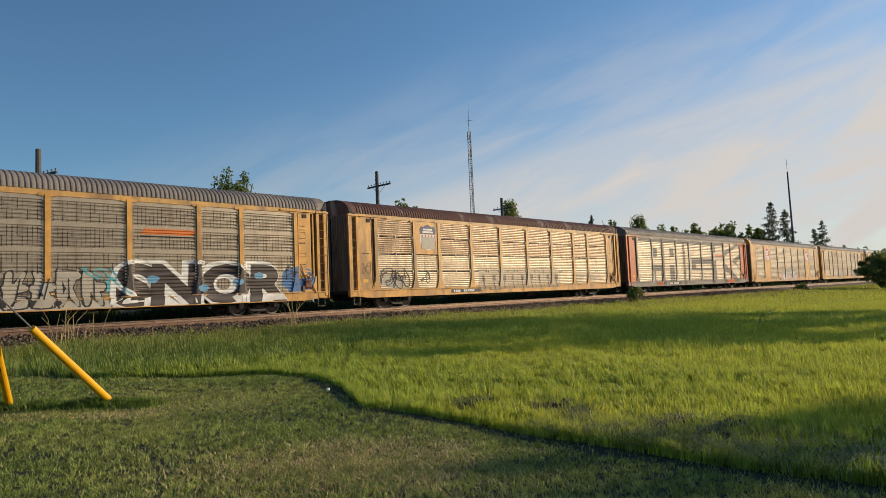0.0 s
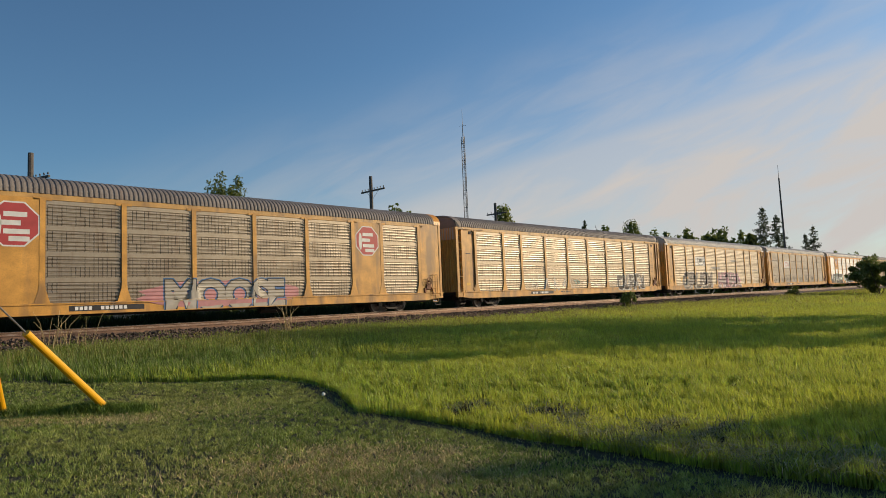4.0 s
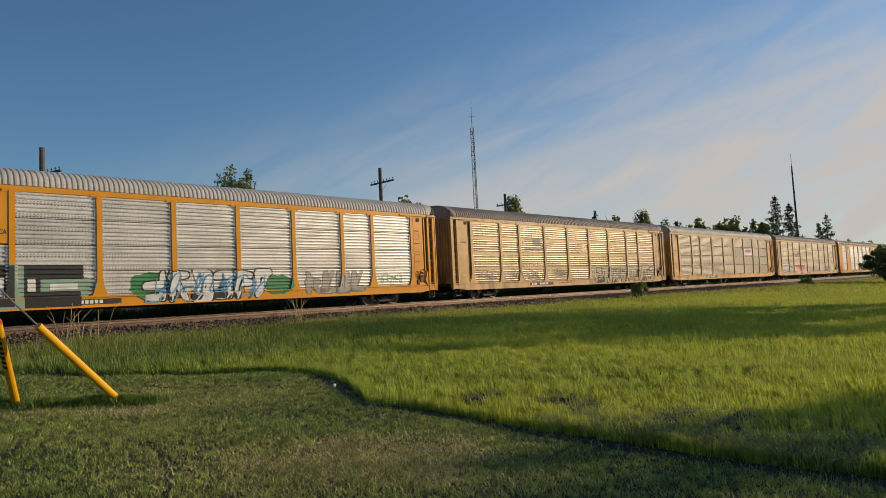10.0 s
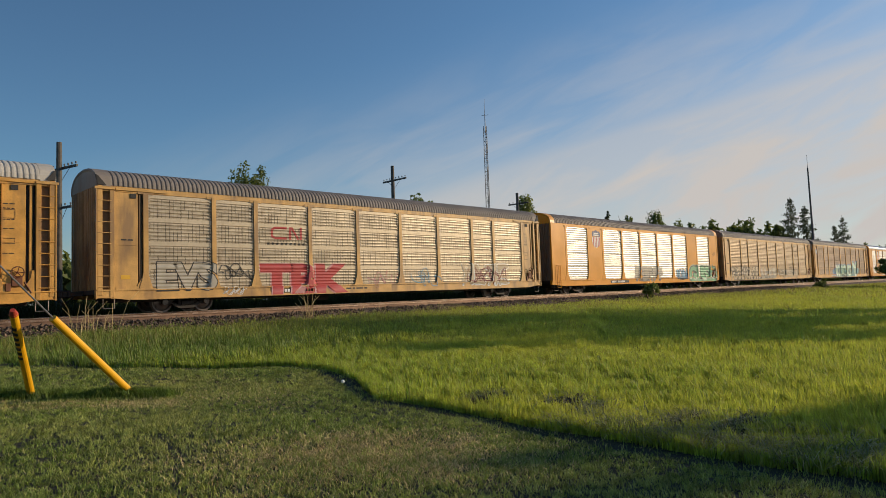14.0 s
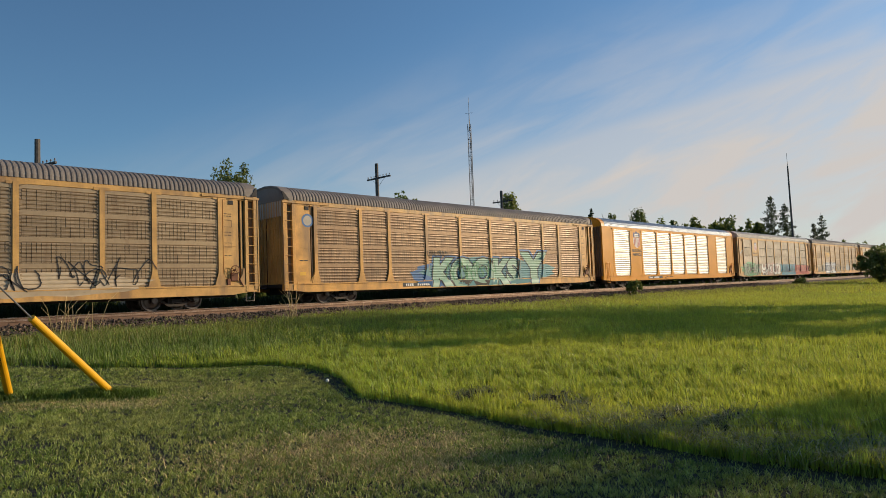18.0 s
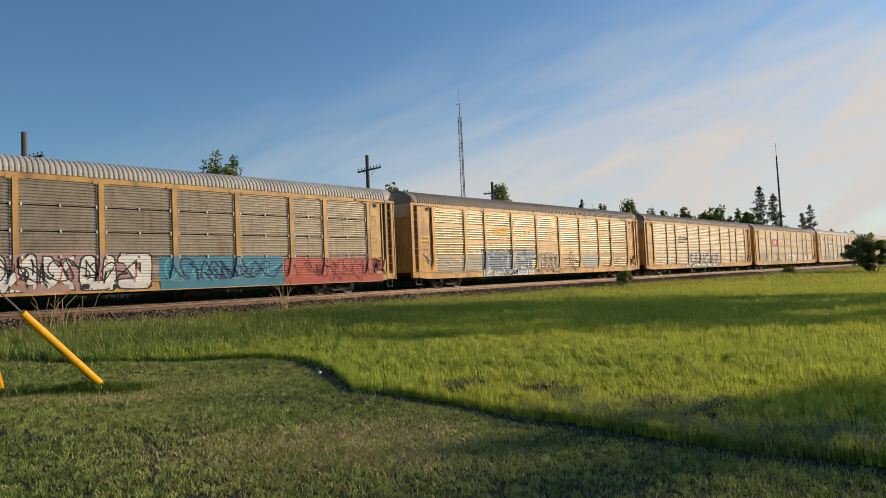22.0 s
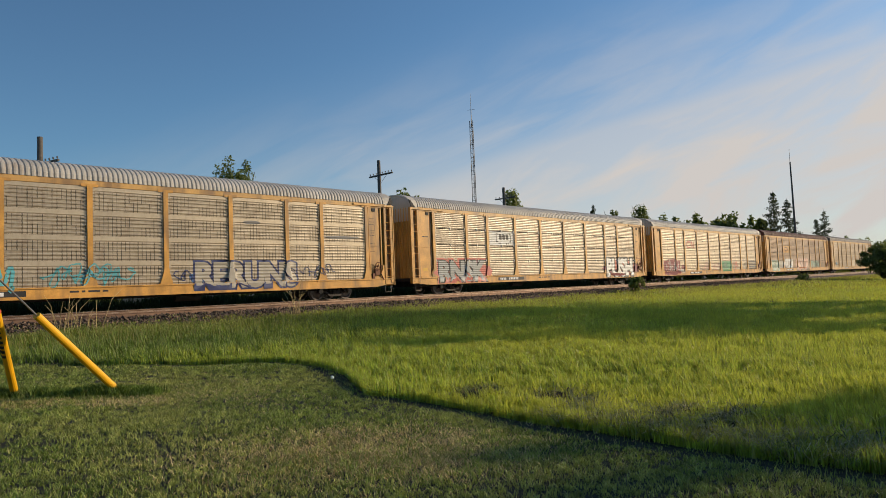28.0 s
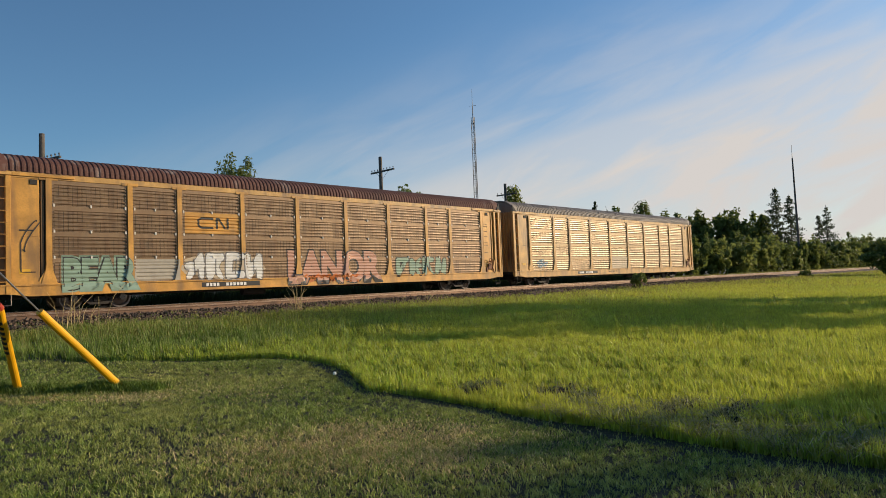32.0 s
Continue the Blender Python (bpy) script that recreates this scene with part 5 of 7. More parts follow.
def stripes_emblem(i, x, z, w, h, colour):
    for k in range(5):
        mark(i, "emblem_stripe", outline([(0.04 * k, 0), (w * 0.42, 0), (w * 0.44, 0.05), (0.05 * k, 0.05)]), colour, x, z + h * (0.4 + 0.13 * k), 0.007)
    mark(i, "emblem_block", outline([(w * 0.46, 0), (w * 0.62, 0), (w * 0.7, h * 0.5), (w * 0.54, h * 0.62)]), colour, x, z + h * 0.36, 0.007)
    mark(i, "emblem_block", outline([(w * 0.66, 0), (w * 0.98, 0), (w, h * 0.5), (w * 0.72, h * 0.62)]), colour, x, z + h * 0.36, 0.008)
    mark(i, "emblem_lettering", bars([0.13] * 12, 0.13, 0.04), colour, x, z, 0.007)


def octagon(i, x, z, w):
    for s, col, lift in ((1.0, "white", 0.004), (0.93, "red", 0.007)):
        mark(i, "emblem_octagon", outline([(w / 2 + s * w / 2 * 1.08 * math.cos(math.pi / 8 + k * math.pi / 4), w / 2 + s * w / 2 * 1.08 * math.sin(math.pi / 8 + k * math.pi / 4)) for k in range(8)]), col, x, z, lift)
    for a, b, c in ((0.3, 0.66, 0.45), (0.25, 0.47, 0.38), (0.3, 0.28, 0.5), (0.4, 0.12, 0.4)):
        mark(i, "emblem_bar", outline([(0, 0), (c * w, 0), (c * w, 0.11 * w), (0, 0.11 * w)]), "white", x + a * w, z + b * w, 0.010)
    mark(i, "emblem_bar", outline(oval(0.1 * w, 0.28 * w, 0.07 * w, 0.3 * w, 3, 10, 0.05)), "white", x + 0.1 * w, z + 0.2 * w, 0.010)


# first car
slant_emblem(0, 4.66, 3.33, 2.35, 0.24, "orange", "ink")
bubbles(0, 0.0, 0.62, 3.4, 1.45, 4, "pale", "ink", 1)
patch(0, 3.3, 1.0, 1.2, 0.9, "cyan", 2)
word(0, "SNOR", 3.85, 0.66, 7.3, 1.5, "soot", "white", 0.06, 0.06, "white")
for k, (a, b) in enumerate(((4.9, 1.5), (7.0, 1.1), (8.6, 1.35), (9.6, 1.6))):
    patch(0, a, b, 0.5, 0.3, "sky", 5 + k, 0.013)
patch(0, 11.0, 0.9, 1.9, 1.3, "blue", 9)
mark(0, "sprayed_ground", panel_rect(4.6, 0.30), "white", 3.75, 0.58, 0.003)
mark(0, "sprayed_ground", panel_rect(8.6, 0.30), "pale", -5.0, 0.58, 0.003)
scrawl(0, 10.9, 1.3, 1.7, 1.0, 9, "ink", 3)
scrawl(0, 2.6, 1.5, 1.6, 0.8, 5, "cyan", 4, 0.06)
# shield plate and block letters
shield(1, -8.6, 3.12, 1.3, 1.48)
board(1, -8.49, 3.2, 1.08, 0.66, "pale", 0.012)
patch(1, -11.6, 1.0, 1.9, 0.75, "pale", 1)
scrawl(1, -11.95, 1.0, 2.7, 1.1, 16, "ink", 5, 0.045)
scrawl(1, -8.6, 1.15, 0.8, 0.9, 7, "ink", 6)
scrawl(1, -12.8, 1.6, 0.6, 1.1, 8, "ink", 7, 0.02)
for k in range(9):
    mark(1, "letter_bar", panel_rect(0.86, 1.25), "buff", -3.6 + k * 0.98, 0.78, 0.006)
    mark(1, "letter_bar", panel_rect(0.2 + 0.1 * (k % 3), 0.36), "taupe", -3.3 + k * 0.98, 1.32, 0.010)
    mark(1, "letter_bar", panel_rect(0.14, 0.42 if k % 2 else 0.7), "taupe", -3.22 + k * 0.98, 0.80, 0.010)
    mark(1, "letter_bar", panel_rect(0.3, 0.16), "buff", -3.35 + k * 0.98, 2.05, 0.006)
scrawl(1, 5.8, 0.95, 5.6, 1.0, 18, "pale", 8, 0.03)
# huge block letters left bare in a dark sprayed ground: the dark fields in turn
for x, z, w, h in ((-11.4, 4.42, 18.3, 0.31), (-8.97, 3.12, 0.90, 0.77), (-9.11, 1.88, 2.0, 0.53), (-8.9, 0.98, 0.39, 0.9), (-7.42, 0.98, 0.35, 0.9), (-7.07, 0.60, 0.36, 3.8),
                   (-5.59, 3.16, 0.83, 0.79), (-5.69, 0.98, 0.98, 1.44), (-2.8, 0.60, 0.47, 3.8), (-0.9, 1.93, 0.9, 1.19), (0.0, 2.55, 4.1, 0.57), (0.0, 1.93, 3.8, 0.19),
                   (3.85, 0.60, 0.57, 3.8), (4.49, 3.73, 0.54, 0.68), (4.47, 0.98, 0.55, 1.95), (6.9, 0.60, 0.52, 4.1)):
    mark(2, "sprayed_field", panel_rect(w, h), "smoke", x, z, 0.006)
for pts in ([(0.0, 0.79), (1.51, 1.17), (3.27, 1.65), (4.26, 1.55), (1.75, 0.84), (0.0, 0.33)], [(0.0, -0.47), (1.58, -1.17), (3.05, -1.81), (3.94, -2.5), (2.65, -2.5), (1.93, -2.01), (1.34, -1.61), (0.0, -1.32)],
            [(1.75, -0.26), (4.44, 0.64), (4.42, 0.0), (3.08, -0.37), (4.38, -1.19), (4.35, -1.31), (2.95, -0.49)]):
    mark(2, "sprayed_field", outline(pts), "smoke", 7.41, 3.10, 0.0075)
SPEC[2]["chord"] = ROOF_DARK
SPEC[2]["post_mats"] = {**{x: C["smoke"] for x in POSTS[:8]}, POSTS[1]: C["pale"], POSTS[3]: C["pale"], POSTS[4]: C["pale"], POSTS[5]: C["pale"]}
SPEC[2]["sill"] = paint("grey_oversprayed_sill", (0.15, 0.125, 0.105))
for x, w in ((-8.4, 1.0), (7.55, 2.3)):
    mark(2, "bare_sill", panel_rect(w, 0.30), ORANGE, x, 0.62, 0.003)
board(2, 4.48, 3.05, 2.4, 0.60, "pale", 0.002)
slant_emblem(2, 4.79, 3.24, 2.1, 0.22, "orange", "orange")
scrawl(2, -11.9, 0.9, 0.8, 0.5, 4, "white", 9)
# octagon emblems
octagon(3, -8.75, 2.98, 1.6)
octagon(3, 7.25, 3.0, 1.55)
patch(3, -3.6, 0.62, 7.6, 1.15, "pink", 3)
word(3, "MOOSE", -2.55, 0.58, 5.4, 1.15, "pale", "ink", 0.035, 0, "blue")
# outlined letters
for k, (a, w) in enumerate(((-6.0, 1.0), (-4.8, 0.9), (-3.5, 1.0), (-2.2, 0.5))):
    scrawl(4, a, 0.75, w, 1.15, 4, "white", 20 + k, 0.07, 0.25)
scrawl(4, -0.8, 1.15, 1.0, 0.55, 5, "cyan", 25, 0.03)
wavy = bmesh.new()
rows = [[wavy.verts.new((0.3 * k, 0, 0.16 + 0.11 * math.sin(0.55 * k) + e)) for e in (0, 0.03)] for k in range(20)]
for a, b in zip(rows, rows[1:]):
    wavy.faces.new((a[0], b[0], b[1], a[1]))
mark(4, "scrawl", wavy, "white", 0.2, 1.15, 0.016)
bubbles(4, 5.9, 0.72, 4.7, 1.35, 5, "soot", "white", 7, "grey")
scrawl(4, 5.9, 0.75, 4.7, 1.3, 5, "white", 27, 0.04)
# bracket emblem, grey letters, plum letters
bracket_emblem(5, -6.2, 3.1, 1.5, 0.55)
patch(5, -10.4, 1.2, 0.8, 0.5, "gold", 2)
word(5, "GRUSM", -10.1, 0.7, 7.1, 1.45, "soot", "pale", 0.045, 0.2)
patch(5, -1.3, 0.62, 6.9, 1.6, "rose", 4)
word(5, "HOBA", -1.05, 0.66, 6.4, 1.35, "plum", "rose", 0.06, 0.0, "plum")
patch(5, -2.9, 2.55, 2.6, 0.28, "grey", 5)
patch(5, 2.6, 3.4, 2.0, 0.2, "grey", 6)
patch(5, 9.5, 2.4, 1.8, 0.2, "grey", 7)
# ring emblem and tags
board(6, -6.84, 2.9, 2.5, 0.86, "white")
ring_emblem(6, -6.4, 3.08, 1.7, 0.52, "red")
for k, a in enumerate((-11.4, -8.8, -6.6, -3.9, -1.0, 1.9, 4.6)):
    scrawl(6, a, 1.0, 2.3, 0.8, 7, "ink", 30 + k, 0.035)
scrawl(6, -12.7, 3.2, 0.8, 1.2, 6, "white", 38, 0.03)
# shield plate, black block letters, blue and green letters
shield(7, -8.42, 3.6, 0.85, 0.98)
word(7, "BUILDING AMERICA", -8.78, 3.2, 1.56, 0.16, "ink")
patch(7, -12.6, 0.6, 8.6, 1.6, "mint", 8)
for x, z, w, h in ((-11.9, 0.7, 2.6, 1.35), (-8.9, 0.62, 1.9, 1.5), (-6.7, 0.62, 0.5, 1.5), (-6.2, 1.62, 1.4, 0.5), (-6.2, 0.62, 1.3, 0.55)):
    mark(7, "letter_block", panel_rect(w, h), "ink", x, z, 0.006)
for x, z, w, h in ((-11.3, 1.3, 0.5, 0.8), (-8.5, 1.1, 0.4, 0.5), (-7.7, 1.0, 0.4, 0.7), (-6.6, 1.2, 0.25, 0.45), (-10.2, 0.62, 0.3, 1.2), (-5.9, 1.25, 0.9, 0.2)):
    mark(7, "letter_block", panel_rect(w, h), "white", x, z, 0.010)
patch(7, -3.2, 0.75, 1.6, 1.1, "leaf", 9)
patch(7, 2.6, 0.75, 1.6, 0.9, "leaf", 10)
bubbles(7, -2.7, 0.6, 5.8, 1.35, 6, "white", "ink", 11, "sky")
scrawl(7, -2.6, 0.65, 5.6, 1.2, 14, "sky", 41, 0.08)
bubbles(7, 4.8, 0.7, 3.6, 1.1, 4, "pale", "grey", 12)
scrawl(7, 9.4, 0.95, 2.2, 0.8, 6, "green", 42)
# faded stripes and white scrawl
stripes_emblem(8, -6.6, 3.0, 1.9, 0.9, "grey")
for k, a in enumerate((-11.4, -8.8, -6.6, -3.9)):
    scrawl(8, a, 0.9, 2.4, 0.95, 8, "pale", 50 + k, 0.05)
bubbles(8, 1.6, 0.64, 9.9, 1.25, 14, "buff", "soot", 54, "soot")
for k, a in enumerate((1.6, 4.2, 7.0, 9.2)):
    scrawl(8, a, 0.64, 2.4, 1.25, 5, "soot", 64 + k, 0.03)
scrawl(8, 9.4, 1.95, 2.0, 0.3, 5, "white", 70, 0.03)
# slanting red emblem on a white band
board(9, 4.33, 3.0, 2.5, 0.62, "white")
slant_emblem(9, 4.75, 3.2, 2.0, 0.28, "red", "ink")
# ring emblem, red letters, black letters
ring_emblem(10, -6.3, 3.1, 1.62, 0.58, "red")
mark(10, "emblem_lettering", bars([0.12] * 9, 0.11, 0.11), C["ink"], -6.5, 2.84, 0.007)
word(10, "TBK", -6.75, 0.62, 4.6, 1.25, "red", "pink", 0.04)
word(10, "EVS", -11.3, 0.95, 2.3, 1.0, "pale", "ink", 0.045)
scrawl(10, -9.1, 1.2, 2.1, 0.85, 9, "ink", 81)
scrawl(10, -8.9, 0.62, 1.5, 0.4, 4, "white", 82, 0.03)
scrawl(10, 2.0, 0.8, 2.4, 1.1, 12, "sky", 83, 0.04)
bubbles(10, 6.0, 0.75, 4.4, 1.3, 4, "buff", "white", 13, "maroon")
scrawl(10, 6.1, 0.8, 4.2, 1.2, 12, "maroon", 84, 0.06)
scrawl(10, -1.2, 0.8, 2.6, 0.9, 8, "pink", 85, 0.03)
# green bubble letters on a yellow car
shield(11, -8.5, 3.3, 1.1, 1.35)
bubbles(11, -2.4, 0.75, 4.8, 1.2, 5, "pale", "grey", 14)
bubbles(11, 4.9, 0.8, 2.0, 0.95, 3, "sky", "ink", 15)
word(11, "GUISO", 7.35, 0.58, 5.7, 1.3, "green", "ink", 0.07, 0, "mint")
for k in range(7):
    patch(11, 7.7 + k * 0.75, 0.75 + 0.4 * (k % 2), 0.3, 0.22, "mint", 30 + k, 0.014)
scrawl(11, 12.4, 2.9, 0.7, 0.5, 6, "ink", 90, 0.03)
# scrawls
for k, (a, w) in enumerate(((-12.0, 2.6), (-9.4, 2.4), (-7.0, 2.5))):
    bubbles(12, a, 0.6, w, 1.4, 3, "buff", "ink", 40 + k)
    scrawl(12, a, 0.6, w, 1.5, 14, "ink", 91 + k, 0.045)
bubbles(12, -3.7, 0.66, 4.5, 1.2, 4, "pale", "grey", 43)
scrawl(12, 1.1, 0.75, 4.0, 1.4, 18, "ink", 94, 0.05)
scrawl(12, 5.1, 0.85, 4.0, 1.3, 16, "ink", 95, 0.045)
patch(12, 1.2, 0.7, 7.6, 0.9, "buff", 44)
# large teal letters
patch(13, -5.6, 0.62, 5.0, 1.3, "blue", 16)
patch(13, -4.2, 0.55, 12.2, 1.75, "teal", 17, 0.003)
word(13, "KOOKS", -3.75, 0.62, 7.7, 1.55, "lagoon", "ink", 0.045, 0.12, "blue")
word(13, "Y", 4.6, 0.66, 2.7, 1.9, "lagoon", "ink", 0.045, 0, "blue")
scrawl(13, -3.6, 0.65, 7.4, 1.4, 10, "green", 100, 0.06)
scrawl(13, -4.3, 2.2, 2.2, 0.5, 6, "ink", 101, 0.035)
mark(13, "round_emblem", outline(oval(0.33, 0.33, 0.33, 0.33, 1, 20, 0)), C["blue"], -12.6, 3.66, 0.006)
mark(13, "round_emblem", outline(oval(0.24, 0.24, 0.24, 0.24, 1, 20, 0)), C["pale"], -12.51, 3.75, 0.010)
# clean yellow car
shield(14, -8.55, 3.28, 1.18, 1.42)
word(14, "BUILDING", -8.78, 2.93, 1.58, 0.24, "ink")
word(14, "AMERICA", -8.78, 2.6, 1.58, 0.24, "ink")
word(14, "R1", -3.0, 0.6, 0.3, 0.16, "ink")
# letters in four colours
shield(15, -8.4, 3.5, 0.85, 0.98)
word(15, "BUILDING AMERICA", -8.78, 3.1, 1.56, 0.16, "ink")
patch(15, -12.9, 0.55, 6.4, 1.6, "green", 18)
bubbles(15, -12.2, 0.65, 5.6, 1.35, 4, "mint", "ink", 19, "rose")
scrawl(15, -12.2, 0.65, 5.6, 1.4, 16, "ink", 110, 0.06)
patch(15, -6.4, 0.6, 7.0, 1.5, "haze", 20)
bubbles(15, -6.2, 0.65, 6.6, 1.4, 5, "white", "ink", 21, "coral")
scrawl(15, -6.2, 0.65, 6.6, 1.4, 16, "ink", 111, 0.05)
mark(15, "sprayed_ground", panel_rect(5.8, 1.35), C["pool"], 0.75, 0.56, 0.004)
scrawl(15, 0.8, 0.6, 5.7, 1.3, 18, "navy", 112, 0.06)
scrawl(15, 0.8, 0.6, 5.7, 1.3, 10, "cyan", 114, 0.08)
mark(15, "sprayed_ground", panel_rect(6.1, 1.25), C["brick"], 6.6, 0.56, 0.004)
bubbles(15, 6.7, 0.6, 5.8, 1.2, 5, "brick", "maroon", 22)
scrawl(15, 6.7, 0.6, 5.8, 1.2, 14, "maroon", 113, 0.06)
scrawl(15, -12.8, 2.6, 0.8, 1.3, 9, "white", 115, 0.04)
# gold emblem blocks, blue letters
for k in range(3):
    mark(16, "emblem_block", outline([(0.06, 0), (0.4, 0), (0.46, 0.1), (0.46, 0.4), (0.36, 0.48), (0, 0.48), (0, 0.08)]), C["gold"], -6.25 + k * 0.56, 3.2, 0.007)
mark(16, "emblem_bar", panel_rect(1.66, 0.07), C["gold"], -6.25, 3.02, 0.007)
bubbles(16, -11.5, 0.8, 4.0, 1.1, 4, "pale", "buff", 23)
patch(16, -9.2, 0.85, 2.6, 1.1, "pale", 24)
word(16, "BIRLET", -7.25, 0.72, 5.5, 1.3, "slate", "white", 0.05, 0.0, "ink")
bubbles(16, -1.5, 0.66, 2.8, 1.4, 3, "buff", "ink", 25)
scrawl(16, -1.5, 0.66, 2.8, 1.4, 8, "ink", 120, 0.05)
scrawl(16, 2.0, 0.75, 2.0, 1.55, 5, "ink", 121, 0.07)
patch(16, 4.4, 0.85, 2.8, 1.1, "mist", 71)
scrawl(16, 8.9, 1.0, 2.2, 1.1, 12, "white", 122, 0.03)
scrawl(16, -12.7, 1.2, 0.8, 1.0, 9, "ink", 123, 0.03)
board(16, -12.86, 2.55, 0.7, 0.5, "gold", 0.004)
word(16, "Quality", -12.80, 2.80, 0.56, 0.16, "ink")
word(16, "Auto Rack", -12.82, 2.60, 0.62, 0.14, "ink")
# striped emblem, dark and white letters on a pink haze
stripes_emblem(17, -6.6, 3.02, 2.3, 0.66, "ink")
patch(17, -5.1, 0.58, 9.8, 1.75, "blush", 26)
word(17, "SANGAR", -4.05, 0.60, 7.5, 1.4, "soot", "white", 0.06, 0.1, "haze")
scrawl(17, -4.0, 0.6, 7.4, 0.4, 6, "mint", 130, 0.08)
scrawl(17, 9.7, 1.0, 1.4, 0.9, 10, "blue", 131)
scrawl(17, -9.4, 0.62, 1.2, 0.9, 6, "white", 132, 0.1)
scrawl(17, 12.0, 1.1, 0.8, 1.1, 8, "ink", 133)
# red emblem plate
board(18, -6.84, 2.9, 2.5, 0.86, LOGO_RED)
for a in (-6.1, -5.45):
    mark(18, "emblem_block", outline(oval(0.26, 0.24, 0.26, 0.24, 2, 12, 0.04)), C["white"], a, 3.1, 0.007)
    mark(18, "emblem_block", outline(oval(0.12, 0.1, 0.12, 0.1, 2, 10, 0.04)), LOGO_RED, a + 0.16, 3.24, 0.010)
bubbles(18, -11.4, 0.98, 3.3, 0.9, 4, "pale", "ink", 28)
bubbles(18, -5.85, 0.75, 2.2, 1.15, 3, "buff", "green", 29)
scrawl(18, -5.8, 0.75, 2.1, 1.1, 7, "ink", 140)
bubbles(18, 0.3, 0.7, 3.2, 1.2, 3, "white", "ink", 30, "red")
bubbles(18, 6.8, 0.8, 2.2, 1.0, 2, "white", "ink", 31)
scrawl(18, -3.2, 1.2, 1.8, 0.6, 6, "grey", 141)
# dark blue letters
bracket_emblem(19, -6.2, 3.1, 1.5, 0.55)
for k, a in enumerate((-10.4, -8.9, -6.9, -5.0)):
    scrawl(19, a, 0.85, 1.3, 1.0, 5, "cyan", 150 + k, 0.12, 0.3)
scrawl(19, -3.6, 0.9, 5.0, 0.9, 9, "cyan", 155, 0.05)
word(19, "RERUNS", 2.7, 0.8, 4.8, 1.0, "pale", "navy", 0.10, 0.0)
patch(19, 2.4, 0.95, 0.7, 0.5, "blue", 34)
scrawl(19, 1.4, 1.0, 1.2, 0.7, 8, "navy", 156, 0.04)
scrawl(19, 7.6, 1.1, 2.2, 0.65, 10, "navy", 157, 0.04)
patch(19, 4.8, 3.55, 0.9, 0.16, "grey", 35)
patch(19, 9.1, 3.0, 2.2, 0.16, "grey", 36)
# red-edged white letters
bracket_emblem(20, -6.2, 3.1, 1.5, 0.55)
patch(20, -11.8, 0.62, 5.0, 1.25, "coral", 37)
word(20, "RNSK", -11.4, 0.74, 4.1, 1.1, "mist", "ink", 0.075, 0.0, "coral")
patch(20, 6.8, 0.6, 5.4, 1.4, "maroon", 38)
patch(20, 7.0, 1.2, 4.6, 0.8, "coral", 39, 0.003)
word(20, "PUSH", 7.25, 0.72, 4.0, 1.3, "white", "ink", 0.11, 0.0)
scrawl(20, 12.0, 1.2, 0.8, 1.4, 12, "maroon", 160, 0.03)
# red cloud, green block
ring_emblem(21, -6.55, 3.12, 1.68, 0.62, "red")
bubbles(21, -11.5, 0.65, 3.3, 1.3, 4, "maroon", "coral", 45, "white", "maroon")
scrawl(21, -11.5, 0.65, 3.3, 1.3, 10, "white", 170, 0.03)
patch(21, -8.0, 1.1, 0.8, 0.4, "maroon", 46)
scrawl(21, -8.9, 0.75, 2.0, 0.4, 8, "white", 171, 0.03)
mark(21, "sprayed_ground", panel_rect(2.45, 1.05), C["green"], 1.72, 0.8, 0.004)
scrawl(21, 1.8, 0.85, 2.3, 0.9, 10, "mint", 172, 0.05)
scrawl(21, 4.5, 0.95, 2.3, 0.9, 10, "coral", 173)
scrawl(21, -3.8, 0.95, 2.5, 0.9, 10, "pink", 174)
scrawl(21, -0.9, 0.95, 2.5, 0.9, 9, "pink", 175)
scrawl(21, 7.2, 1.0, 1.9, 0.9, 10, "ink", 176, 0.03)
for k in range(5):
    mark(21, "letter_bar", panel_rect(2.3, 0.12), C["ink"], 9.4, 1.0 + 0.19 * k, 0.006)
# bubble letters on the rusty car
board(22, -6.84, 2.9, 2.5, 0.9, YELLOW)
ring_emblem(22, -6.3, 3.12, 1.4, 0.48, "ink")
word(22, "BEAR", -11.3, 0.82, 2.5, 1.0, "mint", "ink", 0.05, 0, "mint")
patch(22, -7.0, 0.95, 3.8, 1.2, "buff", 47)
bubbles(22, -6.9, 0.95, 3.6, 1.2, 4, "white", "grey", 48)
word(22, "LANOR", -1.9, 0.74, 5.5, 1.4, "salmon", "ink", 0.06, 0.0)
scrawl(22, -2.2, 0.65, 5.8, 0.5, 7, "orange", 180, 0.1)
bubbles(22, 4.7, 0.9, 3.9, 1.0, 4, "mint", "ink", 49)
scrawl(22, -12.7, 1.4, 0.75, 2.5, 8, "ink", 181, 0.035)
board(22, -8.9, 0.99, 1.8, 0.85, "pale", 0.003)
# last car
scrawl(23, -11.3, 1.0, 1.6, 0.8, 9, "sky", 190, 0.06)
mark(23, "sprayed_ground", panel_rect(2.5, 1.0), C["buff"], -1.3, 1.0, 0.004)

for number, spec in enumerate(SPEC):
    autorack(number, spec)


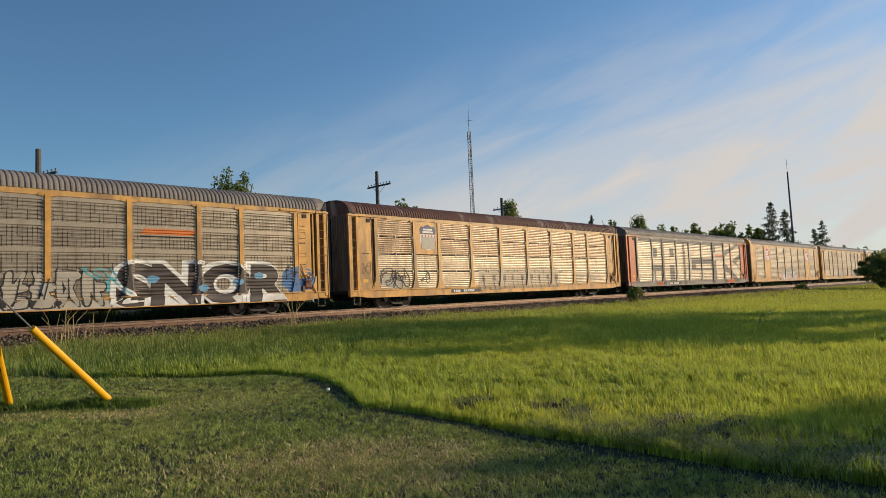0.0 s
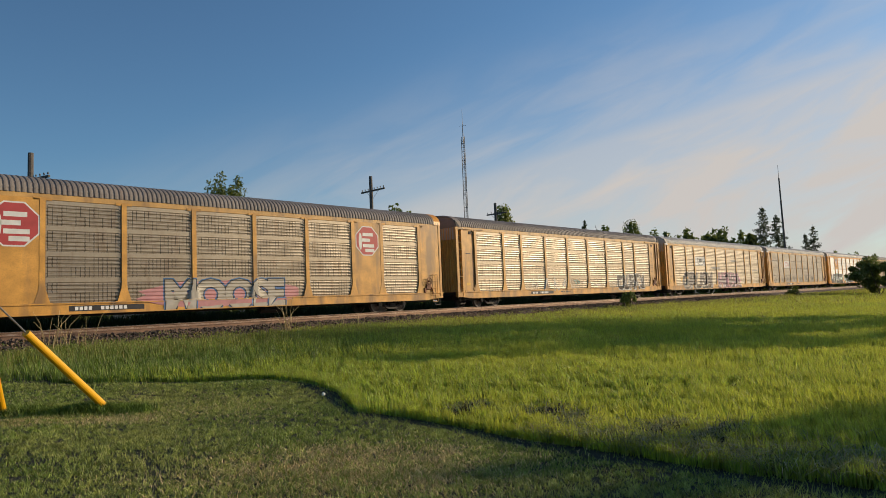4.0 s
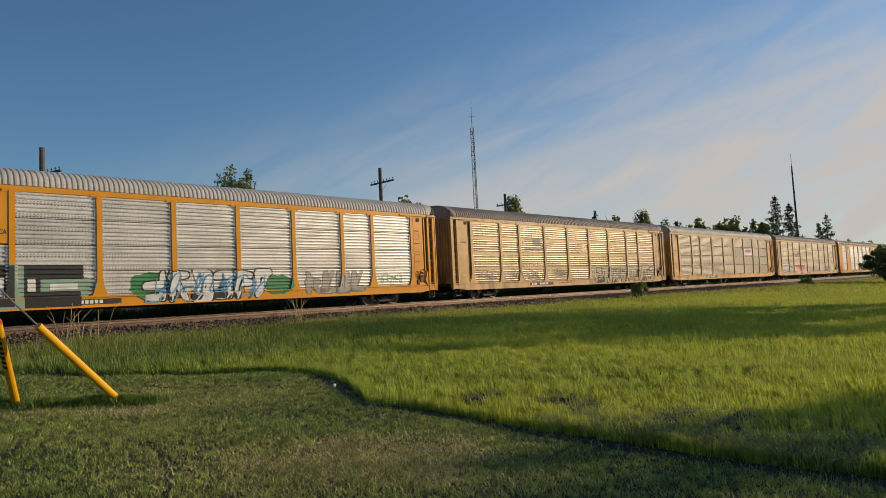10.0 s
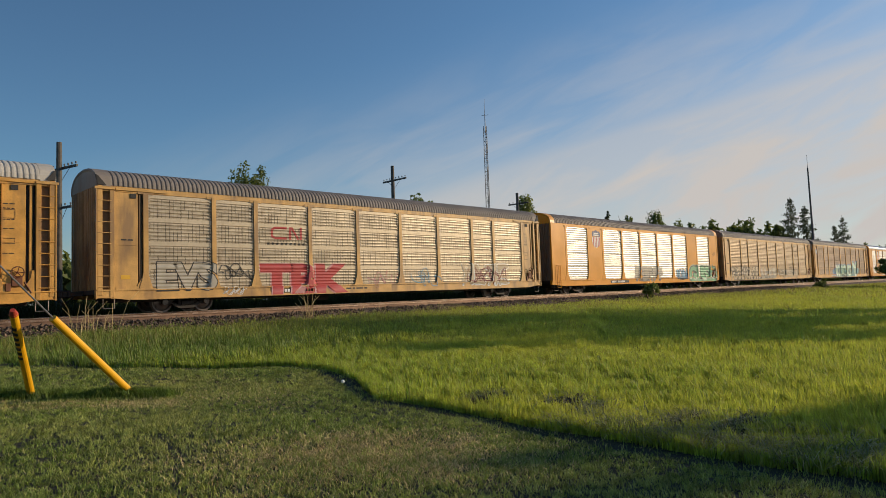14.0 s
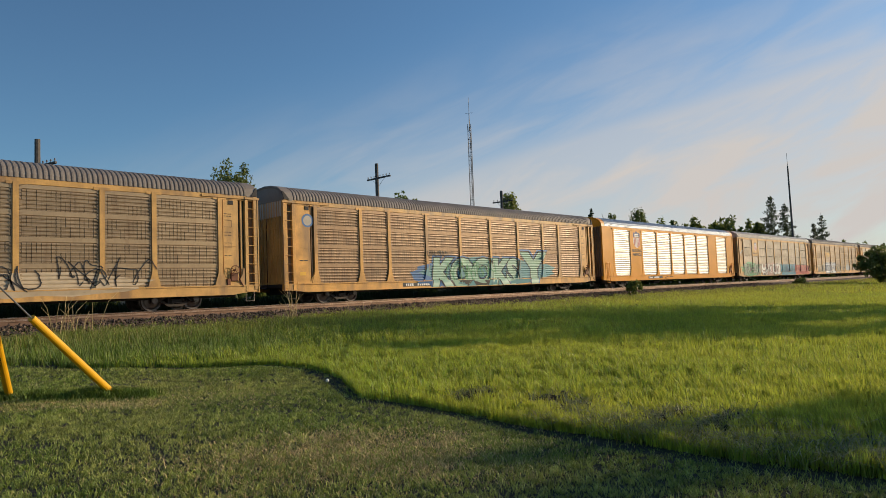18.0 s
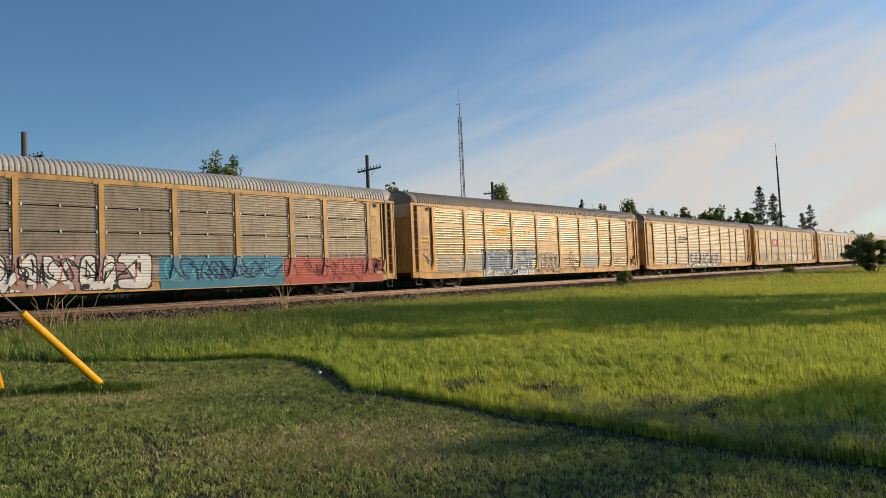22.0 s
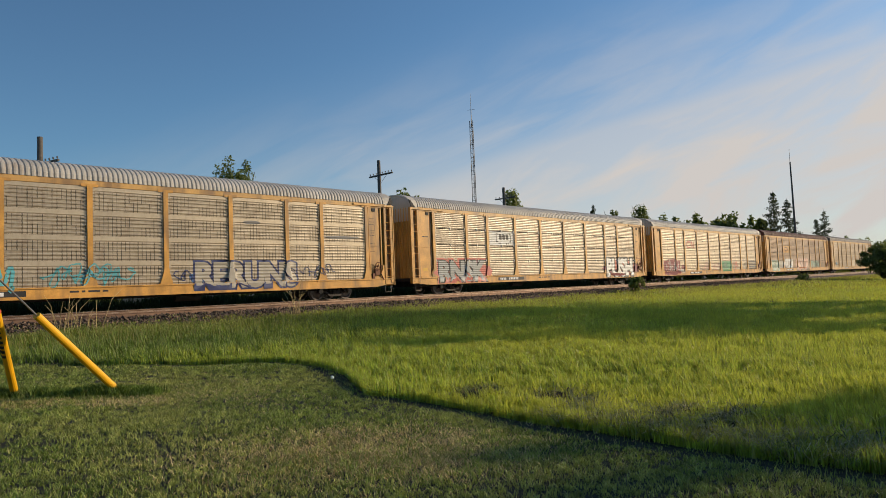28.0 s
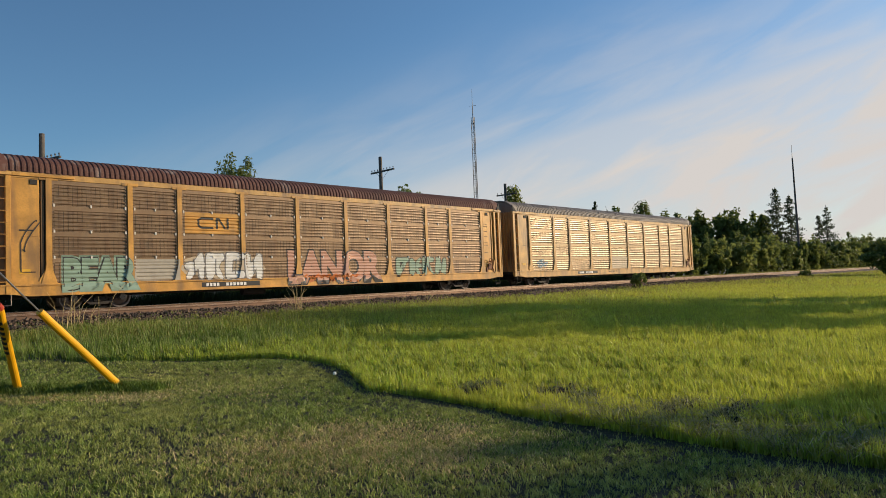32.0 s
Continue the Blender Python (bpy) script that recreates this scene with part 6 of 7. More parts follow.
# ---------------------------------------------------------------- poles, tower, posts
def utility_pole(x, y, height, arms, label, turn=0):
    p = thing("utility_pole", pose(x, y, 0.6, 0, 0, turn), label, "utility pole", "poles along the track")
    h = height - 0.6
    part("pole_shaft", tube(bmesh.new(), (0, 0, -0.3), (0, 0, h), 0.17, 0.12, 10), POLE, p)
    for z, half in arms:
        arm = part("crossarm", boxed(-0.05, 0.05, -half, half, z - 0.62, z - 0.51, bevel=0.01), POLE, p, place=(0.16, 0, 0))
        k = max(2, int(half / 0.28))
        for i in range(2 * k):
            yy = -half + 0.1 + (2 * half - 0.2) * i / (2 * k - 1)
            bm = tube(bmesh.new(), (0, yy, z - 0.51), (0, yy, z - 0.44), 0.018, n=5)
            tube(bm, (0, yy, z - 0.44), (0, yy, z - 0.36), 0.045, 0.03, 8)
            part("insulator", bm, TOWER, arm)
        brace = tube(bmesh.new(), (0, half * 0.55, z - 0.6), (0, 0, z - 1.15), 0.014, n=4)
        tube(brace, (0, -half * 0.55, z - 0.6), (0, 0, z - 1.15), 0.014, n=4)
        part("brace", brace, TOWER, p, place=(0.14, 0, 0))
    return p


def lattice_tower(x, y):
    """A slim three-legged lattice tower with a whip aerial."""
    t = thing("radio_tower", (x, y, 0.6), "slim grey lattice radio tower with a whip aerial", "tower")
    r, top = 0.24, 16.8
    legs = [Vector((r * math.cos(a), r * math.sin(a), 0)) for a in (0.5, 0.5 + 2.0944, 0.5 + 4.1888)]
    for leg in legs:
        part("leg", tube(bmesh.new(), leg, leg * 0.75 + Vector((0, 0, top)), 0.032, n=6), TOWER, t)
    z, i = 0.2, 0
    while z < top - 0.4:
        bm = bmesh.new()
        k, k2 = 1 - 0.25 * z / top, 1 - 0.25 * (z + 0.42) / top
        for a in range(3):
            p, q = legs[a] * k, legs[(a + 1) % 3] * k
            tube(bm, p + Vector((0, 0, z)), q + Vector((0, 0, z)), 0.014, n=4, caps=False)
            q2 = legs[(a + 1 + i % 2) % 3] * k2 if i % 2 == 0 else legs[a] * k2
            tube(bm, (p if i % 2 == 0 else q) + Vector((0, 0, z)), q2 + Vector((0, 0, z + 0.42)), 0.011, n=4, caps=False)
        part("brace_ring", bm, TOWER, t)
        z, i = z + 0.42, i + 1
    part("mast_tube", tube(bmesh.new(), (0, 0, top - 0.6), (0, 0, top + 1.1), 0.05, 0.035, 6), TOWER, t)
    part("aerial", tube(bmesh.new(), (0, 0, top + 1.0), (0, 0, top + 2.7), 0.025, 0.012, 6), TOWER, t)
    part("aerial_arm", tube(bmesh.new(), (-0.3, 0.2, top + 1.05), (0.3, -0.2, top + 1.15), 0.016, n=5), TOWER, t)


def tall_mast(x, y, height, tip):
    m = thing("antenna_pole", (x, y, 0.6), "tall dark wooden pole with a thin aerial on top", "pole")
    part("pole_shaft", tube(bmesh.new(), (0, 0, -0.3), (0, 0, height - 0.6), 0.24, 0.13, 10), POLE, m, place=pose(0, 0, 0, 0, -1.6, 0))
    part("aerial", tube(bmesh.new(), (0, 0, height - 0.7), (0, 0, tip - 0.6), 0.05, 0.03, 6), TOWER, m, place=pose(0, 0, 0, 0, -1.6, 0))


def guy_guard(foot, top, capped, label, wire):
    a, b = Vector(foot), Vector(top)
    g = thing("guy_wire_guard", a, label, "guy guard", "guards on the guy wires")
    d = b - a
    bm = tube(bmesh.new(), (0, 0, 0), d, 0.054, 0.05, 14)
    part("guard_tube", bm, GUARD, g, smooth=False)
    u = d.normalized()
    part("anchor_rod", tube(bmesh.new(), -u * 0.25, u * 0.06, 0.02, n=6), WIRE, g)
    if capped:
        part("cap", tube(bmesh.new(), d - u * 0.02, d + u * 0.07, 0.055, 0.03, 14), RED, g, "weathered red end cap")
        q = u.to_track_quat("Z", "Y")
        for k in range(7):
            lo, hi = d - u * (0.32 + k * 0.11), d - u * (0.26 + k * 0.11)
            part("faded_marking", tube(bmesh.new(), lo + Vector((-0.012, -0.008, 0)), hi + Vector((-0.012, -0.008, 0)), 0.047, n=10), BLACK, g)
    if wire:
        part("guy_wire", tube(bmesh.new(), d - u * 0.1, d + u * 4.5 + Vector((-0.12, 0, 0.25)), 0.011, n=6), WIRE, g)


utility_pole(9.0, 35.1, 9.4, [(8.12, 1.25), (6.2, 0.8)], "weathered timber utility pole with two crossarms behind the train", 14)
utility_pole(30.1, 35.1, 10.6, [(9.55, 1.25)], "weathered timber utility pole with one crossarm behind the train")
utility_pole(44.1, 35.1, 9.8, [(8.85, 1.1)], "weathered timber utility pole with a low crossarm behind the train")
lattice_tower(47.4, 41.3)
tall_mast(139.4, 39.0, 22.9, 25.5)
guy_guard((3.72, 10.39, 0.13), (2.42, 9.72, 1.41), False, "leaning yellow plastic guy-wire guard with its wire", True)
guy_guard((2.55, 11.28, 0.17), (1.98, 9.72, 1.49), True, "leaning yellow plastic guard with a red cap", False)


# ---------------------------------------------------------------- trees and bushes
def crown_points(rng, n, centre, radii, clumps, hollow=0.55):
    """Leaf places in many small clumps scattered over an uneven crown."""
    c = rng.normal(size=(clumps, 3))
    c /= np.linalg.norm(c, axis=1)[:, None]
    c *= rng.uniform(hollow, 1.0, clumps)[:, None]
    size = rng.uniform(0.14, 0.34, clumps)
    k = rng.integers(0, clumps, n)
    p = rng.normal(size=(n, 3))
    p /= np.linalg.norm(p, axis=1)[:, None]
    p *= (rng.uniform(0, 1, n) ** 0.5)[:, None] * size[k][:, None]
    return (c[k] + p) * np.array(radii) + np.array(centre)


def broadleaf(x, y, height, radius, leaves, material, label, seed, trunk_share=0.3, leaf=0.2):
    rng = np.random.default_rng(seed)
    t = thing("tree", (x, y, 0.6), label, "tree", "trees behind the track")
    h = height - 0.6
    bm = tube(bmesh.new(), (0, 0, -0.2), (0.1, 0, h * 0.55), 0.035 * h * 0.6, 0.012 * h * 0.6, 8)
    for i in range(7):
        a = i * 2.4
        z = h * (0.3 + 0.08 * i)
        tube(bm, (0.05, 0, z * 0.8), (math.cos(a) * radius * 0.7, math.sin(a) * radius * 0.7, z + h * 0.22), 0.011 * h * 0.5, 0.004 * h * 0.5, 5)
    part("trunk", bm, BARK, t)
    rz = h * (1 - trunk_share) / 2
    pts = crown_points(rng, leaves, (0, 0, h - rz), (radius, radius, rz), 60)
    part("crown", leaf_cards("crown", pts, leaf, material, rng), material, t)


def spruce(x, y, height, radius, seed, bare=0.0):
    rng = np.random.default_rng(seed)
    t = thing("spruce", (x, y, 0.6), "dark tall spruce with drooping uneven branches", "tree", "spruces behind the track")
    h = height - 0.6
    part("trunk", tube(bmesh.new(), (0, 0, -0.2), (0, 0, h), 0.22, 0.03, 8), BARK, t)
    pts, bm = [], bmesh.new()
    z = h * 0.12
    while z < h * 0.985:
        r = radius * (1 - z / h) ** 0.8 + 0.15
        for k in range(int(rng.integers(4, 7))):
            a = rng.uniform(0, 2 * np.pi)
            l = r * rng.uniform(0.55, 1.15)
            end = np.array([np.cos(a) * l, np.sin(a) * l, z + l * 0.12 - 0.1 * l * l])
            tube(bm, (0, 0, z), end, 0.035, 0.012, 4)
            m = int(11 * l) + 4
            u = rng.uniform(0.15, 1, m)
            q = np.stack([u * end[0], u * end[1], z + (end[2] - z) * u], 1) + rng.normal(0, 0.10 + 0.06 * l, (m, 3)) * [1, 1, 0.6]
            q[:, 2] -= np.abs(rng.normal(0, 0.22, m))
            pts.append(q)
        z += rng.uniform(0.36, 0.68) * (1.25 if bare else 1)
    tagged(part("limb", bm, BARK, t), kind="stuff")
    part("needles", leaf_cards("needles", np.concatenate(pts), 0.19, NEEDLE, rng), NEEDLE, t)


def bush(x, y, z, height, radius, leaves, material, label, seed, leaf=0.09, group="bushes by the track"):
    rng = np.random.default_rng(seed)
    b = thing("bush", (x, y, z), label, "bush", group)
    bm = bmesh.new()
    for i in range(8):
        a = rng.uniform(0, 6.28)
        tube(bm, (0.1 * math.cos(a), 0.1 * math.sin(a), -0.1), (radius * 0.7 * math.cos(a), radius * 0.7 * math.sin(a), height * rng.uniform(0.6, 0.9)), 0.03, 0.008, 5)
    part("stems", bm, BARK, b)
    pts = crown_points(rng, leaves, (0, 0, height * 0.52), (radius, radius, height * 0.5), 34, 0.3)
    pts[:, 2] = np.maximum(pts[:, 2], 0.03)
    part("leaves", leaf_cards("leaves", pts, leaf, material, rng), material, b)


def wood(name, places, label, material, seed, leaf=0.4, per=900):
    """A far hedge or wood of many crowns, one mass: places of (x, y, height, radius)."""
    rng = np.random.default_rng(seed)
    pts = []
    for x, y, h, r in places:
        p = crown_points(rng, per, (x, y, 0.6 + h * 0.48), (r, r, h * 0.52), 26, 0.35)
        p[:, 2] = np.maximum(p[:, 2], 0.55)
        pts.append(p)
    tagged(new(name, leaf_cards(name, np.concatenate(pts), leaf, material, rng)), label, "trees", kind="stuff")


broadleaf(25.1, 46, 11.8, 1.9, 8000, LEAF, "light green leafy tree behind the train", 1, 0.4, 0.11)
broadleaf(56, 60, 13.6, 2.2, 3000, LEAF, "dark green tree behind the train", 2, 0.4, 0.22)
broadleaf(77.4, 60, 15.2, 1.7, 3000, LEAF_PALE, "light green tree beside a pole", 3, 0.4, 0.22)
spruce(116.8, 70, 16.8, 2.6, 4)
broadleaf(124, 70, 16.2, 2.2, 2600, LEAF, "dark green tree behind the train", 5, 0.4, 0.26)
broadleaf(117.1, 60, 15.6, 2.0, 2600, LEAF, "thinly leaved dark tree behind the train", 6, 0.35, 0.22)
spruce(156.5, 48, 19.8, 5.2, 7)
spruce(161, 46.5, 18.2, 5.0, 8)
spruce(181, 46, 14.5, 3.6, 9)
spruce(188.7, 46, 17.4, 4.0, 10)

# tall trees beside the lawn, beyond the right of the view; their shade lies across the grass
broadleaf(60, -14.6, 19.5, 6.4, 2900, LEAF, "large leafy tree beside the meadow", 61, 0.25, 0.42)
broadleaf(40, -24.9, 16.0, 7.0, 5800, LEAF, "leafy tree beside the lawn", 62, 0.2, 0.42)

rng0 = random.Random(3)
far_line = [(138 + i * 2.1 + rng0.uniform(-1, 1), 63 - i * 0.9 + rng0.uniform(-3, 3), 15.2 + rng0.uniform(-1.2, 1.0), 3.4 + rng0.uniform(-0.5, 0.6)) for i in range(14)]
far_line += [(295 + i * 4, 60 + rng0.uniform(-4, 4), 12 + rng0.uniform(-3, 2.5), 4) for i in range(12)]
far_line += [(210 + i * 7, 52 + rng0.uniform(-6, 6), 7.5 + rng0.uniform(-1.5, 1.5), 4) for i in range(14)]
wood("far_wood", far_line, "dark green line of leafy trees in the distance", LEAF, 11, 0.45, 1100)
hedge = []
for i in range(60):
    x = 80 + i * 2.6 + rng0.uniform(-1, 1)
    hedge.append((x, 36 + x * 0.02 + rng0.uniform(-1.5, 3.5), rng0.uniform(4.8, 7.6), rng0.uniform(1.7, 3.0)))
wood("hedgerow_bright", hedge[::2], "sunlit leafy bushes along the far side of the track", LEAF_PALE, 12, 0.3, 1500)
wood("hedgerow_dark", hedge[1::2], "dark leafy bushes along the far side of the track", LEAF, 13, 0.3, 1500)
near_hedge = [(-30 + i * 3.4 + rng0.uniform(-1, 1), 40 + rng0.uniform(-2, 4), rng0.uniform(3.8, 6.0), rng0.uniform(2.0, 3.0)) for i in range(34)]
wood("hedgerow_behind_train", near_hedge, "dark scrub seen in the gaps between the cars", LEAF, 14, 0.3, 1100)

bush(37.0, 19.5, 0.62, 1.15, 0.55, 1100, LEAF_PALE, "small leafy bush at the edge of the ballast", 20, 0.07)
bush(66.8, 18.4, 0.62, 0.75, 0.8, 700, LEAF, "low dark scrub at the edge of the ballast", 21, 0.08)
bush(75.2, 12.95, 0.45, 3.7, 2.9, 11000, LEAF, "rounded dark green bush in the grass", 22, 0.11)


# ---------------------------------------------------------------- grass
def in_tall(x, y):
    return x > np.interp(y, EDGE_Y, EDGE_X)


BARE = [(6.85, 6.15, 0.34, 0.16), (7.3, 5.15, 0.42, 0.22), (7.15, 4.65, 0.30, 0.15), (7.15, 3.4, 0.42, 0.17), (7.05, 2.8, 0.36, 0.15)]


def wave(x, y, s, k):
    return 0.5 + 0.5 * np.sin(x * s + 1.7 * k + 1.3 * np.sin(y * s * 0.7 + k)) * np.sin(y * s * 1.1 + 0.9 * k + np.sin(x * s * 0.6))


def tufts(rng, x0, x1, y0, y1, per, each, spread):
    """Places of blades gathered in tufts, and the tuft that each belongs to."""
    n = max(1, int((x1 - x0) * (y1 - y0) * per / each))
    tx, ty = rng.uniform(x0, x1, n), rng.uniform(y0, y1, n)
    k = np.repeat(np.arange(n), each)
    return tx[k] + rng.normal(0, spread, n * each), ty[k] + rng.normal(0, spread, n * each), k


def tall_grass():
    rng = np.random.default_rng(31)
    X, Y, W, H, A = [], [], [], [], []
    for x0, x1, y0, y1, per, w, h, each, spread in ((4, 13, 0, 12, 2100, 0.0125, 0.21, 16, 0.034), (0, 22, 12, 21.6, 850, 0.016, 0.27, 14, 0.05), (13, 26, -1, 12, 800, 0.019, 0.22, 14, 0.06),
                                                    (22, 48, -0.5, 21.2, 260, 0.026, 0.26, 14, 0.08), (48, 110, 0, 20.0, 60, 0.05, 0.30, 14, 0.14), (-8, 0, 14, 21.3, 120, 0.02, 0.30, 10, 0.08)):
        x, y, k = tufts(rng, x0, x1, y0, y1, per, each, spread)
        n = k.max() + 1
        tall, turn = rng.uniform(0.6, 1.2, n)[k], (rng.uniform(-1.2, 1.2, n) + 2.6)[k]
        keep = in_tall(x, y)
        for bx, by, rx, ry in BARE:
            keep &= (((x - bx) / rx) ** 2 + ((y - by) / ry) ** 2 > 1) | (rng.random(len(x)) < 0.12)
        keep &= rng.random(len(x)) < np.clip((21.0 - y) / 1.3, 0.08, 1)
        x, y, tall, turn = x[keep], y[keep], tall[keep], turn[keep]
        g = 0.66 + 0.5 * wave(x, y, 1.3, 1) * wave(x, y, 0.5, 2) + 0.28 * wave(x, y, 3.7, 5)
        verge = np.clip((21.7 - y) / 2.6, 0.35, 1)
        X.append(x), Y.append(y), W.append(np.full(len(x), w)), A.append(turn)
        verge *= np.clip(0.78 + (x - np.interp(y, EDGE_Y, EDGE_X)) / 1.5, 0.78, 1)
        H.append(h * g * verge * tall * rng.uniform(0.65, 1.1, len(x)))
    # a thick fringe along the cut edge
    n = 15000
    y = rng.uniform(-1, 13.5, n)
    y = y[rng.random(n) < 0.15 + 0.85 * wave(0 * y, y, 9.0, 2)]
    n = len(y)
    x = np.interp(y, EDGE_Y, EDGE_X) + np.abs(rng.normal(0, 0.14, n)) - 0.03
    X.append(x), Y.append(y), W.append(np.full(n, 0.009)), A.append(rng.uniform(0, 6.28, n)), H.append(rng.uniform(0.08, 0.27, n) * (0.6 + 0.4 * wave(x, y, 6.0, 3)))
    x, y, w, h, a = (np.concatenate(v) for v in (X, Y, W, H, A))
    at = np.stack([x, y, np.maximum(lay(x, y), np.interp(y, [19.2, 19.3, 19.9, 20.6, 21.4], [-1.0, 0.5, 0.66, 0.82, 0.93])) - 0.01], 1)
    w, lean = w * rng.uniform(0.7, 1.4, len(x)), rng.uniform(0.03, 0.30, len(x)) + 0.5 * rng.random(len(x)) ** 4
    # towards the track and far along it the grass has gone to seed
    ripe = rng.random(len(x)) < np.clip((y - 15.0) / 5.0, 0, 0.4) + np.clip((x - 30) / 90.0, 0, 0.25) * (y > 10)
    # left of the meadow, the darker blades stand for shade lying there
    dim = ~ripe & (rng.random(len(x)) < np.clip((y - 11.3) / 2.0, 0, 1) * np.clip((15 - x) / 7, 0, 1))
    for name, pick, mat, label in (("lush_grass", dim, DIM_TALL, "uncut grass beyond the lawn, its green darkened to stand for shade"), ("tall_grass", ~ripe & ~dim, TALL, "tall uncut green grass between the lawn and the track"), ("seeding_grass", ripe, OLIVE, "olive seeding grass along the foot of the ballast")):
        me = blades(name, at[pick], h[pick], w[pick], lean[pick], mat, rng, comb=a[pick], plain=(x[pick] > 12) | (y[pick] > 13))
        tagged(new(name, me), label, "grass", kind="stuff")
    # clods of turned earth in the bare places
    n = 2600
    k = rng.integers(0, len(BARE), n)
    bx, by, rx, ry = np.array(BARE)[k].T
    x, y, size = bx + rng.normal(0, 0.55, n) * rx, by + rng.normal(0, 0.55, n) * ry, rng.uniform(0.012, 0.05, n)
    o = np.array([[1, 0, 0], [0, 1, 0], [-1, 0, 0], [0, -1, 0], [0, 0, 1], [0, 0, -1]], float)
    vv = np.stack([x, y, lay(x, y) + rng.uniform(0, 0.06, n)], 1)[:, None] + (o[None] + rng.normal(0, 0.3, (n, 6, 3))) * size[:, None, None]
    f = np.array([[0, 1, 4], [1, 2, 4], [2, 3, 4], [3, 0, 4], [1, 0, 5], [2, 1, 5], [3, 2, 5], [0, 3, 5]])
    tagged(new("earth_clods", fast_mesh("earth_clods", vv.reshape(-1, 3), (np.arange(n)[:, None, None] * 6 + f[None]).reshape(-1, 3), EARTH)), "dark clods of turned earth in the grass", "earth", kind="stuff")
    # matted and fallen blades along the cut edge and round the bare places
    n = 2600
    y = rng.uniform(0.3, 4.6, n)
    x = np.interp(y, EDGE_Y, EDGE_X) + np.abs(rng.normal(0.25, 0.5, n))
    k = rng.integers(0, len(BARE), 900)
    bx, by, rx, ry = np.array(BARE)[k].T
    x = np.concatenate([x, bx + rng.normal(0, 0.7, 900) * rx])
    y = np.concatenate([y, by + rng.normal(0, 0.7, 900) * ry])
    at = np.stack([x, y, lay(x, y) + rng.uniform(0, 0.05, len(x))], 1)
    me = blades("matted_grass", at, rng.uniform(0.10, 0.26, len(x)), np.full(len(x), 0.011), rng.uniform(0.9, 2.2, len(x)), MATTED, rng, 1.2)
    tagged(new("matted_grass", me), "fallen and matted pale grass along the cut edge", "grass", kind="stuff")


def mown_grass():
    rng = np.random.default_rng(32)
    X, Y, W = [], [], []
    for x0, x1, y0, y1, per, w in ((1.0, 7.2, 0.8, 9, 3800, 0.0078), (0.5, 7.2, 9, 15, 3000, 0.011), (-4, 3, 12, 20, 300, 0.014)):
        x, y, k = tufts(rng, x0, x1, y0, y1, per, 9, 0.022)
        keep = ~in_tall(x, y) & (np.hypot(x, y) > 2.5)
        thin = wave(x, y, 1.1, 3) * wave(x, y, 2.3, 4)
        keep &= rng.random(len(x)) > 0.5 * thin * (y < 8)
        # blades thinned along the cut edge: dark soil there deepens the tall grass's shade
        keep &= (x < np.interp(y, EDGE_Y, EDGE_X) - 0.30) | (rng.random(len(x)) < 0.2)
        x, y = x[keep], y[keep]
        X.append(x), Y.append(y), W.append(np.full(len(x), w))
    x, y, w = (np.concatenate(v) for v in (X, Y, W))
    # a mower's wheel has torn a curved rut, with fresh growth beside it
    rut_y, rut_x = np.array([5.4, 5.86, 6.26, 6.71, 7.22, 7.69, 8.1]), np.array([2.2, 2.44, 2.62, 2.76, 2.85, 2.81, 2.7])
    off = np.abs(x - np.interp(y, rut_y, rut_x))
    torn = (y > 5.4) & (y < 8.1) & (off < 0.06 - 0.025 * np.abs(y - 6.6))
    keep = ~torn | (rng.random(len(x)) < 0.3)
    x, y, w = x[keep], y[keep], w[keep]
    h = rng.uniform(0.015, 0.06, len(x)) * (0.8 + 0.5 * wave(x, y, 1.9, 5))
    at = np.stack([x, y, lay(x, y) - 0.005], 1)
    tagged(new("mown_grass", blades("mown_grass", at, h, w * np.where(y > 8, 1.25, 1.0), rng.uniform(0.2, 1.2, len(x)), MOWN, rng, plain=y > 8)), "short mown lawn grass with thin worn places, bared to deepen the edge shade", "grass", kind="stuff")
    # the lawn goes on round the camera and behind it
    x, y, k = tufts(rng, -9, 7.2, -9, 12, 240, 8, 0.03)
    keep = ~in_tall(x, y) & ((np.hypot(x, y) < 2.6) | (x < 1.0) | (y < 0.8))
    x, y = x[keep], y[keep]
    at = np.stack([x, y, lay(x, y) - 0.005], 1)
    me = blades("lawn_grass", at, rng.uniform(0.02, 0.06, len(x)), np.full(len(x), 0.016), rng.uniform(0.3, 1.2, len(x)), MOWN, rng, plain=np.full(len(x), True))
    tagged(new("lawn_grass", me), "short mown grass of the lawn around the path", "grass", kind="stuff")
    # dry, worn patch of lawn
    n = 21000
    r = rng.normal(size=(n, 2)) * [1.0, 0.75]
    x, y = 3.95 + r[:, 0] * 0.62 + r[:, 1] * 0.4, 5.05 - r[:, 0] * 0.5 + r[:, 1] * 0.55
    m = 2600
    x, y = np.concatenate([x, rng.normal(4.75, 0.5, m)]), np.concatenate([y, rng.normal(9.4, 0.8, m)])
    u = rng.uniform(-0.5, 1.3, 4000)
    x, y = np.concatenate([x, 2.38 + 1.17 * u + rng.normal(0, 0.12, 4000)]), np.concatenate([y, 10.5 - 1.04 * u + rng.normal(0, 0.2, 4000)])
    n = len(x)
    keep = ~in_tall(x, y) & (np.hypot(x, y) > 3) & (rng.random(n) > 0.6 * wave(x, y, 3.1, 6))
    x, y = x[keep], y[keep]
    at = np.stack([x, y, lay(x, y) - 0.004], 1)
    tagged(new("dry_grass", blades("dry_grass", at, rng.uniform(0.02, 0.055, len(x)), np.full(len(x), 0.009), rng.uniform(0.4, 1.6, len(x)), STRAW, rng)), "dry brown clippings on a worn patch of lawn", "grass", kind="stuff")


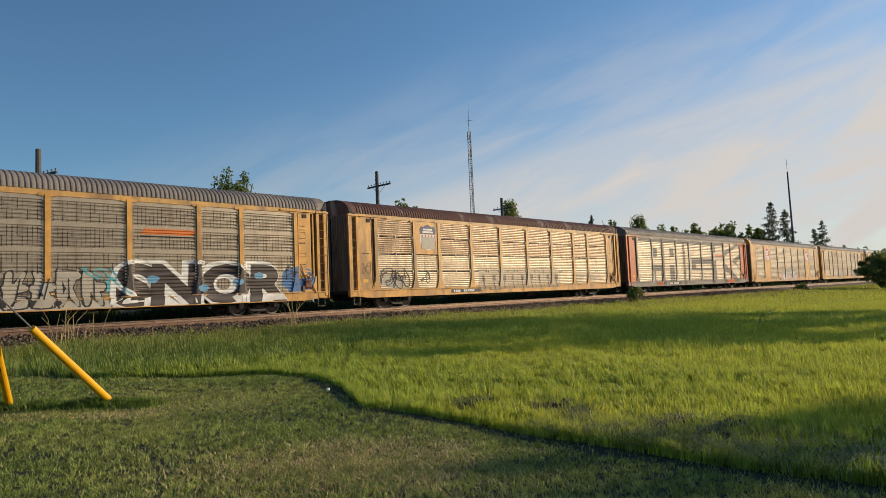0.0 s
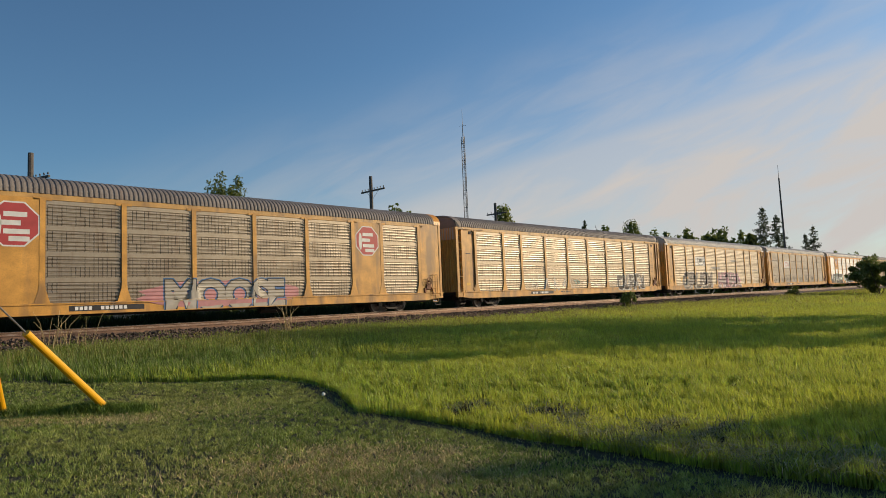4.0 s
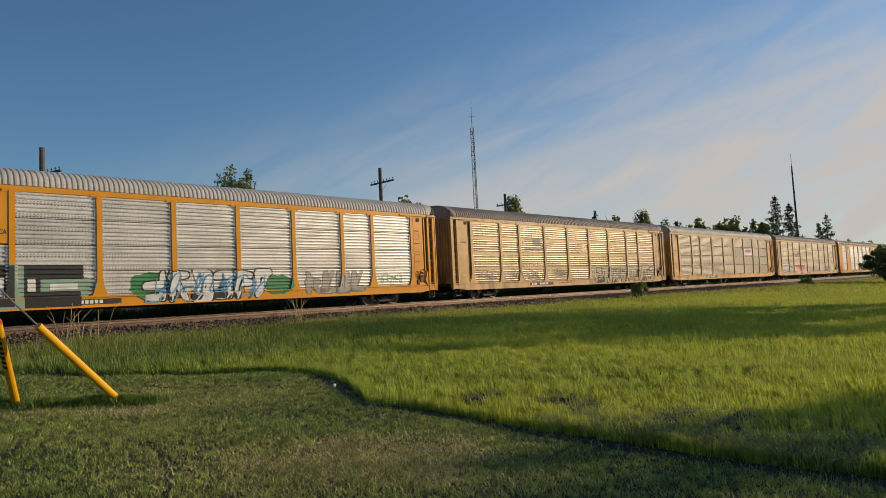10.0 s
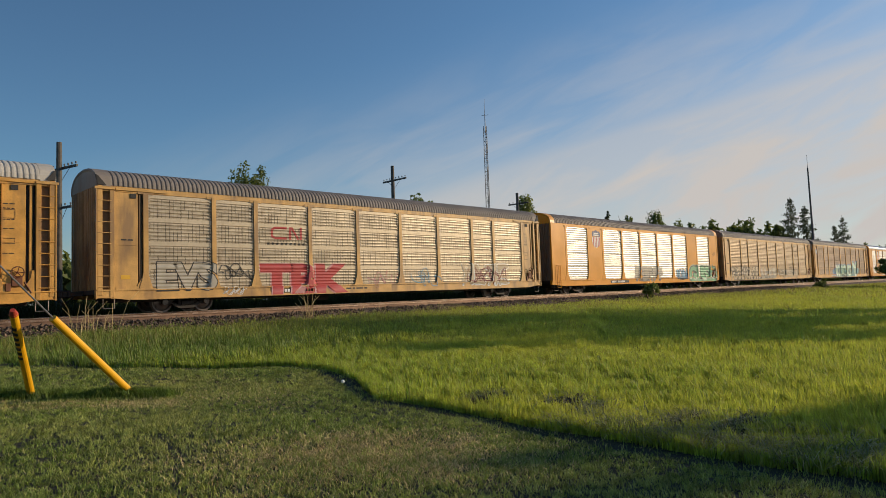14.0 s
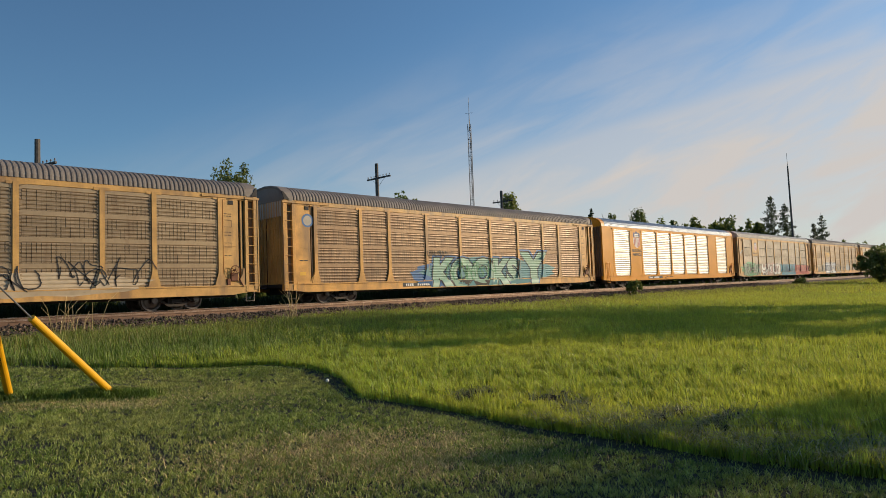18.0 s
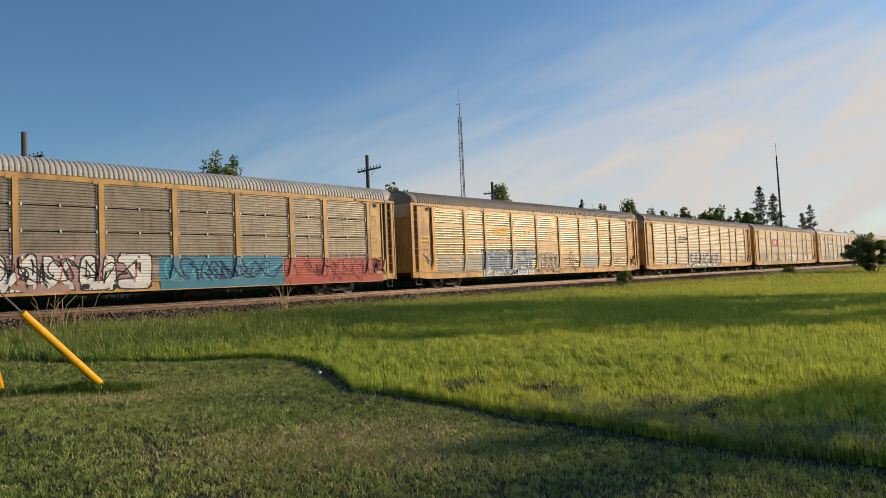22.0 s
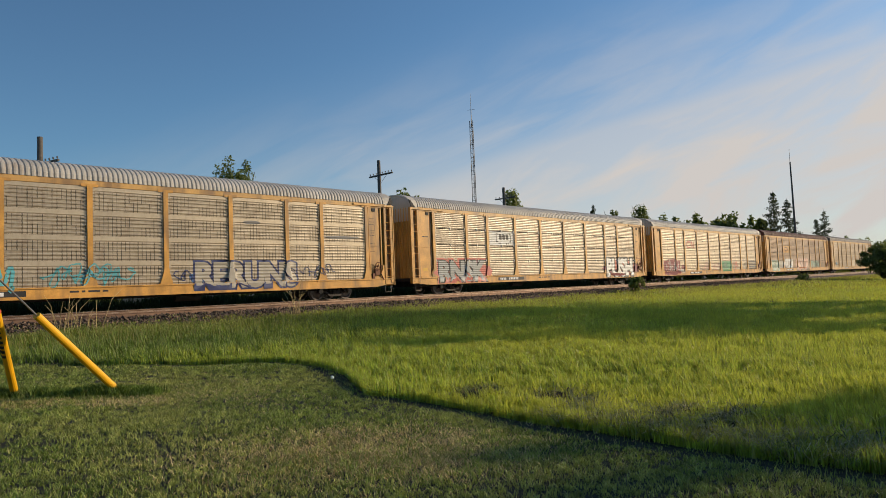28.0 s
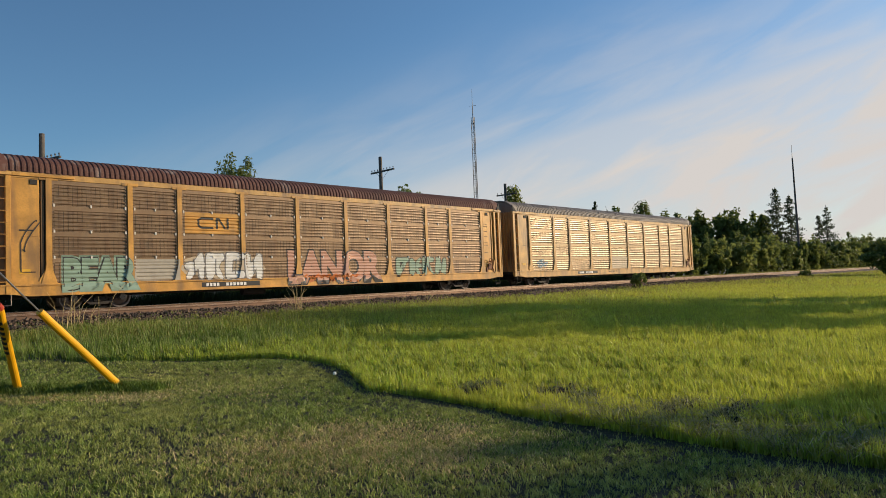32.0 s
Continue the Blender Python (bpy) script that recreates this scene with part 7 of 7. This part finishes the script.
def weeds():
    rng = np.random.default_rng(33)
    for x, y, n, h, s in ((13.1, 19.95, 12, 1.5, 0.16), (5.8, 20.0, 16, 1.35, 0.45), (19.2, 19.4, 6, 0.75, 0.2), (15.6, 19.3, 7, 0.65, 0.3)):
        w = thing("dry_weed", (x, y, 0.62), "clump of tall dry weed stalks beside the ballast", "weed", "dry weeds by the track")
        for k in range(n):
            a, l = rng.uniform(0, 6.28), h * rng.uniform(0.5, 1.1)
            p = Vector((rng.normal(0, s), rng.normal(0, s * 0.5), -0.05))
            q = p + Vector((math.cos(a) * l * 0.25, math.sin(a) * l * 0.25, l * 0.7))
            e = q + Vector((math.cos(a) * l * 0.25, math.sin(a) * l * 0.2, l * 0.25))
            bm = tube(bmesh.new(), p, q, 0.010, 0.007, 4)
            tube(bm, q, e, 0.007, 0.004, 4)
            part("stalk", bm, STRAW, w)


def clumps():
    """A strip left uncut between the guard posts, and rank weeds on the far side of the main track."""
    rng = np.random.default_rng(35)
    n = 11000
    u = rng.uniform(-0.75, 1.3, n)
    x, y = 2.45 + 1.2 * u + rng.normal(0, 0.09, n), 11.15 - 0.95 * u + rng.normal(0, 0.12, n)
    at = np.stack([x, y, lay(x, y) - 0.01], 1)
    me = blades("uncut_grass", at, rng.uniform(0.05, 0.19, n) * (0.6 + 0.5 * wave(x, y, 5.0, 2)), np.full(n, 0.011), rng.uniform(0.1, 0.8, n), UNCUT, rng)
    tagged(new("uncut_grass", me), "strip of uncut grass round the feet of the guards", "grass", kind="stuff")
    n = 42000
    x, y = rng.uniform(-25, 60, n), rng.uniform(31.2, 33.6, n)
    at = np.stack([x, y, np.full(len(x), 0.55)], 1)
    h = rng.uniform(0.7, 1.35, len(x)) * (0.8 + 0.35 * wave(x, y, 0.9, 8))
    me = blades("trackside_weeds", at, h, np.full(len(x), 0.08), rng.uniform(0.1, 0.6, len(x)), RANK, rng, plain=np.full(len(x), True))
    tagged(new("trackside_weeds", me), "rank dark weeds on the far side of the track", "weeds", kind="stuff")
    n = 26000
    x, y = 60 + rng.uniform(0, 1, n) ** 1.3 * 200, rng.uniform(31.4, 37.5, n)
    at = np.stack([x, y, np.full(n, 0.55)], 1)
    me = blades("verge_grass", at, rng.uniform(0.25, 0.75, n), np.full(n, 0.15), rng.uniform(0.1, 0.7, n), OLIVE, rng, plain=np.full(n, True))
    tagged(new("verge_grass", me), "pale seeding grass on the far verge of the track", "grass", kind="stuff")
    bm = bmesh.new()
    bmesh.ops.create_icosphere(bm, subdivisions=2, radius=0.028)
    ball = thing("dandelion_clock", (6.02, 8.33, float(lay(6.02, 8.33))), "white dandelion seed head in the mown grass", "flower")
    part("stalk", tube(bmesh.new(), (0, 0, -0.02), (0, 0, 0.11), 0.004, n=5), TALL, ball)
    part("seed_head", bm, WHITE, ball, "round white seed head", place=(0, 0, 0.13))


tall_grass()
mown_grass()
clumps()
weeds()


# ---------------------------------------------------------------- what moves
def motions():
    """The train rolls by; every axle turns at the same rate."""
    times = [0, 4, 8, 12, 16, 20, 24, 28, 32]
    for i, car in enumerate(CARS_MADE):
        walk(car, [(t, pose(along(t) + i * PITCH - 13.8, MAIN, RAIL)) for t in times])
    first = {}
    start = along(0)
    for w, e in WHEELS:
        if e not in first:
            rows = [(k / FPS, pose(e, 0, 0.42, 0, math.degrees((along(k / FPS) - start) / 0.4245), 0)) for k in range(32 * FPS + 1)]
            walk(w, rows)
            first[e] = w
        else:
            w.rotation_mode = "QUATERNION"
            keys = w.animation_data_create()
            keys.action = first[e].animation_data.action
            keys.action_slot = first[e].animation_data.action_slot


motions()
